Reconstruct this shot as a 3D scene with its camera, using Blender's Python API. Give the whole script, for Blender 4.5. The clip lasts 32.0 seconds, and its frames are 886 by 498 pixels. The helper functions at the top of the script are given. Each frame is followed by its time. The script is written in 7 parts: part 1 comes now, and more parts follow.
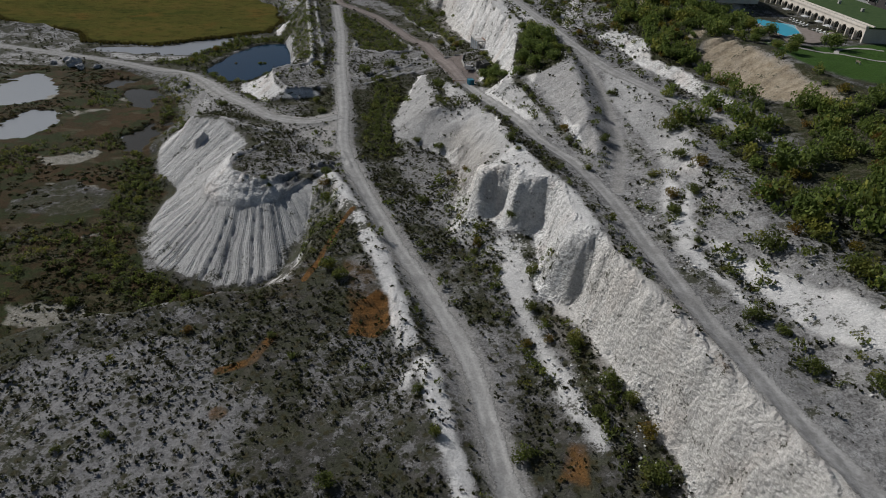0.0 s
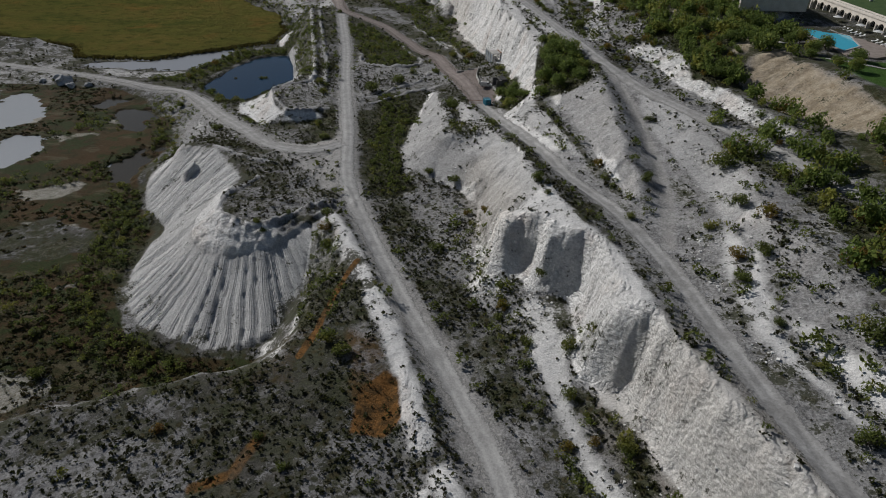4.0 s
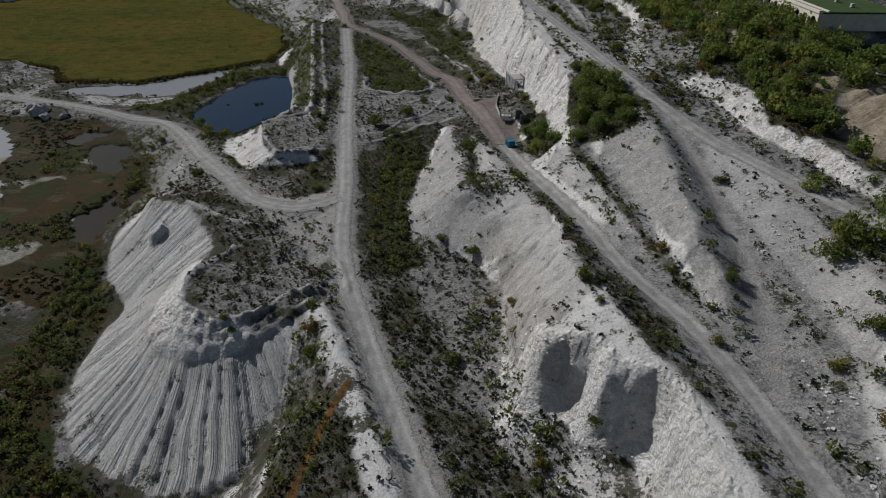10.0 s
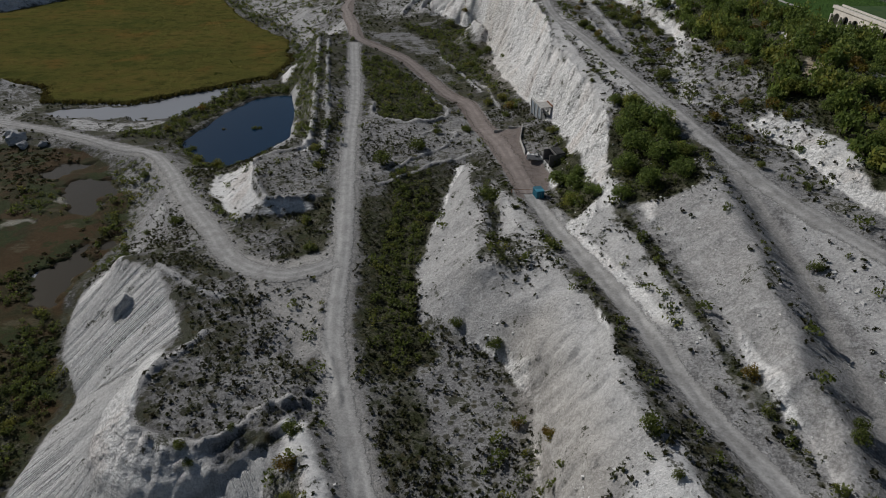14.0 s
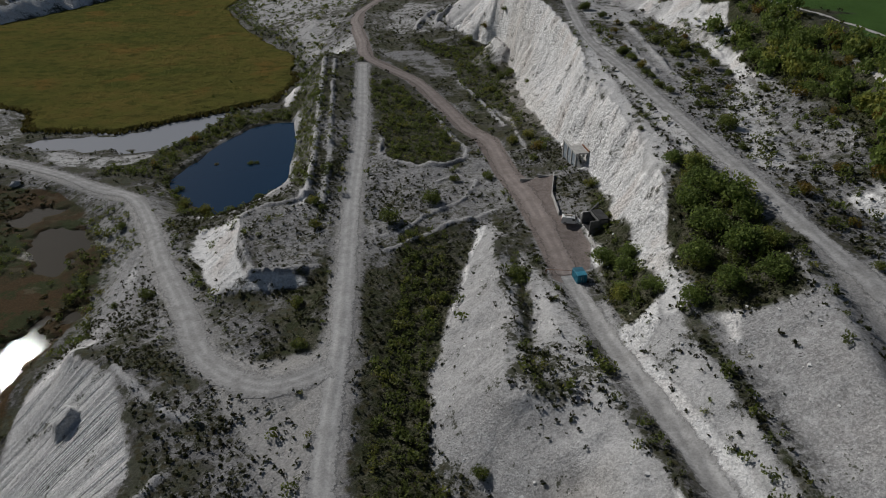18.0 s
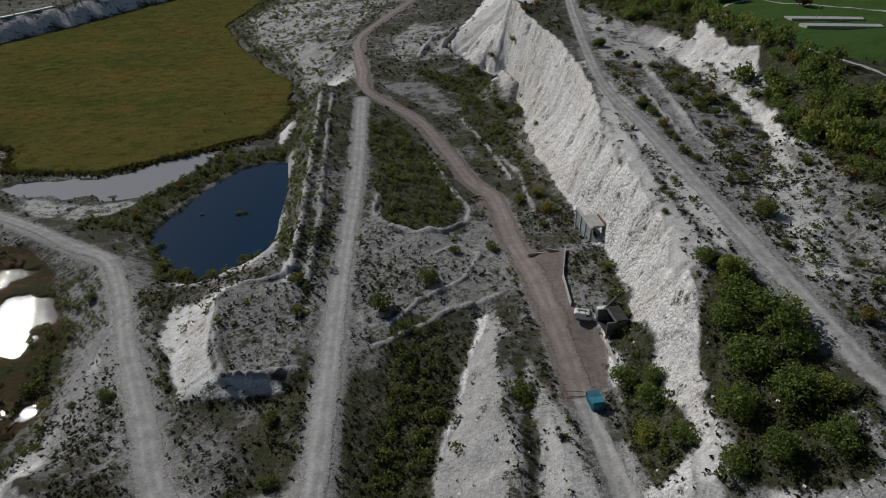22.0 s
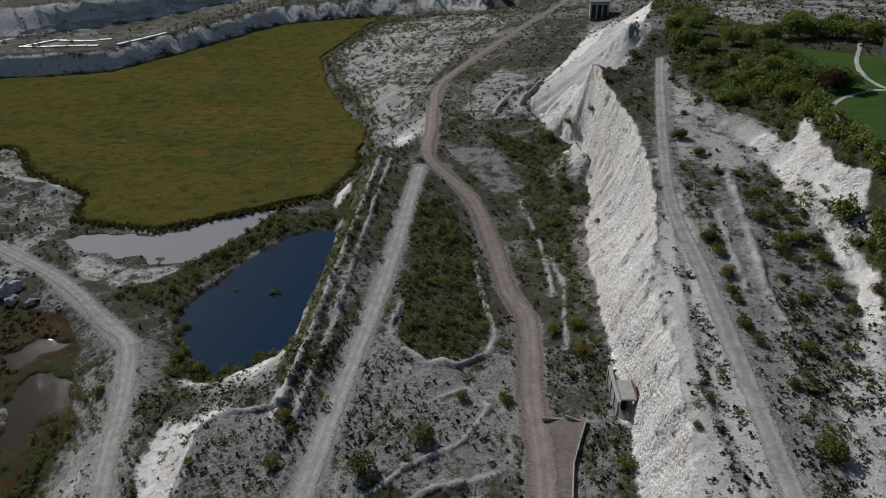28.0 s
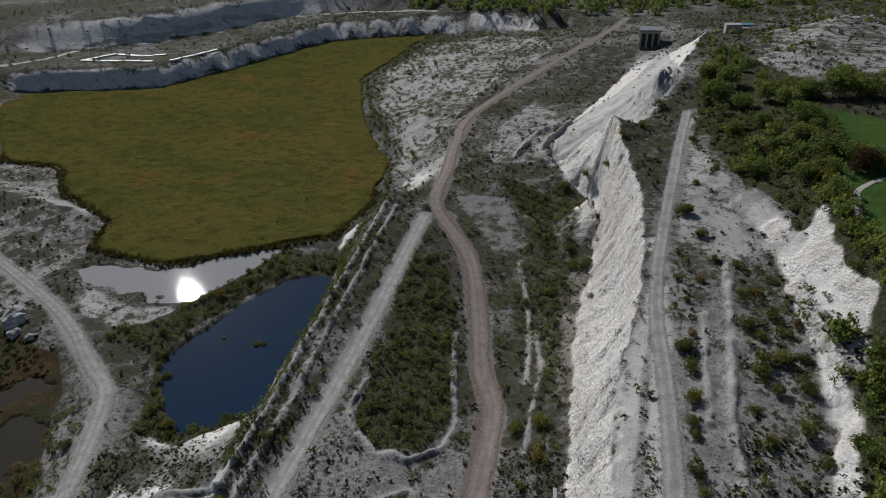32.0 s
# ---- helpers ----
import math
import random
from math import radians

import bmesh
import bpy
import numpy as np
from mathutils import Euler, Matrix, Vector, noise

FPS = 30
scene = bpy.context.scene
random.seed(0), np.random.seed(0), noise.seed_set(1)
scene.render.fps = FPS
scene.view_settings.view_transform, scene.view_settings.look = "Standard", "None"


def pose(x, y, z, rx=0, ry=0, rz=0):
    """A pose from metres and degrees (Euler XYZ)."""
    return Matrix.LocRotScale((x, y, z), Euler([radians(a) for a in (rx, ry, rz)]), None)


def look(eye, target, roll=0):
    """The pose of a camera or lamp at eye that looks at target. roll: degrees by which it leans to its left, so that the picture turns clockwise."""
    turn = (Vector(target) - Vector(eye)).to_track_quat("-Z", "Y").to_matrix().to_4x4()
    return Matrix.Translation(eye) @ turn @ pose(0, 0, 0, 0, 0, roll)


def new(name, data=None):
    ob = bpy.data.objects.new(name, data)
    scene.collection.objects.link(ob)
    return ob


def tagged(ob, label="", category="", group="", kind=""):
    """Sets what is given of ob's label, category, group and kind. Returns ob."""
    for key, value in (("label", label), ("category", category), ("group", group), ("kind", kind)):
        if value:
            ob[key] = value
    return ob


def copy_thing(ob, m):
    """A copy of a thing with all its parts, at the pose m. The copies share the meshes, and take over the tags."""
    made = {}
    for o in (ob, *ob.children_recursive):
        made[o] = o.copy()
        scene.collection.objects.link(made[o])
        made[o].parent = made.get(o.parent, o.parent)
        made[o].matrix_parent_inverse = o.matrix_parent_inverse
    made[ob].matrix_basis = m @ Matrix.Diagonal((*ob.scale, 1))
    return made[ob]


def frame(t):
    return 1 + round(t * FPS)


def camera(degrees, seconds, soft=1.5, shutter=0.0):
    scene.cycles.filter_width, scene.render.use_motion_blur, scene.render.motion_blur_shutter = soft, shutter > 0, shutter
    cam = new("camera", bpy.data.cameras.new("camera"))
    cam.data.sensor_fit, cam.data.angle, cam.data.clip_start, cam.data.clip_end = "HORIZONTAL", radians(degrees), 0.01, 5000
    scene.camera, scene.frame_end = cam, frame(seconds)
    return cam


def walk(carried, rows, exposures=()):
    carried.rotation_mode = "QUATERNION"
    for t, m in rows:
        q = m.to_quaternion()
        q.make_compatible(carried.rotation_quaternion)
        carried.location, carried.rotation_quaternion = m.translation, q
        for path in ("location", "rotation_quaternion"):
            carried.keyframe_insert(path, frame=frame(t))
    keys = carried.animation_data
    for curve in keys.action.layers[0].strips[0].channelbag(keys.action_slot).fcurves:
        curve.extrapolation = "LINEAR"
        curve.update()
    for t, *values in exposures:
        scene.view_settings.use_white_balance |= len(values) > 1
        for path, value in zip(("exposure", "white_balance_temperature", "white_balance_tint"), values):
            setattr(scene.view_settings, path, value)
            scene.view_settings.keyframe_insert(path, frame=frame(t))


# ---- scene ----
cam = camera(70.6, 32.0, soft=1.0)
METRES, EYE, TILT, LEAN, TURN = 225.0, 92.0, -31.5, -2.5, 0.0
ROWS = [
    (0.0, 0.0, 0.0, 0.0, 0.0, 0.0, -0.0),
    (0.5, -0.0009, 0.0108, 0.0068, 0.1, -0.01, 0.08),
    (1.0, -0.0017, 0.0221, 0.0136, 0.24, -0.03, 0.15),
    (1.5, -0.0026, 0.0333, 0.0208, 0.36, -0.06, 0.21),
    (2.0, -0.0036, 0.0446, 0.0278, 0.5, -0.06, 0.26),
    (2.5, -0.0048, 0.0556, 0.0349, 0.62, -0.07, 0.34),
    (3.0, -0.0054, 0.0667, 0.0419, 0.76, -0.11, 0.4),
    (3.5, -0.0059, 0.0776, 0.0487, 0.87, -0.11, 0.45),
    (5.5, -0.0068, 0.1229, 0.0763, 1.37, -0.08, 0.67),
    (6.0, -0.0075, 0.1344, 0.0837, 1.49, -0.12, 0.69),
    (6.5, -0.0083, 0.1461, 0.0906, 1.61, -0.11, 0.71),
    (7.0, -0.0087, 0.1581, 0.0978, 1.73, -0.14, 0.75),
    (7.5, -0.0088, 0.1702, 0.105, 1.84, -0.16, 0.78),
    (8.0, -0.009, 0.1822, 0.1123, 1.95, -0.18, 0.8),
    (8.5, -0.009, 0.1942, 0.1193, 2.06, -0.17, 0.82),
    (9.0, -0.0089, 0.2062, 0.1266, 2.18, -0.18, 0.83),
    (9.5, -0.009, 0.2178, 0.1341, 2.27, -0.21, 0.88),
    (10.0, -0.0081, 0.2302, 0.1415, 2.39, -0.18, 0.89),
    (10.5, -0.0078, 0.2432, 0.1494, 2.5, -0.2, 0.91),
    (11.0, -0.0076, 0.2569, 0.1577, 2.62, -0.18, 0.93),
    (11.5, -0.0077, 0.2712, 0.1666, 2.71, -0.21, 0.95),
    (12.0, -0.0076, 0.2861, 0.1758, 2.83, -0.23, 0.95),
    (12.5, -0.0082, 0.3014, 0.1854, 2.95, -0.29, 0.96),
    (13.0, -0.0093, 0.3169, 0.195, 3.25, -0.3, 0.87),
    (13.5, -0.0102, 0.3325, 0.2045, 3.66, -0.26, 0.74),
    (14.0, -0.0118, 0.348, 0.2143, 3.84, -0.28, 0.69),
    (14.5, -0.0133, 0.3639, 0.2244, 4.0, -0.28, 0.66),
    (16.5, -0.0194, 0.4262, 0.2647, 4.65, -0.38, 0.56),
    (17.0, -0.0208, 0.4409, 0.2744, 4.81, -0.39, 0.53),
    (17.5, -0.0219, 0.4545, 0.2848, 4.99, -0.4, 0.5),
    (18.0, -0.023, 0.4669, 0.2957, 5.14, -0.41, 0.47),
    (18.5, -0.0238, 0.479, 0.3068, 5.3, -0.43, 0.41),
    (19.0, -0.025, 0.4899, 0.3182, 5.42, -0.45, 0.37),
    (19.5, -0.0256, 0.5, 0.3291, 5.53, -0.47, 0.35),
    (20.0, -0.0258, 0.5092, 0.3401, 5.66, -0.5, 0.34),
    (20.5, -0.0251, 0.5178, 0.3504, 5.8, -0.5, 0.3),
    (21.0, -0.0234, 0.5263, 0.3606, 5.91, -0.48, 0.29),
    (21.5, -0.0206, 0.5346, 0.3717, 6.0, -0.5, 0.29),
    (22.0, -0.0168, 0.5431, 0.3829, 6.08, -0.5, 0.27),
    (22.5, -0.0122, 0.5516, 0.3943, 6.33, -0.52, 0.15),
    (23.0, -0.0072, 0.5603, 0.4061, 7.14, -0.51, -0.22),
    (23.5, -0.002, 0.5696, 0.4183, 8.21, -0.5, -0.71),
    (24.0, 0.0034, 0.5795, 0.4312, 9.0, -0.52, -1.09),
    (24.5, 0.009, 0.5893, 0.4442, 9.62, -0.53, -1.39),
    (25.0, 0.0154, 0.5987, 0.4567, 10.35, -0.55, -1.76),
    (25.5, 0.0219, 0.6074, 0.4692, 11.33, -0.57, -2.23),
    (27.5, 0.0498, 0.6349, 0.5133, 15.22, -0.73, -4.17),
    (28.0, 0.0573, 0.641, 0.5242, 15.8, -0.76, -4.49),
    (28.5, 0.0659, 0.6474, 0.5354, 16.31, -0.83, -4.75),
    (29.0, 0.0753, 0.6538, 0.5465, 16.89, -0.9, -5.09),
    (29.5, 0.0854, 0.6611, 0.5579, 17.77, -0.99, -5.57),
    (30.0, 0.0955, 0.6691, 0.5701, 18.8, -1.07, -6.06),
    (30.5, 0.1056, 0.6777, 0.5827, 19.63, -1.16, -6.51),
    (31.0, 0.1158, 0.6865, 0.5954, 20.26, -1.21, -6.87),
    (31.5, 0.1263, 0.6958, 0.6083, 20.94, -1.28, -7.22),
    (32.0, 0.1367, 0.7051, 0.6215, 21.72, -1.36, -7.64),
]
walk(cam, [(t, pose(0, 0, EYE, TILT, LEAN, TURN) @ pose(METRES * x, METRES * y, METRES * z, 90 + pitch, roll, yaw)) for t, x, y, z, yaw, pitch, roll in ROWS],
     [(0, -0.05), (6, -0.13), (10, -0.18), (19, -0.20), (25, -0.09), (32, -0.02)])

# ---- light: low autumn sun from ahead on the left, clear sky ----
SUN_AZ, SUN_EL = -50.0, 32.0
world = bpy.data.worlds.new("sky")
scene.world = world
world.use_nodes = True
wn = world.node_tree.nodes
sky = wn.new("ShaderNodeTexSky")
sky.sky_type = "NISHITA"
sky.sun_disc = False
sky.sun_elevation, sky.sun_rotation = radians(SUN_EL), radians(SUN_AZ)
wn["Background"].inputs["Strength"].default_value = 0.035
world.node_tree.links.new(sky.outputs["Color"], wn["Background"].inputs["Color"])
sun = new("sun", bpy.data.lights.new("sun", "SUN"))
sun.data.energy, sun.data.angle, sun.data.color = 3.5, radians(0.6), (1.0, 0.98, 0.955)
_s = Vector((math.sin(radians(SUN_AZ)) * math.cos(radians(SUN_EL)), math.cos(radians(SUN_AZ)) * math.cos(radians(SUN_EL)), math.sin(radians(SUN_EL))))
sun.matrix_world = look(_s * 600 + Vector((0, 250, 0)), Vector((0, 250, 0)))
scene.view_settings.exposure = 0.0

# ---- materials ----
class Nodes:
    """A small builder for node materials."""

    def __init__(self, name):
        self.mat = bpy.data.materials.new(name)
        self.mat.use_nodes = True
        self.t = self.mat.node_tree
        self.bsdf = self.t.nodes["Principled BSDF"]
        self.pos = self.t.nodes.new("ShaderNodeNewGeometry").outputs["Position"]

    def link(self, a, b):
        self.t.links.new(a, b)

    def put(self, socket, v):
        if isinstance(v, (int, float)):
            socket.default_value = v
        elif isinstance(v, tuple):
            socket.default_value = (*v, 1.0)
        else:
            self.link(v, socket)

    def noise(self, scale, detail=4.0, rough=0.55, vec=None, stretch=None):
        n = self.t.nodes.new("ShaderNodeTexNoise")
        n.inputs["Scale"].default_value, n.inputs["Detail"].default_value, n.inputs["Roughness"].default_value = scale, detail, rough
        src = vec or self.pos
        if stretch:
            mp = self.t.nodes.new("ShaderNodeMapping")
            mp.inputs["Scale"].default_value = stretch
            self.link(src, mp.inputs["Vector"])
            src = mp.outputs["Vector"]
        self.link(src, n.inputs["Vector"])
        return n.outputs["Fac"]

    def voro(self, scale, feature="F1", out="Distance"):
        n = self.t.nodes.new("ShaderNodeTexVoronoi")
        n.feature = feature
        n.inputs["Scale"].default_value = scale
        self.link(self.pos, n.inputs["Vector"])
        return n.outputs[out]

    def vec(self, a, b, c):
        n = self.t.nodes.new("ShaderNodeCombineXYZ")
        for i, v in enumerate((a, b, c)):
            self.put(n.inputs[i], v)
        return n.outputs[0]

    def ramp(self, fac, lo, hi, a=0.0, b=1.0):
        n = self.t.nodes.new("ShaderNodeMapRange")
        n.interpolation_type = "SMOOTHSTEP"
        for i, v in enumerate((fac, lo, hi, a, b)):
            self.put(n.inputs[i], v)
        return n.outputs[0]

    def math(self, op, a, b=0.0):
        n = self.t.nodes.new("ShaderNodeMath")
        n.operation = op
        self.put(n.inputs[0], a)
        self.put(n.inputs[1], b)
        return n.outputs[0]

    def mix(self, fac, a, b):
        n = self.t.nodes.new("ShaderNodeMix")
        n.data_type = "RGBA"
        self.put(n.inputs[0], fac)
        self.put(n.inputs[6], a)
        self.put(n.inputs[7], b)
        return n.outputs[2]

    def scale(self, col, fac):
        """A colour made lighter or darker by a factor."""
        n = self.t.nodes.new("ShaderNodeVectorMath")
        n.operation = "SCALE"
        self.link(col, n.inputs[0])
        self.put(n.inputs["Scale"], fac)
        return n.outputs[0]

    def attr(self, name):
        n = self.t.nodes.new("ShaderNodeAttribute")
        n.attribute_name = name
        s = self.t.nodes.new("ShaderNodeSeparateColor")
        self.link(n.outputs["Color"], s.inputs[0])
        return s.outputs[0], s.outputs[1], s.outputs[2]

    def island(self):
        return self.t.nodes["Geometry"].outputs["Random Per Island"]

    def rand(self):
        return self.t.nodes.new("ShaderNodeObjectInfo").outputs["Random"]

    def done(self, color, rough=0.9, bump=None, strength=0.5, dist=0.1, metal=0.0, spec=0.3):
        self.put(self.bsdf.inputs["Base Color"], color)
        self.put(self.bsdf.inputs["Roughness"], rough)
        self.put(self.bsdf.inputs["Metallic"], metal)
        self.put(self.bsdf.inputs["Specular IOR Level"], spec)
        if bump is not None:
            b = self.t.nodes.new("ShaderNodeBump")
            b.inputs["Strength"].default_value, b.inputs["Distance"].default_value = strength, dist
            self.link(bump, b.inputs["Height"])
            self.link(b.outputs["Normal"], self.bsdf.inputs["Normal"])
        return self.mat


def ground_material():
    n = Nodes("chalk_ground")
    scrub, road, red = n.attr("cover")
    rust, marsh, lawn = n.attr("cover_two")
    tan, grey, wet = n.attr("cover_three")
    soil, rock, mud = n.attr("cover_four")
    phase, tip, along = n.attr("rill")
    pale, bund, clean = n.attr("cover_five")
    big, mid, fine = n.noise(0.05, 5), n.noise(0.45, 8, 0.68), n.noise(2.4, 7, 0.72)
    patch, grit = n.noise(0.16, 6, 0.66), n.noise(5.5, 5, 0.75)
    # bare chalk on the faces, grey gravel with pale stones on the flats
    white = n.mix(n.ramp(big, 0.35, 0.65), (0.78, 0.77, 0.755), (0.86, 0.85, 0.835))
    white = n.mix(n.ramp(patch, 0.46, 0.62, 0, 0.6), white, (0.70, 0.692, 0.685))
    white = n.mix(n.ramp(mid, 0.50, 0.64, 0, 0.4), white, (0.52, 0.512, 0.51))
    chipped = n.ramp(n.noise(1.1, 9, 0.78), 0.52, 0.60)
    white = n.mix(n.math("MULTIPLY", chipped, 0.30), white, (0.36, 0.355, 0.35))
    white = n.mix(n.math("MULTIPLY", tip, 0.75), white, n.mix(n.ramp(mid, 0.35, 0.65), (0.44, 0.437, 0.43), (0.54, 0.537, 0.53)))
    gravel = n.mix(n.ramp(fine, 0.40, 0.60), (0.125, 0.122, 0.120), (0.29, 0.287, 0.285))
    gravel = n.mix(n.ramp(mid, 0.50, 0.62, 0, 0.75), gravel, (0.42, 0.418, 0.42))
    chalk = n.mix(n.math("MAXIMUM", n.math("MAXIMUM", n.math("MAXIMUM", n.ramp(rock, 0.0, 0.6), clean), tip), n.math("MAXIMUM", n.math("MULTIPLY", bund, 0.42), n.math("MULTIPLY", pale, n.ramp(patch, 0.44, 0.60, 0.03, 0.5)))), gravel, white)
    chalk = n.mix(grey, chalk, n.mix(fine, (0.17, 0.168, 0.17), (0.34, 0.335, 0.335)))
    chalk = n.mix(tan, chalk, n.mix(n.ramp(mid, 0.35, 0.65), (0.27, 0.22, 0.155), (0.42, 0.36, 0.275)))
    # shade of small pits in the faces, put into the rock colour
    pit_shade = n.math("MULTIPLY", n.ramp(n.noise(0.7, 8, 0.75, stretch=(1, 1, 2.0)), 0.52, 0.60, 0, 0.32), rock)
    chalk = n.mix(pit_shade, chalk, (0.34, 0.33, 0.315))
    stain = n.math("MULTIPLY", n.ramp(n.noise(0.11, 5, 0.6, stretch=(1, 1, 0.25)), 0.48, 0.64, 0, 0.4), rock)
    chalk = n.mix(stain, chalk, (0.62, 0.53, 0.47))
    # thin dark soil between the stones
    earth = n.mix(n.ramp(mid, 0.38, 0.62), (0.044, 0.043, 0.034), (0.088, 0.083, 0.072))
    earth = n.mix(n.ramp(patch, 0.45, 0.58, 0, 0.75), earth, (0.042, 0.047, 0.020))
    blot = n.math("ADD", n.math("ADD", n.math("MULTIPLY", patch, 2.6), n.math("MULTIPLY", mid, 2.2)), n.math("MULTIPLY", fine, 2.2))
    chalk = n.mix(n.ramp(n.math("ADD", soil, n.math("SUBTRACT", blot, 3.5)), 0.34, 0.62, 0, 0.92), chalk, earth)
    litter = n.mix(n.ramp(fine, 0.40, 0.66), (0.042, 0.042, 0.022), (0.150, 0.142, 0.108))
    litter = n.mix(n.ramp(mid, 0.42, 0.58, 0, 0.8), litter, (0.032, 0.040, 0.016))
    spread = n.math("ADD", n.math("MULTIPLY", mid, 0.5), n.math("MULTIPLY", fine, 0.5))
    edge = n.math("SUBTRACT", 1.0, scrub)
    base = n.mix(n.ramp(n.math("SUBTRACT", n.math("ADD", n.math("MULTIPLY", spread, 0.9), 0.05), edge), -0.13, 0.20), chalk, litter)
    mats = n.math("MULTIPLY", n.ramp(n.math("ADD", n.voro(0.62), n.math("MULTIPLY", n.math("SUBTRACT", fine, 0.5), 0.5)), 0.26, 0.40, 0.8, 0.0), n.math("MULTIPLY", n.ramp(n.math("ADD", scrub, n.math("MULTIPLY", soil, 0.6)), 0.12, 0.5), n.math("SUBTRACT", 1.0, n.math("MAXIMUM", rock, n.math("MAXIMUM", tip, clean)))))
    base = n.mix(mats, base, n.mix(n.ramp(patch, 0.4, 0.6), (0.034, 0.038, 0.016), (0.060, 0.052, 0.026)))
    # marsh: brown sedge, dark green hollows, bleached mud
    brown = n.mix(n.ramp(patch, 0.42, 0.58), (0.058, 0.038, 0.018), (0.034, 0.036, 0.015))
    brown = n.mix(n.ramp(n.noise(0.035, 4, 0.6), 0.50, 0.60, 0, 0.8), brown, (0.072, 0.043, 0.020))
    brown = n.mix(n.ramp(n.noise(0.09, 6, 0.66), 0.50, 0.56, 0, 0.9), brown, (0.030, 0.046, 0.015))
    brown = n.mix(n.ramp(n.noise(0.07, 6, 0.7, stretch=(0.7, 1.6, 1)), 0.55, 0.62, 0, 0.7), brown, (0.105, 0.092, 0.058))
    brown = n.mix(n.ramp(fine, 0.45, 0.7, 0, 0.8), brown, (0.078, 0.060, 0.030))
    brown = n.mix(n.ramp(n.math("ADD", mud, n.math("MULTIPLY", n.math("SUBTRACT", spread, 0.5), 0.9)), 0.42, 0.66), brown, n.mix(n.ramp(fine, 0.4, 0.65), (0.42, 0.405, 0.37), (0.13, 0.115, 0.07)))
    base = n.mix(n.ramp(n.math("ADD", marsh, n.math("MULTIPLY", n.math("SUBTRACT", spread, 0.5), 0.9)), 0.35, 0.6), base, brown)
    orange = n.mix(n.ramp(mid, 0.40, 0.60), (0.20, 0.098, 0.032), (0.075, 0.046, 0.02))
    orange = n.mix(n.ramp(fine, 0.5, 0.7, 0, 0.6), orange, (0.26, 0.15, 0.06))
    base = n.mix(n.ramp(n.math("ADD", rust, n.math("MULTIPLY", n.math("SUBTRACT", n.math("ADD", n.math("MULTIPLY", patch, 0.5), n.math("MULTIPLY", mid, 0.5)), 0.5), 0.9)), 0.34, 0.62), base, orange)
    dust = n.mix(n.ramp(fine, 0.35, 0.7), (0.40, 0.39, 0.375), (0.31, 0.30, 0.288))
    base = n.mix(n.ramp(n.math("ADD", road, n.math("MULTIPLY", n.math("SUBTRACT", spread, 0.5), 1.2)), 0.3, 0.75, 0, 0.9), base, dust)
    pink = n.mix(n.ramp(mid, 0.3, 0.7), (0.168, 0.140, 0.127), (0.215, 0.184, 0.170))
    base = n.mix(n.ramp(n.math("ADD", red, n.math("MULTIPLY", n.math("SUBTRACT", spread, 0.5), 0.7)), 0.35, 0.7), base, pink)
    grass = n.mix(n.ramp(fine, 0.3, 0.7), (0.045, 0.095, 0.020), (0.066, 0.125, 0.028))
    base = n.mix(lawn, base, grass)
    base = n.mix(n.math("MULTIPLY", wet, 0.5), base, (0.085, 0.072, 0.048))
    # stones and grains of a few decimetres
    grain = n.math("ADD", n.math("MULTIPLY", n.noise(3.0, 2, 0.7), 0.6), n.math("MULTIPLY", n.noise(1.25, 3, 0.7), 0.4))
    base = n.scale(base, n.ramp(grain, 0.34, 0.66, n.ramp(clean, 0, 1, 0.74, 0.84), n.ramp(clean, 0, 1, 1.18, 1.10)))
    # relief in metres: grain everywhere, broken strata on the faces, runnels on the tip
    stone = n.math("ADD", n.noise(0.55, 8, 0.66, stretch=(1, 1, 1.6)), n.math("MULTIPLY", n.noise(1.5, 6, 0.7, stretch=(0.6, 0.6, 2.4)), 0.45))
    chip = n.voro(1.3, "F1")
    face = n.math("MULTIPLY", rock, n.math("ADD", n.math("MULTIPLY", stone, 1.0), n.math("MULTIPLY", chip, -0.32)))
    runs = n.vec(phase, n.math("MULTIPLY", along, 0.02), 0.0)
    groove = n.math("ABSOLUTE", n.math("SUBTRACT", n.noise(1.55, 2, 0.5, runs), 0.5))
    thread = n.math("ABSOLUTE", n.math("SUBTRACT", n.noise(4.2, 2, 0.5, runs), 0.5))
    run = n.math("MULTIPLY", tip, n.math("ADD", n.math("MULTIPLY", n.math("MINIMUM", groove, 0.16), 1.2), n.math("MULTIPLY", thread, 0.25)))
    rel = n.math("ADD", n.math("ADD", n.math("MULTIPLY", fine, 0.34), n.math("MULTIPLY", grit, 0.07)), n.math("ADD", face, run))
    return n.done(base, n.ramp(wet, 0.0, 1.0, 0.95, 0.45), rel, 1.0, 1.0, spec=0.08)


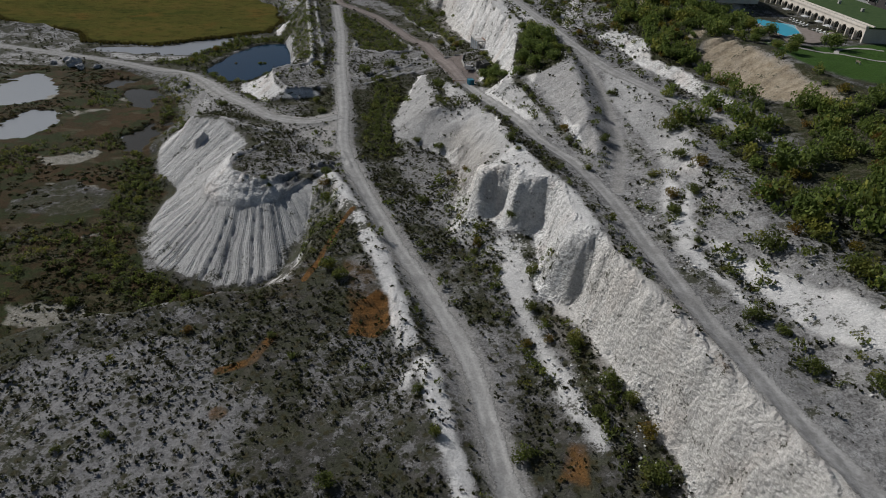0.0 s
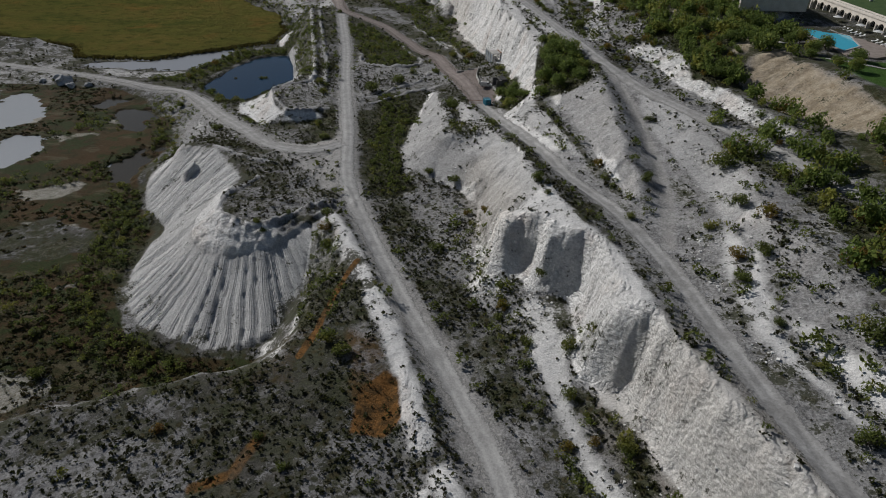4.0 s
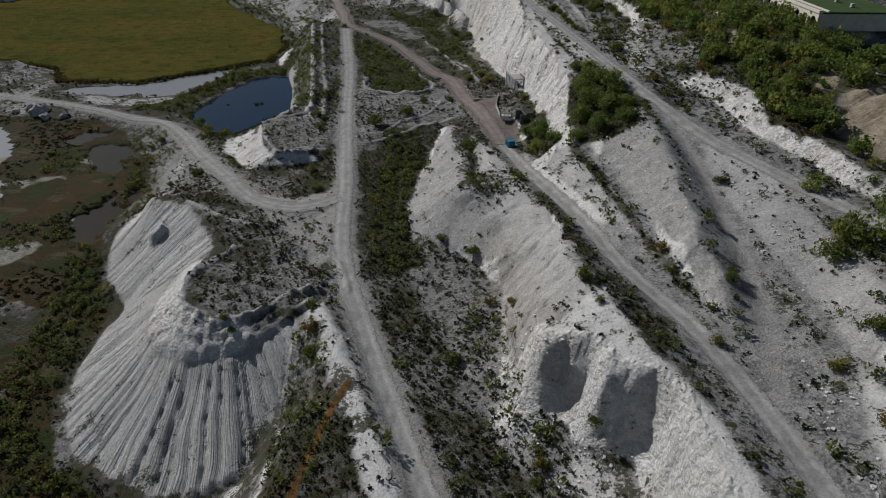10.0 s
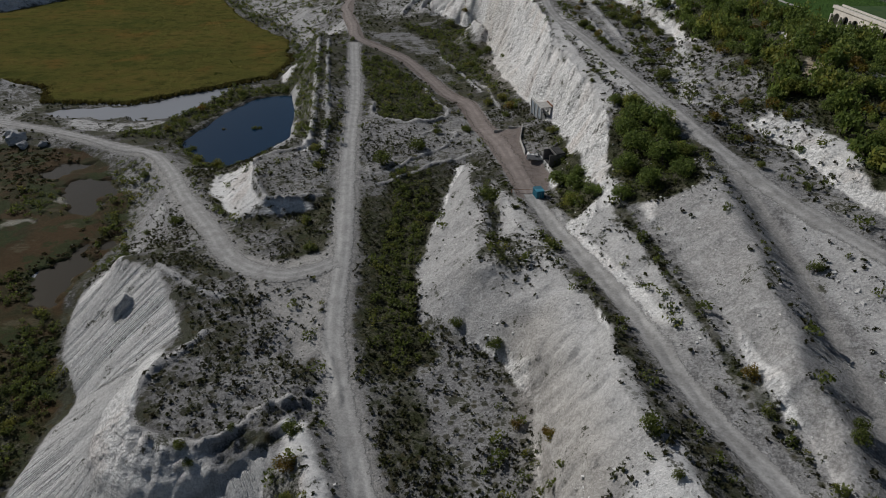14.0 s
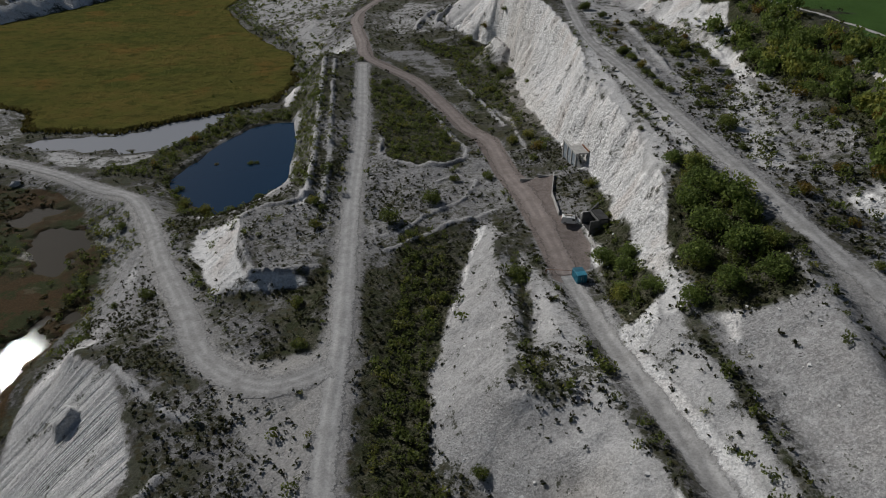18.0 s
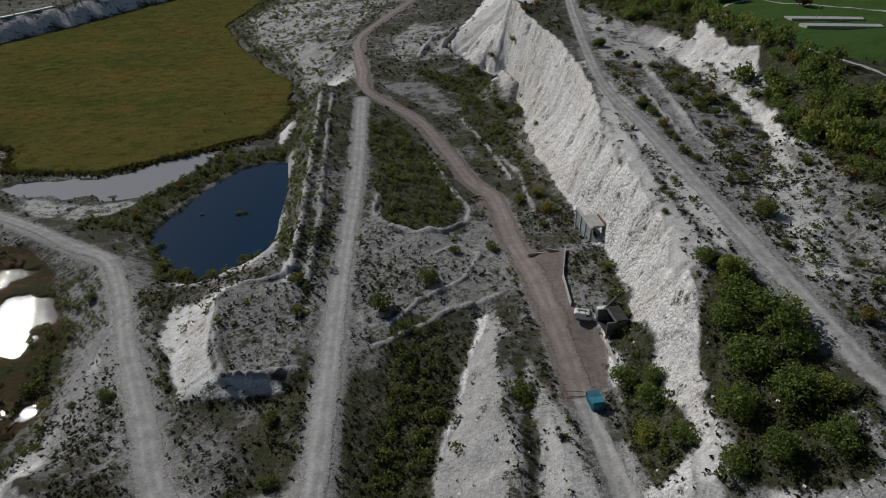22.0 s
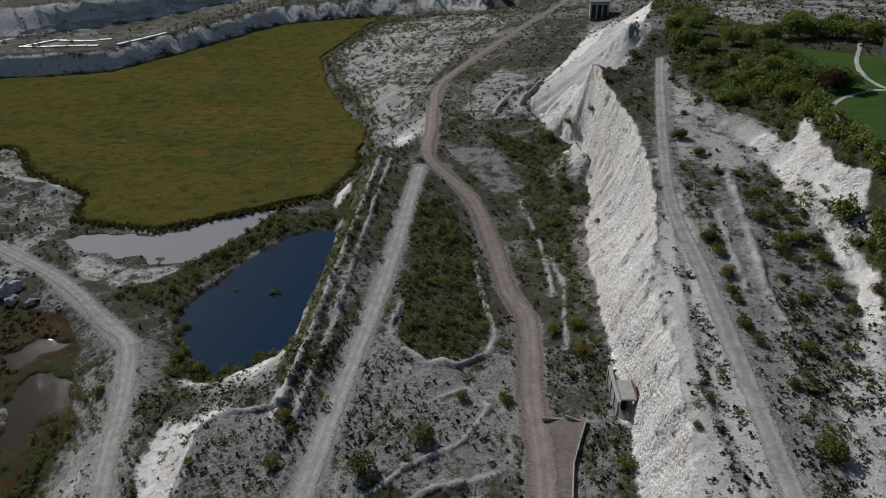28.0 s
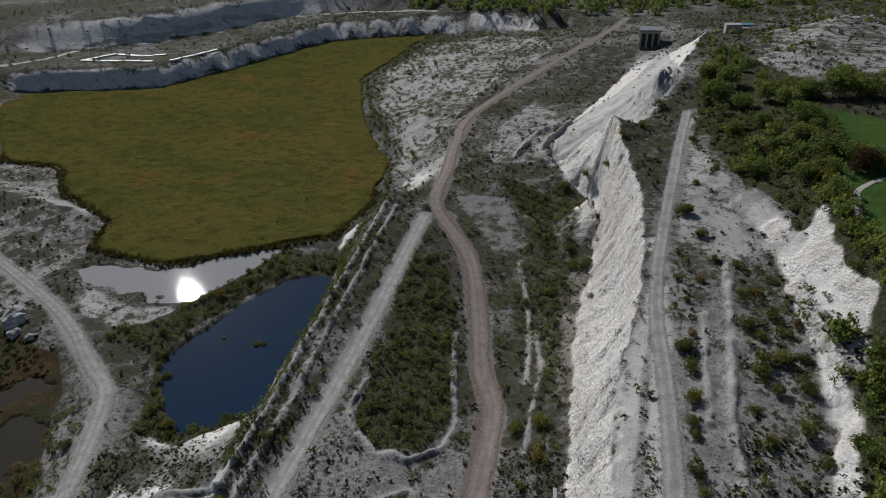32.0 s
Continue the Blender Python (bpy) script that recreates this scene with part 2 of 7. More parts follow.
def road_material(name, a, b, c):
    n = Nodes(name)
    (side, rut, _), mid, fine = n.attr("lane"), n.noise(0.35, 6, 0.65), n.noise(1.8, 8, 0.75)
    col = n.mix(n.ramp(mid, 0.35, 0.65), a, b)
    col = n.mix(n.ramp(fine, 0.45, 0.75, 0, 0.7), col, c)
    col = n.mix(n.math("MULTIPLY", n.math("MULTIPLY", rut, n.ramp(mid, 0.35, 0.6, 0.2, 0.9)), n.ramp(fine, 0.35, 0.6, 0.35, 1.0)), col, tuple(min(0.72, v * 1.4) for v in b))
    col = n.scale(col, n.ramp(n.noise(2.6, 3, 0.7), 0.34, 0.66, 0.86, 1.10))
    mat = n.done(col, 0.95, fine, 0.5, 0.12)
    # the gravel thins out towards the verges
    gap = n.ramp(n.math("ADD", side, n.math("ADD", n.math("MULTIPLY", n.math("SUBTRACT", mid, 0.5), 0.9), n.math("MULTIPLY", n.math("SUBTRACT", fine, 0.5), 1.1))), 0.62, 0.86)
    clear = n.t.nodes.new("ShaderNodeBsdfTransparent")
    mx = n.t.nodes.new("ShaderNodeMixShader")
    n.link(gap, mx.inputs[0])
    n.link(n.bsdf.outputs[0], mx.inputs[1])
    n.link(clear.outputs[0], mx.inputs[2])
    n.link(mx.outputs[0], n.t.nodes["Material Output"].inputs["Surface"])
    return mat


def plain_material(name, a, b, scale=1.0, rough=0.8, strength=0.3, metal=0.0, spec=0.3):
    n = Nodes(name)
    col = n.mix(n.ramp(n.noise(scale, 5, 0.6), 0.35, 0.65), a, b)
    col = n.mix(n.ramp(n.noise(scale * 9, 4, 0.6), 0.45, 0.8, 0, 0.5), col, tuple(v * 0.7 for v in a))
    return n.done(col, rough, n.noise(scale * 6, 4), strength, 0.03, metal, spec)


def leaf_material(name, a, b, c, d):
    n = Nodes(name)
    r, o = n.island(), n.noise(0.16, 2)
    col = n.mix(r, a, b)
    col = n.mix(n.ramp(n.noise(0.35, 3), 0.4, 0.65), col, c)
    col = n.mix(n.ramp(o, 0.52, 0.72, 0.0, 0.7), col, d)
    mat = n.done(col, 0.62, None, spec=0.15)
    tr = n.t.nodes.new("ShaderNodeBsdfTranslucent")
    n.link(col, tr.inputs["Color"])
    mx = n.t.nodes.new("ShaderNodeMixShader")
    mx.inputs[0].default_value = 0.45
    n.link(n.bsdf.outputs[0], mx.inputs[1])
    n.link(tr.outputs[0], mx.inputs[2])
    n.link(mx.outputs[0], n.t.nodes["Material Output"].inputs["Surface"])
    return mat


def water_material(name, deep, ripple=0.02, rough=0.06, swell=0.05):
    n = Nodes(name)
    h = n.math("ADD", n.noise(0.8, 3), n.math("MULTIPLY", n.noise(3.5, 4, 0.7), 0.7))
    n.bsdf.inputs["IOR"].default_value = 1.33
    return n.done(deep, rough, h, ripple * 10, swell, spec=0.35)


M_GROUND = ground_material()
M_WHITE = road_material("white_gravel", (0.30, 0.295, 0.286), (0.375, 0.37, 0.36), (0.235, 0.23, 0.222))
M_RED = road_material("red_gravel", (0.172, 0.144, 0.131), (0.22, 0.188, 0.174), (0.135, 0.112, 0.102))
M_TRACK = road_material("chalk_track", (0.245, 0.24, 0.234), (0.32, 0.316, 0.31), (0.115, 0.113, 0.10))
M_PATH = plain_material("pale_path", (0.42, 0.40, 0.37), (0.48, 0.46, 0.43), 0.5, 0.9)
# blue of the reflected sky is carried by the base colour
M_POND = water_material("dark_pond_water", (0.005, 0.026, 0.060), 0.003, 0.02)
# pale chalky water, lightened further for the bright sky it would mirror
M_SILVER = water_material("milky_water_with_sky_tone", (0.27, 0.28, 0.30), 0.02, 0.03, 0.02)
# reflection of white clouds on the pools is put into this pale base
M_MARSHWATER = water_material("marsh_water", (0.33, 0.35, 0.375), 0.10, 0.10, 0.08)
M_BROWNWATER = water_material("brown_marsh_water", (0.040, 0.036, 0.027), 0.06, 0.04, 0.06)
M_LEAF = leaf_material("bush_leaves", (0.066, 0.094, 0.025), (0.185, 0.212, 0.050), (0.092, 0.112, 0.032), (0.24, 0.222, 0.052))
M_TREE = leaf_material("tree_leaves", (0.085, 0.135, 0.034), (0.24, 0.295, 0.070), (0.11, 0.150, 0.040), (0.36, 0.335, 0.072))
M_AUTUMN = leaf_material("autumn_leaves", (0.12, 0.12, 0.02), (0.25, 0.20, 0.035), (0.16, 0.105, 0.03), (0.20, 0.10, 0.035))
M_TUFT = leaf_material("dry_scrub", (0.024, 0.030, 0.012), (0.066, 0.072, 0.027), (0.036, 0.033, 0.018), (0.07, 0.08, 0.023))
M_BARK = plain_material("bark", (0.10, 0.08, 0.06), (0.15, 0.125, 0.10), 2.0, 0.9)
M_STONE = plain_material("chalk_stone", (0.62, 0.61, 0.59), (0.78, 0.77, 0.75), 0.8, 0.92)
M_CONCRETE = plain_material("weathered_concrete", (0.34, 0.33, 0.31), (0.44, 0.43, 0.41), 0.9, 0.85)

# ---- the lie of the land: roads, crests and toes in metres (x, y, height) ----
ROAD_MAIN = [(-61, 396, 17.5), (-48, 323, 17.5), (-41, 272, 17.5), (-35, 234, 17.5), (-31, 208, 18), (-27, 178, 18), (-18, 150, 18), (-8, 123, 18), (-1, 107, 18), (4, 94, 18), (8, 82, 18), (12, 59, 18), (17, 30, 18), (24, -10, 18)]
ROAD_LEFT = [(-260, 345, 1.5), (-171, 319, 1.6), (-132, 300, 3), (-115, 291, 5), (-100, 272, 7.5), (-86, 250, 10), (-70, 228, 13), (-56, 208, 15.5), (-42, 200, 17.2), (-31, 205, 18)]
ROAD_RED = [(-40, 790, 16), (-46, 730, 16), (-67, 622, 16), (-84, 514, 16), (-78, 472, 16), (-69, 439, 17), (-61, 407, 17.5), (-36, 377, 16.5), (-22, 348, 16), (-13, 325, 16.3), (-5, 311, 17), (0, 284, 19), (5, 266, 21), (8, 250, 22), (10, 236, 23.5), (11, 226, 24.5)]
ROAD_TRENCH = [(11, 226, 24.5), (14, 208, 27), (17, 195, 28.5), (23, 172, 31), (27, 150, 33.5), (33, 132, 35), (37, 112, 35.5), (40, 84, 36), (43, 67, 36), (47, 50, 36), (54, 25, 36), (62, -10, 36)]
ROAD_UPPER = [(24, 450, 48), (24, 410, 46), (26, 340, 43), (32, 304, 43), (36, 278, 43), (39, 259, 43), (44, 227, 43), (47.5, 210, 42.5), (53, 190, 41.6), (60, 172, 41.6), (68, 150, 42.2), (76, 120, 43)]
ROAD_BRANCH = [(46.6, 210, 42.3), (47.5, 196, 40.4), (48.2, 183, 38.8), (47.5, 168, 37.3), (46.5, 154, 36.4), (44.5, 138, 35.8), (39, 118, 35.5)]
LINES = []
LINES += [ROAD_MAIN, ROAD_LEFT, ROAD_RED, ROAD_TRENCH, ROAD_UPPER, ROAD_BRANCH]
# long chalk ridge: crest, western foot
LINES += [[(60, 0, 37), (46, 42, 36.8), (43, 54, 36.8), (40, 66, 36.8), (36, 77, 36.8), (31, 91, 37), (30, 98, 36.7), (28, 116, 36.5), (25, 127, 36.5), (21, 138, 36.5), (18, 146, 36), (18, 172, 32), (13, 188, 29.5), (9, 197, 28)]]
LINES += [[(50, 0, 21), (41, 40, 22), (38, 55, 22), (36, 66, 23), (33, 75, 23.5), (30, 84, 22.6), (29, 91, 22.8), (28.5, 96, 23), (23, 97.5, 21.5), (23, 106, 22.5), (24, 114, 23.5), (23, 120, 24), (19, 122, 24), (16, 127.5, 24), (10, 129.5, 23.5), (7.5, 132, 21.5), (8, 147, 20), (8, 162, 19), (4, 173, 18.2), (-4, 178, 18), (-12, 187, 17), (-14, 197, 16.5), (-12, 220, 16.5), (-10, 238, 17), (-7, 257, 17.5)]]
# broken cliff top on its western side
LINES += [[(14, 153, 31), (12, 142, 31.5), (10.5, 133, 32), (13, 132, 34), (16, 130.5, 35), (19.5, 125, 35), (21.5, 124.5, 35.5), (25, 122.5, 36.2), (26, 114, 34.5), (25.2, 106, 33), (25, 100, 32.5), (29, 99, 35.5), (30.5, 97, 36.5)]]
# white mound north of it
LINES += [[(-4, 253, 19.5), (-2, 238, 23.5), (0, 214, 26), (-2, 197, 26.5), (2, 190, 27.5), (9, 197, 28)]]
LINES += [[(3.5, 232, 23.8), (6, 214, 26.6), (8, 204, 27.6)]]
LINES += [[(1.5, 236, 22), (2.8, 218, 23.4), (3, 205, 24.6)]]
# bowl floor
LINES += [[(16, 60, 18.5), (18, 75, 18.6), (14, 95, 18.8), (8, 115, 18.6), (0, 135, 18.3), (-6, 155, 17.8), (-12, 170, 17.4)]]
LINES += [[(-19, 190, 16.2), (-19, 215, 16), (-22, 245, 16.5)]]
# second ridge and the slopes east of it
LINES += [[(43, 212, 42.2), (42.3, 198, 42), (42, 187, 41.5), (41, 168, 40.4), (38.7, 149, 38.8), (37.7, 137, 37.2), (39.5, 130, 35.8)]]
LINES += [[(60, 222, 46), (64.5, 211, 46), (66, 194, 46), (69, 183, 46), (76, 150, 46)]]
LINES += [[(55, 224, 43), (60, 209, 42.5), (61.5, 193, 42.3), (65, 180, 42.5), (72, 155, 43)]]
LINES += [[(22, 205, 32.5), (27, 188, 34), (30, 171, 34.8), (32, 160, 35)]]
LINES += [[(30, 199, 33.6), (33, 180, 33.8), (34, 165, 34.3), (35, 151, 34.8), (36.3, 138, 35)]]
LINES += [[(55, 165, 39.6), (53, 140, 37.5), (47, 104, 37.5), (49, 85, 37.5), (54, 60, 37.5), (62, 30, 38)]]
LINES += [[(60, 140, 41.5), (58, 100, 42.5), (63, 75, 42.5), (70, 40, 43)]]
# sandy scarp and the terrace above it
LINES += [[(77, 186, 44), (83, 171, 44.5), (84, 150, 46), (88, 110, 46)]]
LINES += [[(82, 212, 51), (89, 198, 51.3), (93, 172, 51.3), (100, 140, 51.3), (108, 90, 51.3)]]
LINES += [[(120, 262, 51.3), (145, 262, 51.3), (150, 200, 51.3), (150, 120, 51.3)]]
LINES += [[(75, 262, 54.6), (75.5, 246, 54.6), (81, 231, 54.3), (86, 222, 53.4)]]
LINES += [[(112, 268, 55), (112, 238, 55), (88, 240, 55)]]
LINES += [[(104, 236, 51.3), (104, 190, 51.3), (126, 190, 51.3)]]
LINES += [[(71, 250, 49.5), (66, 280, 49), (62, 310, 48), (55, 345, 48)]]
LINES += [[(84, 270, 54.5), (78, 310, 56.5), (68, 352, 57), (66, 376, 57), (62, 440, 57), (66, 520, 57), (90, 600, 57)]]
LINES += [[(140, 300, 56), (120, 400, 57), (140, 520, 57)]]
LINES += [[(30, 440, 50), (45, 400, 50), (56, 362, 49.5), (61.5, 340, 49), (64.5, 326, 48.7), (65, 306, 48.2)]]
LINES += [[(28, 372, 44.5), (40, 385, 45), (52, 356, 45), (57, 333, 44.6), (58.5, 317, 44.5), (60, 302, 44), (55, 285, 44), (56, 240, 43.6)]]
# great quarry face: crest and foot
LINES += [[(-2, 440, 50), (6, 415, 46), (15, 390, 44.5), (20.5, 359, 43.3), (22.5, 329, 42.8), (23.2, 304, 42), (26.5, 278, 41.3), (28.5, 258, 40.8), (28, 243, 39.5), (29, 228, 37.5), (31, 215, 37), (30, 200, 35.8), (33, 180, 35.5), (34, 160, 35.5)]]
LINES += [[(-12, 437, 18), (-2, 425, 18), (4, 395, 17), (6, 368, 17.5), (10, 328, 19.8), (17, 301, 22), (21.5, 280, 24), (23, 262, 26), (23, 246, 27), (23, 235, 28.5), (24, 222, 31.5)]]
LINES += [[(-3, 415, 27), (8.5, 385, 27), (15, 356, 27.5), (17.3, 327, 28.5), (18.8, 300, 30), (23, 276, 31.5), (25.8, 256, 32.5)]]
LINES += [[(0, 330, 16.5), (-6, 355, 15.5), (-12, 395, 15.5), (-22, 430, 17)]]
LINES += [[(15, 247, 22.5), (17, 240, 23), (16, 230, 24.2), (18, 218, 26.5)]]
# spoil cone at the far end of the face
LINES += [[(10, 472, 57), (16, 494, 53), (20, 540, 48), (24, 600, 45)]]
LINES += [[(-20, 445, 19.5), (-30, 462, 20), (-28, 500, 22), (-22, 560, 18), (-16, 640, 16)]]
LINES += [[(0, 459, 41), (-3, 449, 38)]]
# chalk tip: foot and rim
LINES += [[(-98, 207, 0.8), (-91, 190, 0.8), (-80, 177, 1.6), (-81, 158, 0.8), (-79, 146, 0.7), (-69, 133, 0.8), (-54, 126, 1), (-44, 125, 2), (-36, 128, 4), (-32, 137, 9), (-30, 146, 15)]]
LINES += [[(-84, 211, 13.5), (-71, 204, 16), (-62, 193, 16.5), (-55, 181, 17), (-58, 168, 17.5), (-54, 157, 18), (-46, 153, 18), (-38, 156, 18), (-30, 162, 18)]]
LINES += [[(-48, 190, 16.8), (-44, 172, 17.4), (-36, 185, 17.6)]]
LINES += [[(-99, 222, 1.2), (-100, 238, 1.2), (-103, 251, 1.2), (-108, 262, 1.2), (-118, 274, 1.2), (-128, 288, 1.2), (-142, 299, 1.2)]]
# low spoil rows along the road
LINES += [[(-27, 154, 20.6), (-20, 140, 20.5), (-16, 131, 20.3), (-10, 115, 20), (-5, 97, 20), (-3, 89, 19)]]
LINES += [[(-1, 80, 20), (3, 68, 20), (6, 55, 20), (10, 38, 20)]]
# the shelf in front and its edge
LINES += [[(-120, 40, 14), (-88, 78, 15), (-76, 87, 16), (-66, 93, 17), (-50, 98, 17), (-40, 102, 17), (-30, 104, 17), (-27, 112, 17.2), (-26, 130, 17.4)]]
LINES += [[(-100, 85, 2), (-84, 100, 1.2), (-70, 110, 1), (-52, 115, 1), (-38, 119, 2.5)]]
LINES += [[(-50, 79, 17.2), (-31, 90, 17.5), (-18, 80, 17.4), (-8, 100, 17.3), (-5, 77, 17.4)]]
LINES += [[(-60, 40, 17.4), (-30, 50, 17.3), (-5, 45, 17.5), (-40, 0, 17)]]
# marsh
LINES += [[(-132, 189, 0.5), (-97, 154, 0.6), (-85, 129, 0.7), (-130, 120, 0.6), (-200, 150, 0.6), (-260, 230, 0.6)]]
LINES += [[(-150, 241, 0.3), (-190, 269, 0.3), (-230, 290, 0.4)]]
# small flat-topped tip by the pond
LINES += [[(-68, 260.5, 17), (-64, 265, 17.2), (-57.5, 267.5, 17.4), (-52, 269.5, 17.5)]]
LINES += [[(-68, 260.5, 17), (-62.5, 244.5, 17), (-56.5, 233.7, 17), (-49.6, 233.9, 17.2), (-42, 236, 17.4)]]
LINES += [[(-81, 264, 9), (-73.5, 247, 10.5), (-65, 231.5, 12.5), (-59.5, 228.8, 13.5), (-50, 230, 14), (-44, 231.5, 15.5)]]
LINES += [[(-80, 298, 0.4), (-90, 286, 0.6), (-98, 290, 1), (-112, 308, 0.6)]]
# bank between road and pond
LINES += [[(-81, 413, 19.3), (-72, 367, 19.3), (-60, 310, 19.3), (-52, 269, 19.3)]]
LINES += [[(-92, 440, 3), (-99, 396, 0.4), (-88, 371, 0.4), (-81, 338, 0.4), (-74, 310, 0.5), (-69, 298, 2)]]
# reed flat
LINES += [[(-131, 373, 0.2), (-155, 351, 0.2), (-194, 351, 0.2), (-211, 376, 0.4), (-250, 386, 0.4), (-321, 406, 0.4), (-417, 470, 0.4)]]
LINES += [[(-193, 700, 0.6), (-200, 596, 0.6), (-154, 520, 0.6), (-116, 472, 0.6), (-100, 425, 0.5)]]
LINES += [[(-200, 450, 0.3), (-250, 560, 0.3), (-320, 480, 0.3)]]
LINES += [[(-150, 600, 7), (-120, 560, 10), (-110, 500, 11)]]
LINES += [[(-225, 375, 5), (-255, 372, 6), (-300, 380, 6)]]
# far benches
LINES += [[(-446, 512, 13), (-405, 529, 13), (-346, 549, 13), (-323, 611, 13), (-296, 707, 13), (-193, 764, 14), (-72, 783, 15.5)]]
LINES += [[(-440, 503, 0.8), (-400, 519, 0.6), (-338, 540, 0.5), (-315, 606, 0.5), (-288, 700, 0.5), (-188, 752, 1.5), (-90, 772, 4)]]
LINES += [[(-480, 556, 12.5), (-420, 590, 12.5), (-380, 640, 13), (-350, 720, 13.5), (-220, 810, 15)]]
LINES += [[(-510, 575, 30), (-440, 612, 31), (-400, 655, 32), (-372, 740, 33), (-262, 850, 34)]]
LINES += [[(-560, 620, 36), (-440, 760, 40)]]

NOISE_TABLE = np.random.RandomState(7).rand(256, 256)


def lattice(x, y, scale, seed=0):
    """Smooth value noise in 0..1 with features about scale metres across."""
    u, v = x / scale + seed * 17.3, y / scale + seed * 9.7
    i, j = np.floor(u).astype(int), np.floor(v).astype(int)
    f, g = u - i, v - j
    f, g = f * f * (3 - 2 * f), g * g * (3 - 2 * g)
    t = NOISE_TABLE
    a, b = t[i % 256, j % 256], t[(i + 1) % 256, j % 256]
    c, d = t[i % 256, (j + 1) % 256], t[(i + 1) % 256, (j + 1) % 256]
    return (a * (1 - f) + b * f) * (1 - g) + (c * (1 - f) + d * f) * g


def fbm(x, y, scale, octaves=4, seed=0):
    s, amp, tot = 0.0, 1.0, 0.0
    for k in range(octaves):
        s, tot = s + amp * lattice(x, y, scale / 2 ** k, seed + k), tot + amp
        amp *= 0.5
    return s / tot


def cells(x, y, scale, seed=0):
    """A random value for each of many irregular cells about scale metres across."""
    u, v = x / scale + seed * 3.1, y / scale + seed * 7.7
    i, j = np.floor(u).astype(int), np.floor(v).astype(int)
    best, val, t = np.full(np.shape(u), 9.0), np.zeros(np.shape(u)), NOISE_TABLE
    for a in (-1, 0, 1):
        for b in (-1, 0, 1):
            p, q = (i + a) % 256, (j + b) % 256
            d = (u - i - a - t[p, q]) ** 2 + (v - j - b - t[q, (p + 37) % 256]) ** 2
            near = d < best
            val, best = np.where(near, t[(p + 91) % 256, (q + 53) % 256], val), np.minimum(d, best)
    return val


def dist_to(x, y, line, along=False):
    """Distance from points to a line; with along also how far along it."""
    best, where, run = np.full(np.shape(x), 1e9), np.zeros(np.shape(x)), 0.0
    for p, q in zip(line, line[1:]):
        dx, dy = q[0] - p[0], q[1] - p[1]
        n = math.hypot(dx, dy) or 1e-6
        s = np.clip(((x - p[0]) * dx + (y - p[1]) * dy) / n ** 2, 0, 1)
        d = np.hypot(x - p[0] - s * dx, y - p[1] - s * dy)
        if along:
            where = np.where(d < best, run + s * n, where)
        best = np.minimum(best, d)
        run += n
    return (best, where) if along else best


def near_box(x, y, line, margin):
    """Which points lie within margin of the box round a line."""
    px, py = [p[0] for p in line], [p[1] for p in line]
    return (x > min(px) - margin) & (x < max(px) + margin) & (y > min(py) - margin) & (y < max(py) + margin)


def inside(x, y, poly):
    """Signed distance to a closed outline, positive inside, and -40 for all that is farther off."""
    x, y = np.asarray(x, float), np.asarray(y, float)
    near, out = near_box(x, y, poly, 40), np.full(np.shape(x), -40.0)
    if np.any(near):
        out[near] = outline(x[near], y[near], poly)
    return out


def away(x, y, line):
    """Distance to a line, and 40 for all that is farther off."""
    near, out = near_box(x, y, line, 40), np.full(np.shape(x), 40.0)
    if np.any(near):
        out[near] = np.minimum(dist_to(x[near], y[near], line), 40.0)
    return out


def outline(x, y, poly):
    c = np.zeros(np.shape(x), bool)
    for p, q in zip(poly, poly[1:] + poly[:1]):
        hit = (p[1] > y) != (q[1] > y)
        c ^= hit & (x < (q[0] - p[0]) * (y - p[1]) / ((q[1] - p[1]) or 1e-9) + p[0])
    return np.where(c, 1, -1) * dist_to(x, y, poly + poly[:1])


def step(v, lo, hi):
    s = np.clip((v - lo) / (hi - lo), 0, 1)
    return s * s * (3 - 2 * s)


# heights between the lines follow a stretched skin, solved from coarse to fine
X0, X1, Y0, Y1, CELL = -570.0, 210.0, -30.0, 870.0, 1.5


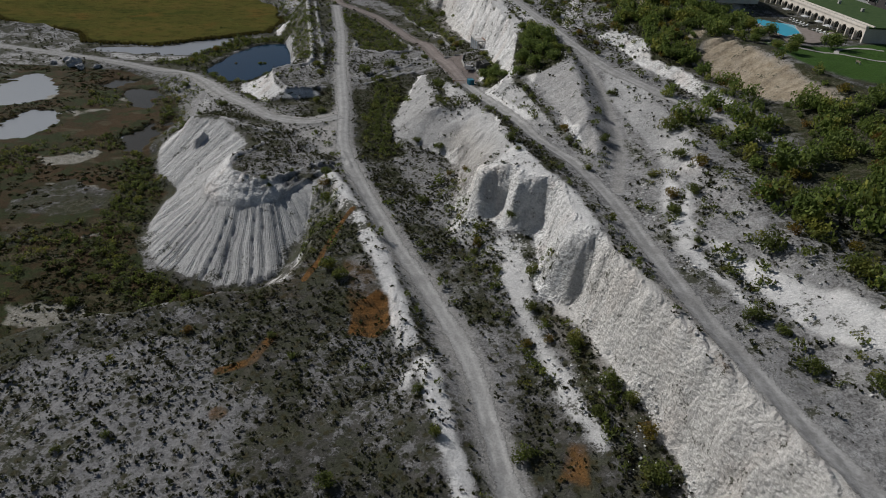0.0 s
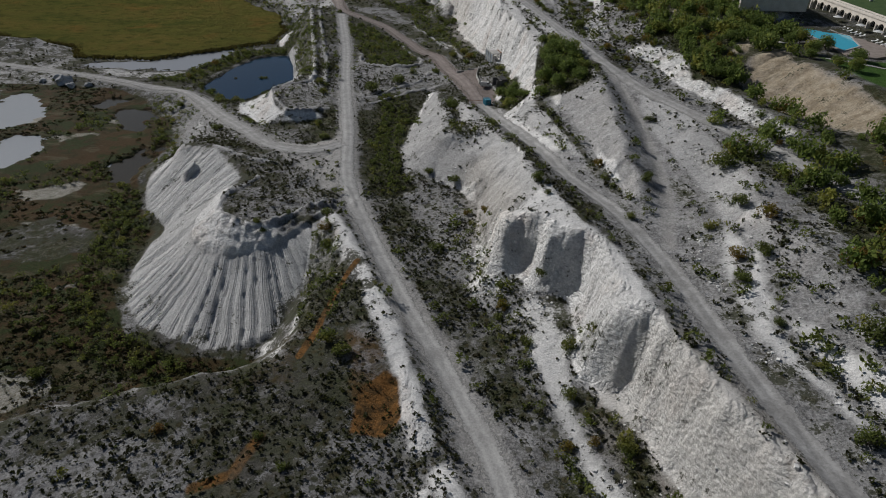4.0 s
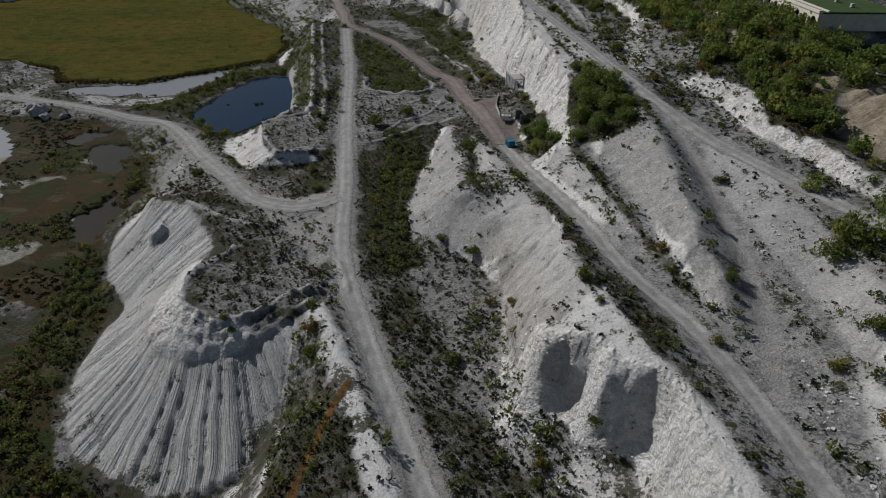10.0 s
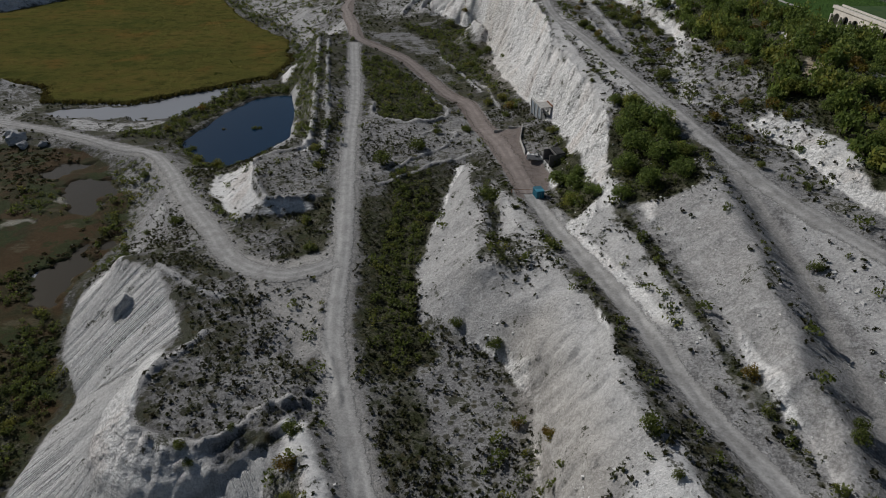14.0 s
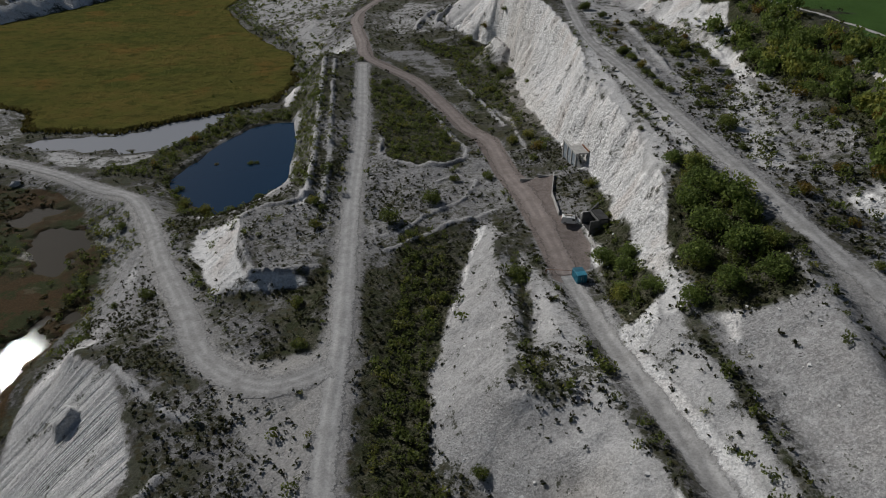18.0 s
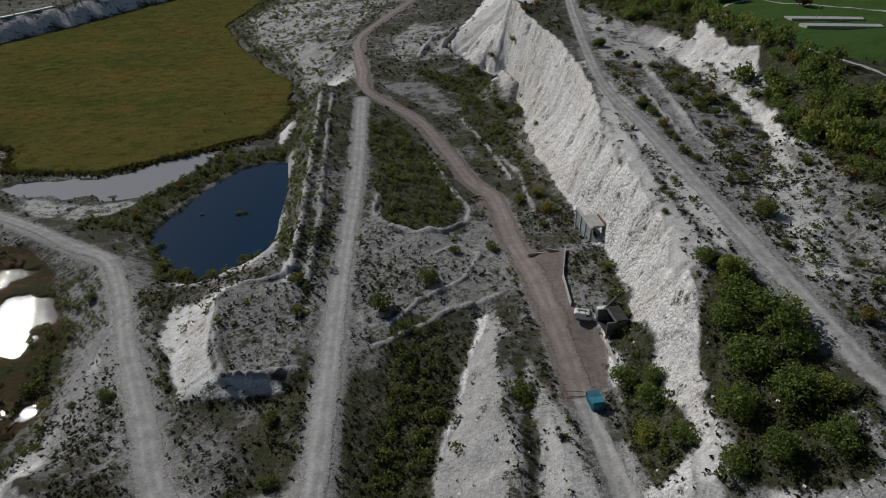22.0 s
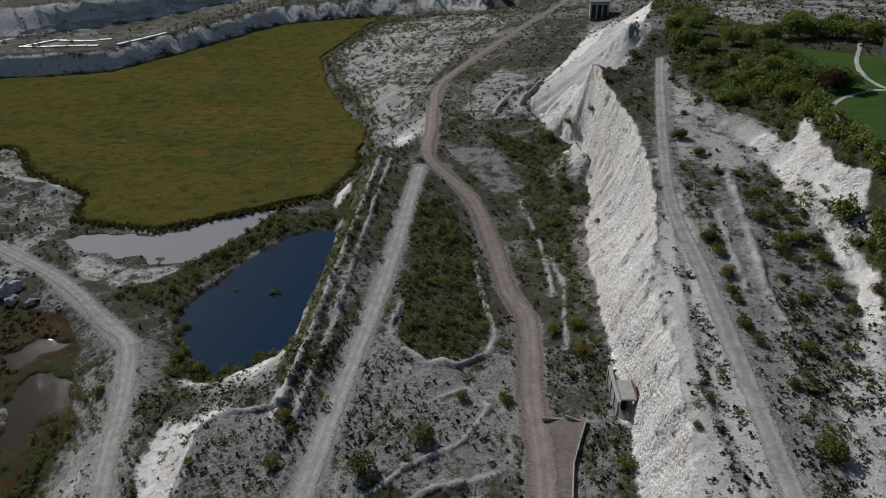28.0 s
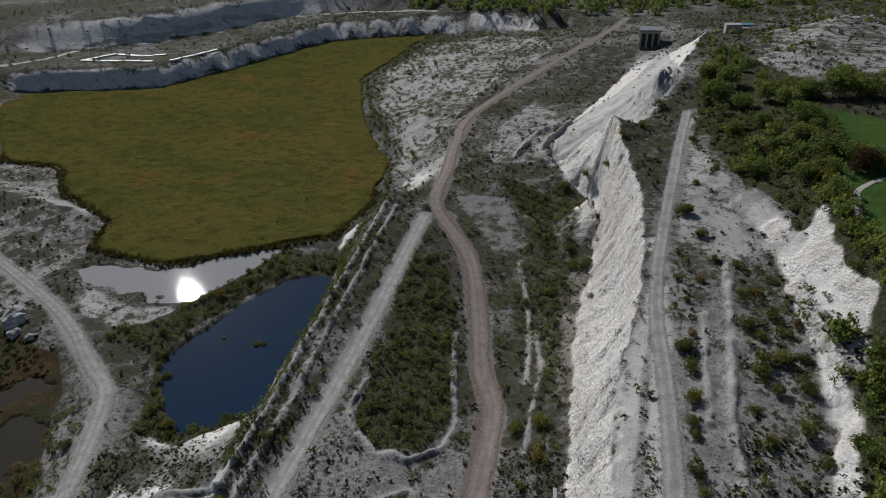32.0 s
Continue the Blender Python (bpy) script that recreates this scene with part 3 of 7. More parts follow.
def skin():
    levels = [CELL * 2 ** k for k in (5, 4, 3, 2, 1, 0)]
    h = None
    for c in levels:
        nx, ny = int((X1 - X0) / c) + 1, int((Y1 - Y0) / c) + 1
        tot, cnt = np.zeros((nx, ny)), np.zeros((nx, ny))
        for line in LINES:
            for p, q in zip(line, line[1:]):
                k = max(2, int(math.dist(p[:2], q[:2]) / (c * 0.5)) + 1)
                s = np.linspace(0, 1, k)
                i = np.clip(np.round((p[0] + s * (q[0] - p[0]) - X0) / c).astype(int), 0, nx - 1)
                j = np.clip(np.round((p[1] + s * (q[1] - p[1]) - Y0) / c).astype(int), 0, ny - 1)
                np.add.at(tot, (i, j), p[2] + s * (q[2] - p[2]))
                np.add.at(cnt, (i, j), 1)
        fixed = cnt > 0
        val = tot / np.maximum(cnt, 1)
        if h is None:
            h = np.full((nx, ny), val[fixed].mean())
        else:
            u, v = np.linspace(0, h.shape[0] - 1, nx), np.linspace(0, h.shape[1] - 1, ny)
            i, j = np.minimum(u.astype(int), h.shape[0] - 2), np.minimum(v.astype(int), h.shape[1] - 2)
            f, g = (u - i)[:, None], (v - j)[None, :]
            h = (h[i][:, j] * (1 - f) + h[i + 1][:, j] * f) * (1 - g) + (h[i][:, j + 1] * (1 - f) + h[i + 1][:, j + 1] * f) * g
        h[fixed] = val[fixed]
        for _ in range(400 if c > 5 else 120):
            e = np.pad(h, 1, mode="edge")
            h = 0.25 * (e[:-2, 1:-1] + e[2:, 1:-1] + e[1:-1, :-2] + e[1:-1, 2:])
            h[fixed] = val[fixed]
    e = np.pad(h, 1, mode="edge")
    return 0.5 * h + 0.125 * (e[:-2, 1:-1] + e[2:, 1:-1] + e[1:-1, :-2] + e[1:-1, 2:])


SKIN = skin()


def skin_at(x, y):
    u = np.clip((np.asarray(x, float) - X0) / CELL, 0, SKIN.shape[0] - 1.001)
    v = np.clip((np.asarray(y, float) - Y0) / CELL, 0, SKIN.shape[1] - 1.001)
    i, j = u.astype(int), v.astype(int)
    f, g = u - i, v - j
    return (SKIN[i, j] * (1 - f) + SKIN[i + 1, j] * f) * (1 - g) + (SKIN[i, j + 1] * (1 - f) + SKIN[i + 1, j + 1] * f) * g


POND = [(-87, 370), (-80, 351), (-74, 324), (-71.5, 307), (-81, 294), (-88, 289.5), (-97, 294), (-105, 301), (-115, 313), (-113, 322), (-110.5, 336), (-107, 350), (-103, 362), (-96, 368)]
SILVER = [(-187, 341), (-183, 346), (-168, 349), (-155, 350.5), (-146, 356), (-136, 368), (-118, 381), (-121, 361), (-125, 348), (-129, 340), (-137, 335.5), (-143, 333.5), (-146, 338), (-151, 338.5), (-157, 334.5), (-163, 337), (-172, 334.5), (-178, 336)]
POOLS = []
POOLS += [[(-192, 280), (-189, 296), (-176, 284), (-163, 268), (-169, 254), (-180, 252), (-196, 262)]]
POOLS += [[(-166, 230), (-162, 246), (-151, 244), (-149, 230), (-149, 219), (-155, 215), (-170, 222)]]
POOLS += [[(-115, 224), (-111, 230), (-105, 229), (-104, 218), (-105, 208), (-109, 211)]]
POOLS += [[(-153, 278), (-149, 291), (-138, 291), (-144, 281)]]
POOLS += [[(-138, 272), (-134, 280), (-124, 279), (-120, 270), (-124, 264), (-117, 257), (-121, 252), (-129, 262)]]
POOLS += [[(-111, 236), (-108, 241), (-103, 243), (-102, 236), (-106, 231)]]
POOLS += [[(-176, 206), (-166, 214), (-158, 210), (-166, 200)]]
SPITS = [(-157, 326, 5), (-152, 330, 4), (-146, 332, 5), (-141, 338, 4), (-143, 326, 5), (-164, 332, 5), (-173, 335, 3), (-136, 333, 4)]
REEDS = [(-131, 375), (-155, 355), (-194, 355), (-206, 376), (-250, 389), (-283, 413), (-321, 409), (-419, 474), (-425, 500), (-398, 515), (-338, 537), (-313, 606), (-286, 698), (-205, 742), (-206, 693), (-200, 596), (-154, 520), (-115, 472), (-101, 425), (-103, 396)]
MARSH = [(-34, 122), (-44, 124), (-55, 125), (-70, 131), (-80, 145), (-82, 158), (-81, 177), (-88, 186), (-96, 201), (-101, 211), (-102, 229), (-101, 240), (-104, 252), (-109, 263), (-118, 273), (-128, 288), (-146, 300), (-170, 304), (-230, 310), (-400, 340), (-420, 120), (-200, 60), (-120, 66), (-100, 86), (-84, 101), (-70, 110), (-52, 115), (-38, 118)]
CONE_CENTRE = (-50.0, 172.0)
TIP_SIDE = [(-98, 207), (-91, 190), (-80, 177), (-81, 158), (-79, 146), (-69, 133), (-54, 126), (-44, 125), (-36, 128), (-31, 140), (-30, 158), (-46, 153), (-54, 157), (-58, 168), (-55, 181), (-71, 204), (-84, 211)]
HEAPS = []
_r = random.Random(5)
for k in range(46):
    a = 3.55 + 0.062 * k + _r.uniform(-0.02, 0.02)
    for ring in range(3):
        d = 13.2 + 1.9 * ring + _r.uniform(-0.5, 0.5)
        HEAPS.append((-46.5 + d * math.cos(a) * 1.02, 165.5 + d * math.sin(a) * 0.98, _r.uniform(1.1, 1.9), _r.uniform(0.8, 1.3)))
STRIPS = []
# line of growth, half width, thickness
STRIPS += [([(21.5, 165), (23.3, 150), (26, 134), (28.5, 123.5), (31, 115), (31.5, 105.6), (33, 97), (34, 90), (39, 78), (43, 66), (46, 54), (50, 40)], 0.9, 0.75)]
STRIPS += [([(0.5, 237), (1.8, 226), (2.4, 214), (2, 203), (4, 192)], 1.6, 1.0)]
STRIPS += [([(26, 204), (28.8, 187), (31, 169), (33, 156), (35, 143), (36, 134)], 1.5, 1.0)]
STRIPS += [([(9, 224), (12.5, 206), (16, 191), (19.5, 174), (22, 163)], 0.9, 0.9)]
STRIPS += [([(15.5, 212), (19.5, 195), (24.5, 177), (29, 160)], 0.7, 0.6)]
STRIPS += [([(46, 202), (45, 182), (44.4, 165), (43.6, 150), (43, 138)], 1.0, 0.8)]
STRIPS += [([(39.3, 151), (41.5, 143), (42, 136.6)], 1.4, 0.6)]
STRIPS += [([(48.8, 159), (47.3, 142), (47.4, 130.6), (46.5, 120), (42.7, 114.7), (40, 110)], 1.5, 0.7)]
STRIPS += [([(63, 152), (64.3, 139), (64.4, 132.5), (66, 124), (68, 110), (70, 90)], 3.0, 0.95)]
STRIPS += [([(52, 116), (49, 111), (45, 103.6), (42, 99)], 1.6, 0.8)]
STRIPS += [([(57.4, 118), (53.4, 110), (51, 103), (47.3, 93), (50, 80), (53, 66)], 2.0, 0.8)]
STRIPS += [([(-0.4, 142), (4.7, 156.5), (7.6, 147), (7.5, 131.5)], 2.0, 0.75)]
STRIPS += [([(20.5, 111.4), (24, 107.8), (23, 101)], 1.6, 0.8)]
STRIPS += [([(13.6, 120.5), (10, 117), (14, 112)], 2.4, 0.7)]
STRIPS += [([(25, 402), (27.3, 345), (27.6, 313), (31, 268), (36, 244)], 1.2, 0.65)]
STRIPS += [([(31, 354), (36.5, 304), (40, 262), (42, 248)], 1.5, 0.65)]
STRIPS += [([(45.5, 351), (51, 323), (55, 315)], 4.0, 0.75)]
STRIPS += [([(55, 340), (60, 326), (63, 310)], 3.0, 0.8)]
STRIPS += [([(46, 300), (47, 280), (47, 262), (46, 250)], 3.2, 0.7)]
STRIPS += [([(62, 290), (60, 270), (57, 245), (55, 228)], 3.0, 0.5)]
STRIPS += [([(-17, 382), (-6, 368), (3.5, 335), (10, 297)], 3.0, 0.85)]
STRIPS += [([(53, 190), (60, 172), (66, 155)], 1.6, 0.6)]
STRIPS += [([(26, 75), (29, 68), (30, 58), (27, 84), (22, 94)], 2.8, 0.8)]
STRIPS += [([(17, 60), (20, 75), (17, 90), (12, 104), (6, 118)], 2.6, 0.7)]
STRIPS += [([(-66, 228), (-74, 244), (-84, 254), (-94, 270), (-108, 286)], 2.0, 0.55)]
STRIPS += [([(-92, 268), (-80, 250), (-66, 232), (-52, 214)], 1.8, 0.5)]
STRIPS += [([(-46, 258), (-50, 280), (-55, 306), (-62, 340), (-70, 378)], 1.6, 0.9)]
STRIPS += [([(-24, 168), (-14, 148), (-5, 128), (1, 112)], 1.3, 0.8)]
STRIPS += [([(-30, 172), (-33, 200), (-39, 240), (-45, 285), (-52, 325)], 1.0, 0.55)]
MUD = []
MUD += [[(-186, 280), (-190, 295), (-175, 289), (-158, 257), (-166, 253)]]
MUD += [[(-152, 246), (-143, 251), (-134, 254), (-132, 248), (-143, 238)]]
MUD += [[(-140, 263), (-132, 275), (-121, 271), (-126, 261), (-135, 259)]]
MUD += [[(-136, 200), (-131, 203), (-120, 208), (-111, 201), (-120, 196), (-129, 193)]]
MUD += [[(-124, 181), (-115, 183), (-100, 176), (-97, 169), (-107, 163), (-114, 165)]]
MUD += [[(-97, 149), (-91, 153), (-88, 171), (-85, 169), (-88, 161), (-91, 149)]]
MUD += [[(-97, 117), (-95, 110), (-84, 108), (-79, 113), (-84, 119)]]
BUNDS = []
BUNDS += [([(-36, 500), (-42, 480), (-44, 458)], 1.6, 1.8)]
BUNDS += [([(-29, 498), (-34, 478), (-34, 462), (-26, 452), (-16, 452)], 1.8, 1.8)]
BUNDS += [([(41, 352), (42.5, 325), (43.5, 300), (46, 285)], 0.8, 1.2)]
BUNDS += [([(37, 330), (38.5, 312), (40, 298)], 0.5, 0.9)]
# outline, height, half width
BUNDS += [([(-39, 310), (-38, 300), (-35, 295), (-26, 289.5), (-18, 290), (-12, 296), (-11.5, 303), (-18, 318), (-25, 336)], 0.8, 1.0)]
BUNDS += [([(-19, 279), (-14, 283), (-8, 278.5), (-11, 268), (-20, 260), (-26, 251.5), (-31, 251), (-33, 255)], 0.55, 0.7)]
BUNDS += [([(-28, 245), (-21, 250), (-13, 257), (-3, 261.5)], 0.55, 0.7)]
BUNDS += [([(-52, 181), (-53, 178), (-57, 170), (-58, 162), (-54, 156.5), (-48, 154), (-41, 154), (-38, 156), (-36, 161), (-31, 163)], 0.9, 1.1)]
BUNDS += [([(-72, 205), (-64, 199), (-57, 194), (-50, 192)], 0.5, 0.9)]
BUNDS += [([(-31, 184), (-29, 178), (-25, 170), (-23, 163)], 0.35, 0.7)]
BUNDS += [([(-4, 345), (2, 330), (4, 312), (6, 300)], 0.5, 0.7)]
BUNDS += [([(-18, 378), (-9, 356), (-3, 336), (0, 322)], 0.6, 0.8)]
BUNDS += [([(-52, 265), (-56, 290), (-62, 320), (-70, 358), (-78, 398)], 0.9, 1.0)]
BUNDS += [([(-47.5, 266), (-51.5, 290), (-57.5, 320), (-65.5, 358), (-73.5, 398)], 0.9, 0.9)]
BUNDS += [([(-52, 269), (-57.5, 267), (-64, 264.5), (-67, 260), (-62, 245), (-56, 234.5), (-49, 235), (-42, 237)], 0.7, 0.8)]


SAND = [(77, 188), (82, 195), (89, 203), (91.5, 198), (91.5, 186), (92, 176), (94, 160), (97, 140), (86, 145), (75, 168)]


# clean white chalk: outline, how clean
CLEAN = []
CREST_ROWS = []
# lines of tipped chalk: line, half width, how clean
CREST_ROWS += [([(-29, 157), (-25.5, 151), (-19, 135), (-11.5, 118), (-6.6, 101), (-3.5, 88)], 2.6, 0.9)]
CREST_ROWS += [([(23.5, 232), (25, 222), (25.2, 212), (24.4, 205)], 1.8, 0.8)]
CREST_ROWS += [([(0, 82), (2.5, 72), (5.5, 58), (9, 40)], 2.2, 0.9)]
CREST_ROWS += [([(-31, 142), (-29.5, 130), (-29.5, 118), (-31, 108)], 1.0, 0.8)]
CREST_ROWS += [([(-53, 266), (-57, 285), (-63, 315)], 1.7, 0.7)]
CREST_ROWS += [([(-63, 315), (-72, 358), (-80, 398)], 1.3, 0.15)]
CREST_ROWS += [([(-67, 297), (-73, 318), (-80, 345), (-86, 368)], 1.0, 0.5)]
CREST_ROWS += [([(-58.5, 159), (-57.5, 152), (-50, 147.5), (-41, 146.5), (-36, 148), (-33.5, 151)], 3.6, 0.5)]
CREST_ROWS += [([(-46, 258), (-48, 266), (-52, 290), (-58, 320)], 1.3, 0.65)]
CREST_ROWS += [([(-58, 320), (-66, 358), (-74, 398)], 1.0, 0.15)]
CLEAN += [([(-4, 256), (2, 238), (7, 222), (12, 196), (17, 176), (19.5, 153), (21.5, 141), (14, 136), (7.6, 137), (7.5, 152), (7, 171), (-3.5, 181), (-11, 186), (-14.8, 205), (-11, 223), (-8.5, 240), (-6, 250)], 0.30)]
CLEAN += [([(21.5, 141), (25, 127), (30, 115), (30.8, 100), (35, 88), (38, 77), (41, 69), (44, 58), (53, 30), (63, 0), (50, 0), (41, 40), (38, 55), (35.5, 66), (32, 75), (29, 85), (25.5, 91), (23, 97), (24, 105), (23.5, 113), (22.5, 119), (19, 121), (15, 126), (9.5, 129), (7.6, 137), (14, 136)], 0.85)]
CLEAN += [([(7, 221), (12, 196), (17, 176), (19.5, 153), (21.5, 141), (15, 138), (11, 150), (9, 172), (6, 192), (4, 210)], 0.42)]
CLEAN += [([(3.5, 232), (8, 221), (11.5, 204), (15, 187), (10, 189), (6, 204), (4.2, 220)], 0.5)]
CLEAN += [([(24, 211), (22, 203), (18.5, 199), (23.5, 184), (26, 175), (30, 161), (32, 160), (31, 166), (29.8, 172), (28.4, 186), (26.5, 200)], 0.45)]
CLEAN += [([(43, 208), (45, 196), (43.5, 182), (43, 164), (42.6, 154), (41.5, 143), (42.4, 134), (41, 126.5), (37.5, 126), (37, 140), (36.5, 153), (34, 170), (32.5, 180), (30.8, 194), (34, 204), (38, 207.5)], 0.22)]
CLEAN += [([(51, 197), (55, 190), (58, 180), (60, 166), (60.5, 150), (60, 141), (57, 128), (51, 122), (48.5, 112), (46, 108), (46, 116), (50.5, 126), (51.5, 137), (50.5, 150), (49.8, 168), (50, 184)], 0.38)]
CLEAN += [([(49.5, 120), (45.2, 111), (43.4, 99), (44.5, 88), (49, 77), (54, 70), (62, 58), (68, 64), (58, 78), (52, 87.5), (48.8, 99), (51, 113)], 0.85)]
CLEAN += [([(59, 222), (63.5, 207), (65.5, 191), (68, 178), (70, 180), (68.5, 195), (66, 212), (61, 226)], 0.8)]
CLEAN += [([(11, 125), (18.5, 119), (23, 115), (20.5, 104), (20.5, 92), (22, 81), (27, 74), (31, 62), (26, 62), (18, 82), (17, 98), (14, 110)], 0.7)]
CLEAN += [([(46, 272), (50, 270), (54, 284), (60, 286), (57, 262), (54, 240), (50, 240), (49, 255)], 0.5)]
CLEAN += [([(-82, 266), (-69, 262), (-66.5, 256), (-63, 244), (-57, 233), (-66, 230), (-74, 242), (-80, 255)], 0.9)]
CLEAN += [([(-1, 447), (6, 440), (20, 476), (10, 560), (2, 632), (-4, 620), (-6, 540), (-30, 490), (-26, 450), (-10, 462)], 0.5)]
CLEAN += [([(-125, 284), (-110, 277), (-97, 260), (-92, 240), (-92, 225), (-100, 226), (-101, 240), (-110, 264), (-128, 284)], 0.15)]
CLEAN += [([(-116, 290), (-104, 282), (-88, 258), (-74, 236), (-60, 214), (-52, 206), (-56, 202), (-70, 214), (-84, 236), (-100, 262), (-112, 278)], 0.1)]
CLEAN += [([(-196, 690), (-190, 610), (-160, 545), (-120, 492), (-105, 455), (-97, 452), (-92, 520), (-95, 590), (-75, 660), (-110, 725), (-150, 730)], 0.34)]
CLEAN += [([(-60, 462), (-62, 500), (-56, 532), (-39, 512), (-30, 470), (-34, 452), (-50, 450)], 0.3)]
CLEAN += [([(56, 358), (56.5, 340), (57.8, 320), (58, 305), (63.5, 302), (65, 330), (62, 346)], 0.85)]
CLEAN += [([(24, 430), (40, 500), (60, 620), (120, 720), (200, 640), (150, 540), (110, 490), (60, 480)], 0.3)]
CLEAN += [([(45, 262), (52, 275), (60, 288), (56, 262), (52, 246), (52, 236), (46, 236)], 0.6)]
CLEAN += [([(28, 420), (40, 395), (44, 370), (53, 361), (42, 354), (29, 360)], 0.4)]
CLEAN += [([(22, 304), (25, 340), (21, 360), (26, 362), (31, 320), (36, 280), (39, 258), (36, 246), (28, 243), (28, 258), (26, 280)], 0.6)]
CLEAN += [([(-330, 392), (-300, 420), (-280, 412), (-250, 386), (-208, 374), (-194, 352), (-192, 330), (-170, 300), (-200, 290), (-260, 320), (-320, 360)], 0.27)]
CLEAN += [([(-168, 325), (-169, 333), (-152, 328), (-143, 328), (-135, 334), (-127, 333), (-126, 327), (-130, 318), (-143, 316), (-156, 318)], 0.42)]


def runnels(x, y):
    """Across-slope coordinate of the runnels on the tip, where they run, distance from its middle."""
    ang = np.arctan2(y - CONE_CENTRE[1], x - CONE_CENTRE[0])
    rad = np.hypot(x - CONE_CENTRE[0], y - CONE_CENTRE[1])
    zone = step(inside(x, y, TIP_SIDE), 0.2, 2.0) * step(np.hypot(x + 46.5, y - 165.5), 17.5, 19.5)
    upper = inside(x, y, [(-104, 212), (-91, 184), (-80, 175), (-56, 175), (-55, 182), (-71, 205), (-84, 213)]) > 0
    phase = np.where(upper, (x * 0.695 - y * 0.72) * 1.25 + 400, np.where(ang < 0, ang + 2 * math.pi, ang) * 46)
    phase = phase + 3.4 * fbm(x, y, 14, 2, 4) + 1.3 * fbm(x, y, 4.5, 2, 7)
    return phase, zone, np.where(upper, 30.0, rad)


def height(x, y):
    """Height of the ground with its gullies, ledges and roughness."""
    x, y = np.asarray(x, float), np.asarray(y, float)
    road = np.minimum.reduce([away(x, y, r) for r in (ROAD_MAIN, ROAD_LEFT, ROAD_RED, ROAD_TRENCH, ROAD_UPPER, ROAD_BRANCH)])
    loose = step(road, 2.0, 6.0) * (1 - 0.8 * step(inside(x, y, TIP_SIDE), -2.0, 2.0))
    x0, y0 = x, y
    x = x0 + loose * (2.8 * (fbm(x0, y0, 10, 2, 14) - 0.5) + 0.45 * (cells(x0, y0, 2.2, 8) - 0.5))
    y = y0 + loose * (2.8 * (fbm(x0, y0, 10, 2, 24) - 0.5) + 0.45 * (cells(x0, y0, 2.2, 9) - 0.5))
    h = skin_at(x, y)
    gx, gy = skin_at(x + 1, y) - skin_at(x - 1, y), skin_at(x, y + 1) - skin_at(x, y - 1)
    slope = np.hypot(gx, gy) / 2
    steep = step(slope, 0.55, 1.3)
    x, y = x0, y0
    rough = step(road, 2.5, 7.0) * (1 - 0.75 * step(inside(x, y, TIP_SIDE), -1.0, 3.0))
    for poly, k in CLEAN[:6]:
        rough = rough * (1 - 0.55 * step(inside(x, y, poly), -1.0, 2.0))
    h = h + rough * (1.6 * (fbm(x, y, 22, 3, 3) - 0.5) + 0.8 * (fbm(x, y, 6, 3, 5) - 0.5) + 0.25 * (fbm(x, y, 1.6, 2, 9) - 0.5))
    # runnels on the tip
    phase, zone, rad = runnels(x, y)
    steep = steep * (1 - 0.9 * zone)
    valley = np.abs(np.sin(phase * 0.95 + 2.2 * lattice(phase, rad * 0.03, 2.7, 5)))
    h = h + zone * step(rad, 17, 27) * 0.85 * (np.sqrt(valley) - 0.7) + zone * 1.0 * (lattice(phase, rad * 0.02, 6.5, 8) - 0.5)
    near = np.abs(np.hypot(x + 46.5, y - 165.5) - 15.0) < 6
    if np.any(near):
        mx, my = x[near], y[near]
        mound = np.zeros(mx.shape)
        for cx, cy, up, wide in HEAPS:
            mound = np.maximum(mound, 0.75 * up * (1 - np.clip(np.hypot(mx - cx, my - cy) / (wide * 1.5), 0, 1) ** 2.2))
        h[near] += mound
    fan = step(inside(x, y, [(-1, 440), (8, 438), (20, 476), (12, 560), (2, 632), (-6, 540), (-32, 490), (-28, 448), (-10, 452)]), -2, 4)
    turn = np.arctan2(y - 478, x - 20) * 24 + 2.0 * fbm(x, y, 14, 2, 93)
    h = h + fan * (4.2 * (np.abs(2 * lattice(turn, turn * 0, 4.2, 94) - 1) - 0.5) + 1.0 * (np.abs(2 * lattice(turn, turn * 0, 1.1, 95) - 1) - 0.5))
    crop = np.hypot((x + 77.5), (y - 196)) + 1.2 * (fbm(x, y, 2.5, 2, 12) - 0.5)
    h = h + 2.4 * (1 - step(crop, 1.6, 2.6))
    # broken rock on the faces
    ridged = 1 - np.abs(2 * fbm(x, y, 7.5, 3, 21) - 1) * 2
    h = h + steep * (0.55 * (ridged - 0.55) + 0.6 * (fbm(x, y, 1.3, 2, 31) - 0.5))
    h = h + steep * (0.7 * (cells(x, y, 2.6, 3) - 0.5) + 0.5 * (cells(x, y, 1.3, 5) - 0.5))
    sand = step(inside(x, y, SAND), -2, 2)
    v = 0.92 * y - 0.39 * x + 2 * fbm(x, y, 6, 2, 15)
    h = h + sand * (0.7 * (np.abs(2 * lattice(v, x * 0.12, 4.2, 3) - 1) - 0.5) + 0.6 * (np.abs(2 * lattice(v, x * 0.2, 1.7, 4) - 1) - 0.5))
    for line, up, half in BUNDS:
        h = h + up * (0.15 + 0.9 * fbm(x, y, 4, 3, 45) + 0.8 * cells(x, y, 1.5, 6)) * (1 - step(away(x, y, line) + 1.8 * (fbm(x, y, 3.5, 3, 44) - 0.5), 0.0, half * 1.3)) * step(fbm(x, y, 13, 2, 46), 0.12, 0.30)
    # hollows that hold water
    reeds = step(inside(x, y, REEDS), -3, 2)
    h = h * (1 - reeds) + reeds * np.minimum(h, 0.25)
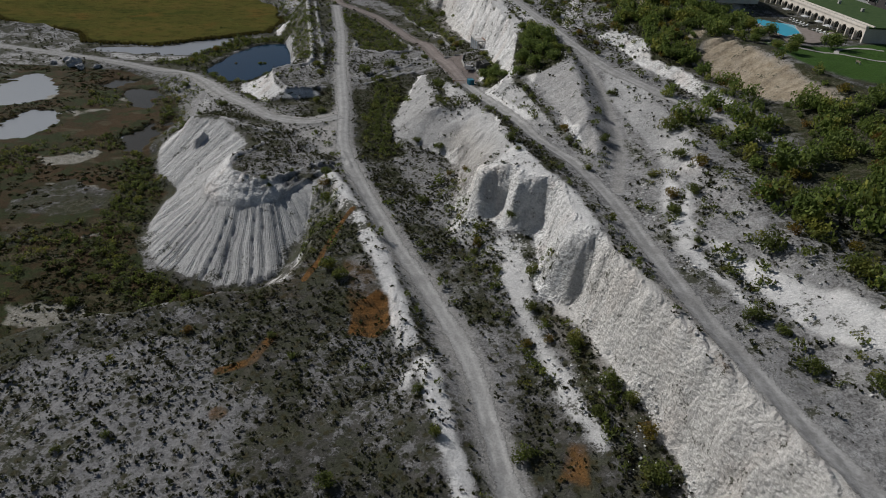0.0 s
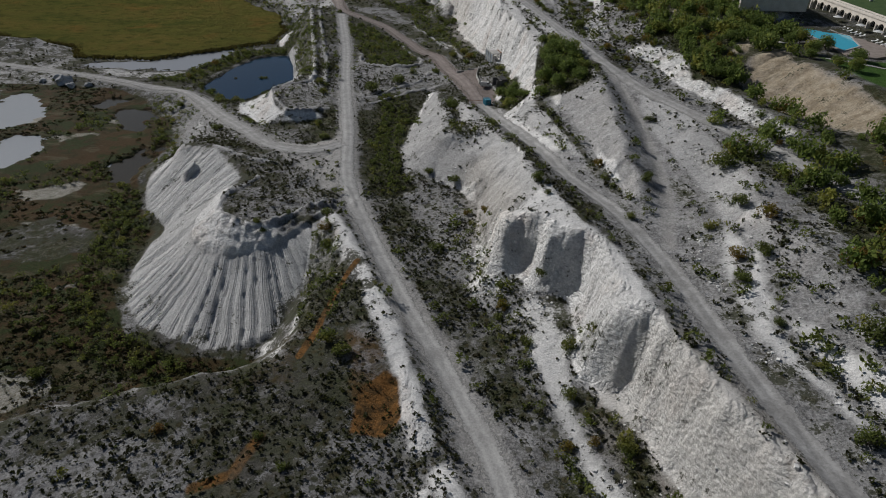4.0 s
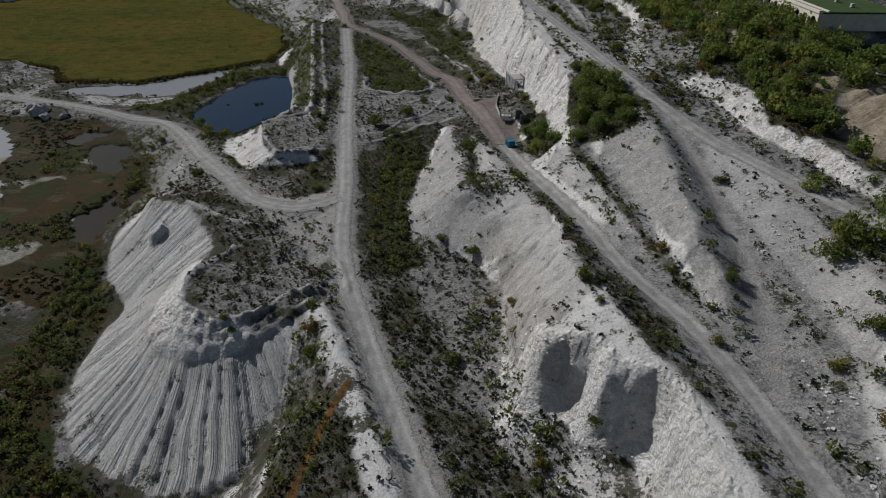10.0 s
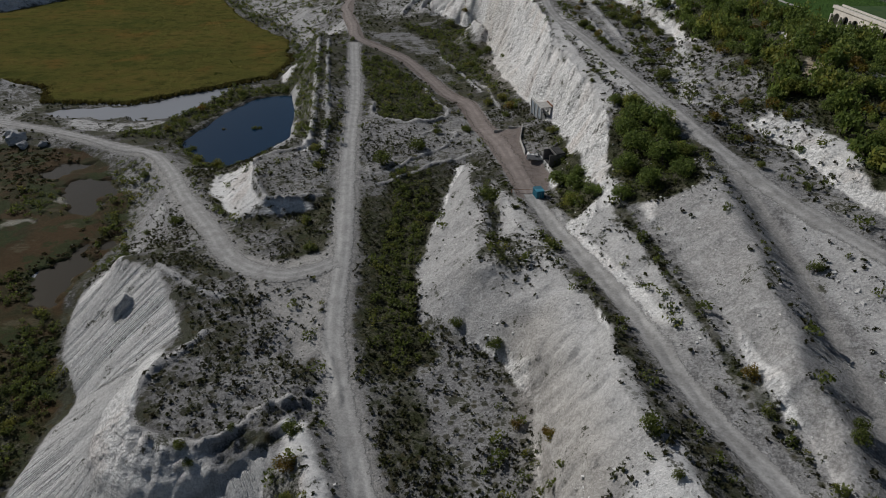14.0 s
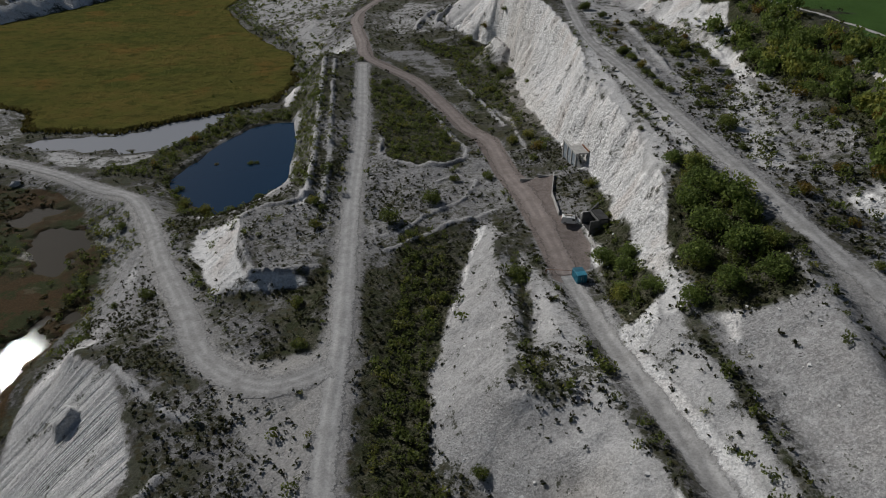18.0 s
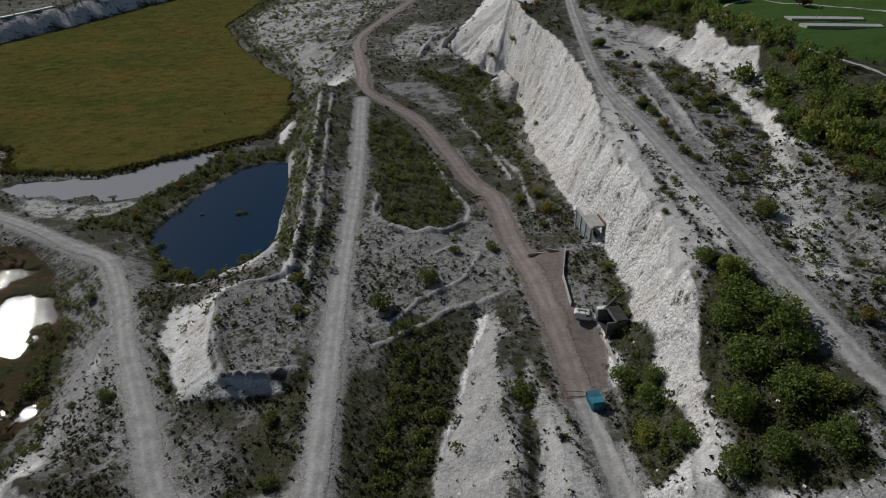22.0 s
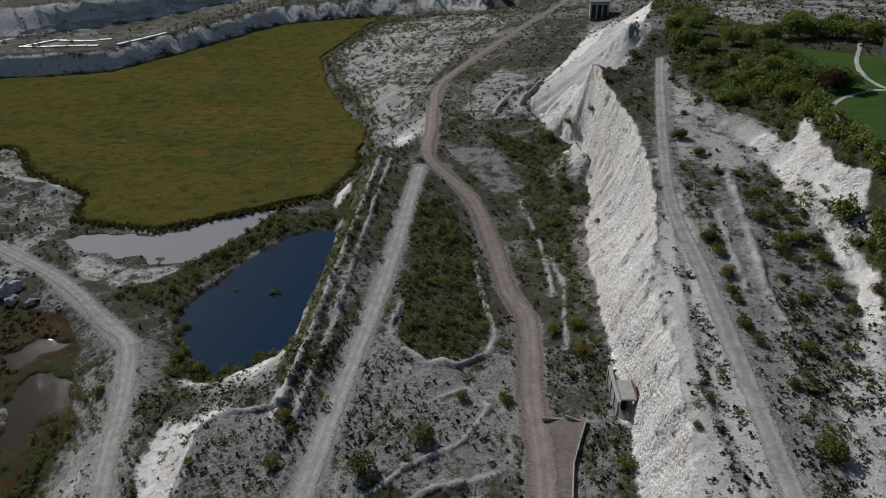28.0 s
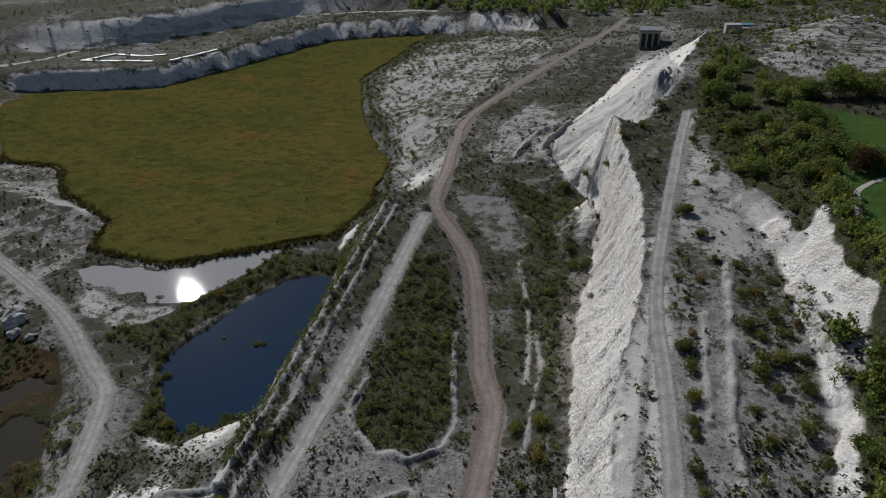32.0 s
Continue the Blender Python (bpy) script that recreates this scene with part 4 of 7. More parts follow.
    for pond in (POND, SILVER):
        near = inside(x, y, pond) + 2.2 * (fbm(x, y, 6, 3, 41) - 0.5)
        h = h * (1 - step(near, -1.5, 0.8)) + step(near, -1.5, 0.8) * np.minimum(h, -0.5)
    for cx, cy, r in SPITS:
        h = np.maximum(h, 0.45 - 0.9 * (np.hypot(x - cx, (y - cy) * 1.4) + 3.5 * (fbm(x, y, 4, 3, 48) - 0.5)) / r)
    wet = step(inside(x, y, MARSH), -2, 6)
    h = h * (1 - wet) + wet * (0.45 + 1.0 * (fbm(x, y, 26, 4, 51) - 0.46) + 0.35 * (fbm(x, y, 4, 3, 57) - 0.5) + np.maximum(h - 1.6, 0))
    for pool in POOLS:
        near = inside(x, y, pool) + 8.0 * (fbm(x, y, 8, 3, 61) - 0.5) + 5.0 * (fbm(x, y, 2.6, 2, 62) - 0.5)
        h = h - step(near, -2.0, 1.0) * 1.3
    return h, slope, road


SHRUBBY = []
# outline, how thick the growth is
SHRUBBY += [([(-26, 255), (-15, 254), (-12, 236), (-14, 205), (-13, 188), (-8, 176), (-16, 168), (-22, 182), (-24, 215)], 1.0)]
SHRUBBY += [([(-54, 366), (-46, 376), (-30, 350), (-21, 328), (-13, 304), (-17, 292), (-27, 291), (-36, 298), (-39, 310), (-46, 340)], 1.0)]
SHRUBBY += [([(30, 231), (34, 246), (38, 240), (41, 226), (43, 212), (40, 200), (28, 202), (27.5, 216)], 1.0)]
SHRUBBY += [([(17, 228), (22.5, 228), (23, 220), (22, 210), (17, 205)], 1.0)]
SHRUBBY += [([(78, 50), (80, 110), (84, 150), (86, 168), (84, 205), (70, 255), (62, 312), (72, 330), (82, 290), (98, 232), (90, 180), (104, 140), (120, 60), (90, 40)], 1.0)]
SHRUBBY += [([(100, 215), (82, 214), (70, 260), (80, 262), (98, 236)], 1.0)]
SHRUBBY += [([(28, 445), (64, 440), (66, 380), (57, 365), (50, 385), (40, 402), (30, 432)], 1.0)]
SHRUBBY += [([(25, 461), (30, 531), (45, 506), (65, 467), (69, 417), (54, 392), (45, 389), (38, 405), (39, 425), (28, 436)], 1.0)]
SHRUBBY += [([(54, 412), (65, 405), (62, 374), (64, 348), (68, 336), (66, 311), (70, 296), (79, 310), (69, 352), (66.5, 374), (64, 402), (58, 420)], 1.0)]
SHRUBBY += [([(43, 359), (50, 358), (54, 343), (53, 321), (47, 316), (43, 330)], 0.35)]
SHRUBBY += [([(-46, 438), (-24, 429), (-16, 438), (-6, 410), (-15, 408), (-28, 413)], 0.9)]
SHRUBBY += [([(70, 186), (76, 192), (82, 200), (88, 206), (84, 214), (74, 224), (68, 205)], 1.0)]
SHRUBBY += [([(-98, 440), (-86, 436), (-68, 360), (-56, 300), (-52, 274), (-58, 274), (-67, 300), (-77, 340), (-87, 385)], 0.62)]
SHRUBBY += [([(7, 168), (6, 150), (6.5, 132), (14, 124), (16, 112), (13, 102), (8, 112), (3, 128), (0, 145), (1, 165)], 0.42)]
SHRUBBY += [([(-130, 326), (-124, 338), (-117, 360), (-112, 378), (-98, 384), (-86, 388), (-82, 374), (-96, 371), (-105, 364), (-110, 350), (-114, 334), (-118, 318), (-126, 312), (-138, 310), (-140, 318)], 1.0)]
SHRUBBY += [([(40, 262), (46, 230), (56, 224), (64, 212), (67, 196), (72, 192), (78, 206), (72, 240), (66, 290), (58, 292), (48, 282)], 0.2)]
SHRUBBY += [([(66, 190), (70, 180), (76, 184), (84, 206), (80, 226), (70, 262), (66, 300), (62, 300), (66, 250), (68, 214)], 0.9)]
SHRUBBY += [([(18.2, 228), (22.5, 229), (22.4, 246), (21.5, 262), (19, 262), (18.6, 250)], 0.75)]
SHRUBBY += [([(46, 60), (58, 55), (62, 100), (58, 140), (52, 135), (50, 100)], 0.22)]
SHRUBBY += [([(46, 200), (58, 190), (66, 205), (66, 250), (58, 285), (46, 285), (42, 250)], 0.3)]
SHRUBBY += [([(47, 290), (56, 284), (57, 330), (50, 352), (46, 330)], 0.25)]
SHRUBBY += [([(33, 292), (37, 292), (36, 330), (31, 345), (31, 320)], 0.35)]
SHRUBBY += [([(-97, 214), (-108, 238), (-120, 262), (-112, 268), (-100, 252), (-92, 226)], 0.5)]
SHRUBBY += [([(-84, 176), (-99, 205), (-110, 208), (-98, 172), (-95, 150), (-82, 126), (-58, 115), (-40, 119), (-54, 124), (-72, 133), (-83, 148), (-84, 160)], 0.9)]
SHRUBBY += [([(-32, 150), (-25, 152), (-23, 140), (-20, 125), (-23, 112), (-30, 118), (-31, 135)], 0.6)]
SHRUBBY += [([(66, 60), (76, 50), (80, 110), (84, 150), (78, 172), (72, 178), (68, 150), (64, 120), (62, 95)], 0.5)]
SHRUBBY += [([(-5, 330), (-14, 360), (-22, 395), (-24, 428), (-8, 424), (-2, 395), (3, 350)], 0.62)]
SHRUBBY += [([(-120, 262), (-104, 250), (-96, 262), (-112, 288), (-128, 290)], 0.45)]
SHRUBBY += [([(-130, 380), (-116, 384), (-101, 378), (-86, 374), (-104, 368), (-116, 350), (-116, 318), (-106, 303), (-124, 316), (-128, 340), (-120, 358)], 0.85)]
SHRUBBY += [([(-134, 316), (-124, 320), (-117, 334), (-116, 352), (-108, 366), (-96, 371), (-84, 373), (-88, 378), (-100, 380), (-112, 376), (-120, 362), (-128, 342)], 1.0)]
SHRUBBY += [([(-118, 312), (-106, 298), (-96, 284), (-84, 284), (-70, 298), (-71, 305), (-82, 292), (-90, 288), (-104, 300), (-114, 313)], 1.0)]
SHRUBBY += [([(-108, 300), (-96, 291), (-80, 297), (-72, 300), (-82, 284), (-98, 284)], 0.85)]
SHRUBBY += [([(-212, 700), (-200, 600), (-158, 525), (-118, 478), (-100, 428), (-93, 440), (-88, 500), (-130, 560), (-170, 620), (-190, 700)], 0.55)]


# stretches of bare gravel: outline, how bare
BARE = []
BARE += [([(-13, 190), (-6, 179), (2, 175), (8, 164), (9, 147), (8, 131), (1, 133), (-4, 150), (-11, 168)], 0.6)]
BARE += [([(-42, 262), (-40, 300), (-30, 288), (-14, 290), (-6, 300), (-2, 282), (2, 262), (-4, 259), (-14, 257), (-28, 247), (-36, 240)], 0.55)]
BARE += [([(30, 235), (36, 300), (32, 345), (28, 400), (45, 395), (60, 345), (66, 300), (60, 240), (46, 228)], 0.5)]
BARE += [([(47, 300), (57, 290), (58, 240), (56, 218), (47, 224), (45, 250)], 0.55)]
BARE += [([(44, 40), (48, 70), (46, 110), (50, 150), (64, 150), (66, 100), (74, 40)], 0.8)]
BARE += [([(-69, 203), (-55, 183), (-57, 168), (-53, 158), (-45, 155), (-31, 164), (-28, 190), (-45, 197)], 0.45)]
BARE += [([(-68, 260), (-64, 265), (-52, 269), (-44, 262), (-42, 238), (-56, 234), (-62, 245)], 0.7)]
BARE += [([(-132, 302), (-100, 272), (-70, 230), (-50, 205), (-42, 215), (-60, 230), (-80, 264), (-100, 285)], 0.4)]
BARE += [([(-100, 285), (-118, 290), (-112, 262), (-96, 240), (-84, 215), (-70, 212), (-90, 250)], 0.35)]
BARE += [([(-110, 40), (-84, 80), (-66, 92), (-42, 100), (-32, 80), (-26, 50), (-30, 10), (-80, 10)], 0.5)]


def cover(x, y, h, slope, road):
    """Masks for the ground: scrub, road dust, red gravel / rust, marsh, lawn / sand, grey rubble, wet."""
    scrub = 0.44 + 0.75 * (fbm(x, y, 30, 3, 71) - 0.5) + 0.5 * (fbm(x, y, 5, 3, 73) - 0.5)
    scrub = scrub * (1 - step(slope, 0.35, 0.75))
    bare = 0.8 * step(inside(x, y, [(22, 165), (30, 128), (31, 100), (40, 66), (50, 30), (72, 30), (64, 100), (60, 150), (68, 180), (60, 215), (48, 205), (46, 250), (47, 300), (30, 350), (22, 330), (24, 300), (28, 258), (33, 250), (47, 224), (42, 200), (34, 200), (26, 198)]) + 4 * (fbm(x, y, 8, 3, 75) - 0.5), -2, 2)
    for poly, k in BARE:
        bare = np.maximum(bare, k * step(inside(x, y, poly) + 4 * (fbm(x, y, 8, 3, 75) - 0.5), -2, 2))
    scrub = scrub * (1 - 0.85 * bare)
    clean = np.zeros(np.shape(x))
    for poly, k in CLEAN:
        clean = np.maximum(clean, k * step(inside(x, y, poly) + 2.6 * (fbm(x, y, 5, 3, 78) - 0.5), -1.0, 1.0))
    for line, half, k in CREST_ROWS:
        clean = np.maximum(clean, k * (1 - step(away(x, y, line) + 2.0 * (fbm(x, y, 4, 3, 79) - 0.5), half * 0.5, half)))
    for line, half, k in STRIPS:
        clean = clean * (1 - 0.8 * (1 - step(away(x, y, line) + 1.6 * (fbm(x, y, 5, 3, 76) - 0.5), half * 0.3, half)))
    scrub = scrub * (1 - clean)
    for line, half, k in STRIPS:
        scrub = np.maximum(scrub, 0.62 * k * (1 - step(away(x, y, line) + 2.4 * (fbm(x, y, 5, 3, 76) - 0.5), half * 0.4, half * 1.2)))
    for poly, k in SHRUBBY:
        scrub = np.maximum(scrub, k * step(inside(x, y, poly) + 4 * (fbm(x, y, 6, 2, 77) - 0.5), -2.5, 1.5))
    east = step(x, 30, 40) * step(58 - x, 0, 6) * step(230 - y, 0, 20)
    scrub = scrub * (1 - 0.25 * east)
    scrub = scrub * step(road, 2.4, 4.5)
    for line, up, half in BUNDS:
        scrub = scrub * (0.25 + 0.75 * step(away(x, y, line), half * 0.5, half * 1.5))
    broad = np.minimum(away(x, y, ROAD_LEFT), away(x, y, ROAD_MAIN))
    dust = np.maximum((1 - step(road, 0.8, 2.6)) * 0.6, (1 - step(broad, 1.5, 5.5)) * 0.75)
    dust = np.maximum(dust, 0.62 * (1 - step(away(x, y, ROAD_MAIN[2:]) + 3 * (fbm(x, y, 6, 3, 18) - 0.5), 2.0, 6.5)))
    dust = np.maximum(dust, 0.5 * (1 - step(away(x, y, ROAD_LEFT[3:]) + 3 * (fbm(x, y, 7, 3, 16) - 0.5), 3.0, 8.0)))
    dust = np.maximum(dust, 0.85 * step(inside(x, y, [(-60, 212), (-48, 194), (-40, 186), (-32, 172), (-24, 176), (-26, 192), (-30, 222), (-36, 210), (-46, 208)]) + 3 * (fbm(x, y, 5, 3, 17) - 0.5), -2, 3))
    yard = inside(x, y, [(-4, 312), (0, 281), (4, 277), (12, 276), (11, 265), (12, 253), (15.5, 248), (17, 240), (15.5, 229), (9, 224), (7, 240), (3, 262), (-3, 285), (-9, 311)])
    red = np.maximum(1 - step(away(x, y, ROAD_RED), 2.2, 4.5), step(yard, -1.2, 0.8))
    stained = 0.40 * (1 - step(away(x, y, [(48, 40), (43.5, 55), (40.5, 64), (37.8, 72)]) + 1.6 * (fbm(x, y, 4, 3, 99) - 0.5), 0.2, 2.4))
    dust = dust * (1 - red)
    scrub = scrub * (1 - step(yard, -1.5, 0.5))
    rust = np.maximum.reduce([
        0.85 * step(inside(x, y, [(-14, 99), (-10, 103), (-7.5, 101), (-6.5, 93), (-9, 89), (-14.5, 90)]), -1.5, 1.5),
        0.45 * step(inside(x, y, [(-20, 116), (-12, 112), (-6, 100), (-8, 92), (-15, 92)]), -2, 2),
        0.75 * (1 - step(away(x, y, [(-18.8, 135), (-20.8, 129.6), (-22.4, 123), (-23.4, 115), (-25.5, 107)]), 0.2, 1.5)),
        0.6 * (1 - step(away(x, y, [(-28, 89), (-30, 82), (-35, 80)]), 0.3, 2.4)),
        0.5 * (1 - step(np.hypot(x + 32, y - 70), 1.0, 3.0)),
        0.55 * step(inside(x, y, [(19, 58), (22, 66), (25, 64), (24, 56)]), -2, 1.5),
    ])
    hummock = step(inside(x, y, [(-130, 178), (-115, 184), (-92, 178), (-86, 165), (-104, 160), (-122, 161)]) + 9 * (fbm(x, y, 8, 3, 82) - 0.5), -2, 3)
    marsh = step(inside(x, y, MARSH), -2, 3) * (2.3 * (fbm(x, y, 34, 4, 81) - 0.16)) * (1 - 0.8 * hummock) * (1 - 0.9 * step(slope, 0.3, 0.6))
    rust = np.maximum(rust, stained)
    marsh = np.maximum(marsh, step(inside(x, y, [(-44, 118), (-24, 118), (-22, 100), (-38, 96)]), -4, 3) * 0.45)
    lawn = np.maximum.reduce([
        step(inside(x, y, [(67, 374), (70, 352), (78, 318), (150, 300), (150, 420), (90, 430), (64, 440)]), -1, 0.5),
        step(inside(x, y, [(98, 192), (112, 188), (140, 196), (140, 150), (110, 150), (98, 165)]), -1, 0.5),
        step(inside(x, y, [(86, 268), (88, 230), (104, 240), (130, 280), (110, 320), (88, 310)]), -1, 0.5),
        step(inside(x, y, [(140, 290), (141, 196), (180, 190), (180, 300)]), -1, 0.5),
    ])
    tan = step(inside(x, y, SAND) + 4 * (fbm(x, y, 7, 3, 97) - 0.5), -1.5, 2.0)
    for poly in ([(79, 203), (85, 213), (89, 216), (87, 207), (82, 200)], [(70, 236), (75, 244), (79, 240), (74, 232)]):
        tan = np.maximum(tan, step(inside(x, y, poly), -1.0, 0.8))
    scrub = scrub * (1 - tan)
    tan = np.maximum(tan, 0.26 * (1 - step(away(x, y, [(45, 36), (41, 50), (37, 66), (32, 80), (28, 92)]), 4, 8)))
    tan = np.maximum(tan, 0.22 * step(inside(x, y, [(3, 180), (12, 180), (16, 140), (10, 128), (5, 145)]), -2, 3))
    tan = np.maximum(tan, 0.25 * (1 - step(away(x, y, [(8, 320), (5, 350), (6, 380), (2, 410)]), 3, 9)))
    grey = np.clip(1.6 * (fbm(x, y, 12, 4, 91) - 0.52), 0, 0.8) * (1 - 0.9 * step(slope, 0.3, 0.7))
    grey = np.maximum(grey, step(inside(x, y, [(-56, 416), (-26, 379), (-17, 389), (-36, 424)]), -1, 1) * 0.9)
    grey = np.maximum(grey, 0.55 * step(inside(x, y, [(-90, 60), (-50, 97), (-28, 102), (-6, 92), (6, 30), (-60, 0)]), -4, 4) * fbm(x, y, 18, 3, 95) * 1.7)
    wet = step(0.12 - h, 0.0, 0.3)
    wet = np.maximum(wet, 0.8 * (1 - step(away(x, y, [(-29, 86), (-31, 74), (-33, 64), (-34, 54), (-37, 40)]), 0.3, 1.0)))
    soil = (1 - step(slope, 0.22, 0.55)) * (0.66 + 1.7 * (fbm(x, y, 26, 4, 101) - 0.5) + 0.5 * (fbm(x, y, 7, 3, 103) - 0.5))
    pale = np.maximum(step(inside(x, y, [(30, 205), (58, 205), (60, 170), (56, 120), (62, 60), (70, 0), (44, 20), (40, 80), (34, 130), (32, 160)]), -4, 4) * 0.62, step(inside(x, y, [(22, 300), (36, 300), (46, 390), (24, 440)]), -3, 3) * 0.4)
    pale = np.maximum(pale, 0.35 * step(inside(x, y, [(-128, 302), (-100, 290), (-84, 268), (-60, 232), (-52, 214), (-72, 208), (-98, 226), (-114, 254), (-136, 284)]), -3, 3) * step(fbm(x, y, 9, 3, 106), 0.35, 0.6))
    pale = np.maximum(pale, 0.8 * bare)
    pad = step(inside(x, y, [(-56, 416), (-26, 379), (-18, 391), (-37, 420)]), -1, 1)
    scrub = scrub * (1 - pad)
    soil = soil - 0.10 * step(y, 380, 460) * step(x, -100, -80)
    soil = soil * (1 - 0.5 * pad) * (1 - pale) * (1 - clean) * (1 - tan) * (1 - 0.8 * dust) * (1 - red)
    soil = np.maximum(soil, 0.30 * step(inside(x, y, [(-68, 201), (-55, 183), (-57, 168), (-53, 158), (-45, 155.5), (-31, 164), (-28, 180), (-36, 192), (-52, 197)]), -1, 2) * (1 - dust))
    for line, up, half in BUNDS:
        soil = soil * (0.15 + 0.85 * step(away(x, y, line), half * 0.5, half * 1.5))
    soil = soil * (0.35 + 0.65 * step(away(x, y, [(-27, 154), (-16, 131), (-10, 115), (-5, 97), (-3, 89)]), 1.0, 2.2)) * (0.35 + 0.65 * step(away(x, y, [(-1, 80), (3, 68), (6, 55), (10, 38)]), 1.0, 2.2))
    phase, tip, rad = runnels(x, y)
    rock = step(slope, 0.38, 0.80) * (1 - tip) * (1 - 0.6 * tan)
    edge = 1 - step(away(x, y, [(-120, 40), (-88, 78), (-76, 87), (-66, 93), (-50, 98), (-40, 102), (-30, 104), (-27, 112), (-26, 130)]), 8, 14)
    rock = rock * (1 - 0.85 * edge)
    soil = np.maximum(soil, 0.62 * edge)
    grey = grey * (1 - clean)
    for poly, k in CLEAN:
        if k < 0.65:
            rock = rock * (1 - 0.9 * step(inside(x, y, poly) + 2.0 * (fbm(x, y, 6, 3, 98) - 0.5), -1.0, 1.0))
    leafy = np.zeros(np.shape(x))
    for poly, k in SHRUBBY:
        if k > 0.8:
            leafy = np.maximum(leafy, step(inside(x, y, poly) + 4 * (fbm(x, y, 5, 3, 77) - 0.5), -1.5, 1.5))
    rock = rock * (1 - leafy)
    rock = rock * (1 - 0.72 * step(inside(x, y, [(-100, 440), (-84, 440), (-48, 268), (-60, 268), (-72, 296), (-84, 340), (-92, 375)]), -2, 2))
    rock = rock * (1 - 0.6 * step(inside(x, y, [(28, 372), (52, 330), (60, 300), (68, 306), (68, 345), (56, 366), (45, 402), (28, 445)]), -2, 3) * step(fbm(x, y, 8, 3, 107), 0.34, 0.58))
    sandy = step(inside(x, y, [(-212, 720), (-204, 600), (-158, 525), (-118, 478), (-102, 430), (-92, 440), (-86, 520), (-110, 640), (-130, 700)]), -3, 3)
    soil, scrub = soil * (1 - 0.12 * sandy), scrub * (1 - 0.75 * sandy * step(-inside(x, y, REEDS), 4, 14))
    bund = np.zeros(np.shape(x))
    for line, up, half in BUNDS:
        bund = np.maximum(bund, 0.9 * (1 - step(away(x, y, line) + 1.2 * (fbm(x, y, 3.5, 3, 44) - 0.5), half * 0.3, half)))
    mud = np.clip(1.5 * (fbm(x, y, 22, 4, 84) - 0.56), 0, 0.5)
    for poly in MUD:
        mud = np.maximum(mud, 0.62 * step(inside(x, y, poly) + 12 * (fbm(x, y, 9, 4, 85) - 0.5), -2.5, 2.5))
    scrub = scrub * (1 - tip)
    return [np.clip(v, 0, 1) for v in (scrub, dust, red, rust, marsh, lawn, tan, grey, wet, soil, rock, pale, mud, bund, clean)]


def spaced(lo, hi, parts, grow=1.12, top=14.0):
    """Grid lines, as close as the parts (start, gap) say and wider away from them."""
    mid = np.concatenate([np.arange(a, b[0] - 0.1, g) for (a, g), b in zip(parts, parts[1:])])
    left, d = [], parts[0][1]
    while mid[0] - sum(left) > lo:
        d = min(d * grow, top)
        left.append(d)
    right, d = [], parts[-2][1]
    while mid[-1] + sum(right) < hi:
        d = min(d * grow, top)
        right.append(d)
    return np.array(list(mid[0] - np.cumsum(left))[::-1] + list(mid) + list(mid[-1] + np.cumsum(right)))


def grid_mesh(name, x, y, z):
    nx, ny = z.shape
    me = bpy.data.meshes.new(name)
    i = np.arange(nx * ny).reshape(nx, ny)
    f = np.stack([i[:-1, :-1], i[1:, :-1], i[1:, 1:], i[:-1, 1:]], -1).reshape(-1, 4)
    me.vertices.add(nx * ny)
    me.vertices.foreach_set("co", np.stack([x, y, z], -1).reshape(-1).astype(np.float32))
    me.loops.add(f.size)
    me.loops.foreach_set("vertex_index", f.reshape(-1).astype(np.int32))
    me.polygons.add(len(f))
    me.polygons.foreach_set("loop_start", np.arange(0, f.size, 4, dtype=np.int32))
    me.polygons.foreach_set("use_smooth", np.ones(len(f), bool))
    me.update(calc_edges=True)
    return me


def paint(me, name, r, g, b):
    a = me.attributes.new(name, "FLOAT_COLOR", "POINT")
    a.data.foreach_set("color", np.stack([r, g, b, np.ones_like(r)], -1).reshape(-1).astype(np.float32))


def build_ground():
    gx = spaced(-1500, 1300, [(-150, 1.0), (-96, 0.52), (-30, 0.55), (64, 0)], 1.045, 60)
    gy = spaced(-600, 2300, [(50, 0.6), (120, 0.5), (212, 0.65), (300, 0.9), (440, 0)], 1.04, 60)
    x, y = np.meshgrid(gx, gy, indexing="ij")
    h, slope, road = height(x, y)
    me = grid_mesh("ground", x, y, h)
    c = cover(x, y, h, slope, road)
    paint(me, "cover", *c[:3])
    paint(me, "cover_two", *c[3:6])
    paint(me, "cover_three", *c[6:9])
    paint(me, "cover_four", c[9], c[10], c[12])
    phase, tip, rad = runnels(x, y)
    sand = step(inside(x, y, SAND), -1, 2)
    paint(me, "rill", np.where(sand > 0.01, (0.92 * y - 0.39 * x) * 1.1, phase), np.maximum(tip, 0.3 * sand), rad)
    paint(me, "cover_five", c[11], c[13], c[14])
    me.materials.append(M_GROUND)
    return tagged(new("ground", me), "white chalk quarry ground with ridges, tips and thin scrub", "ground", kind="structure")


ground = build_ground()


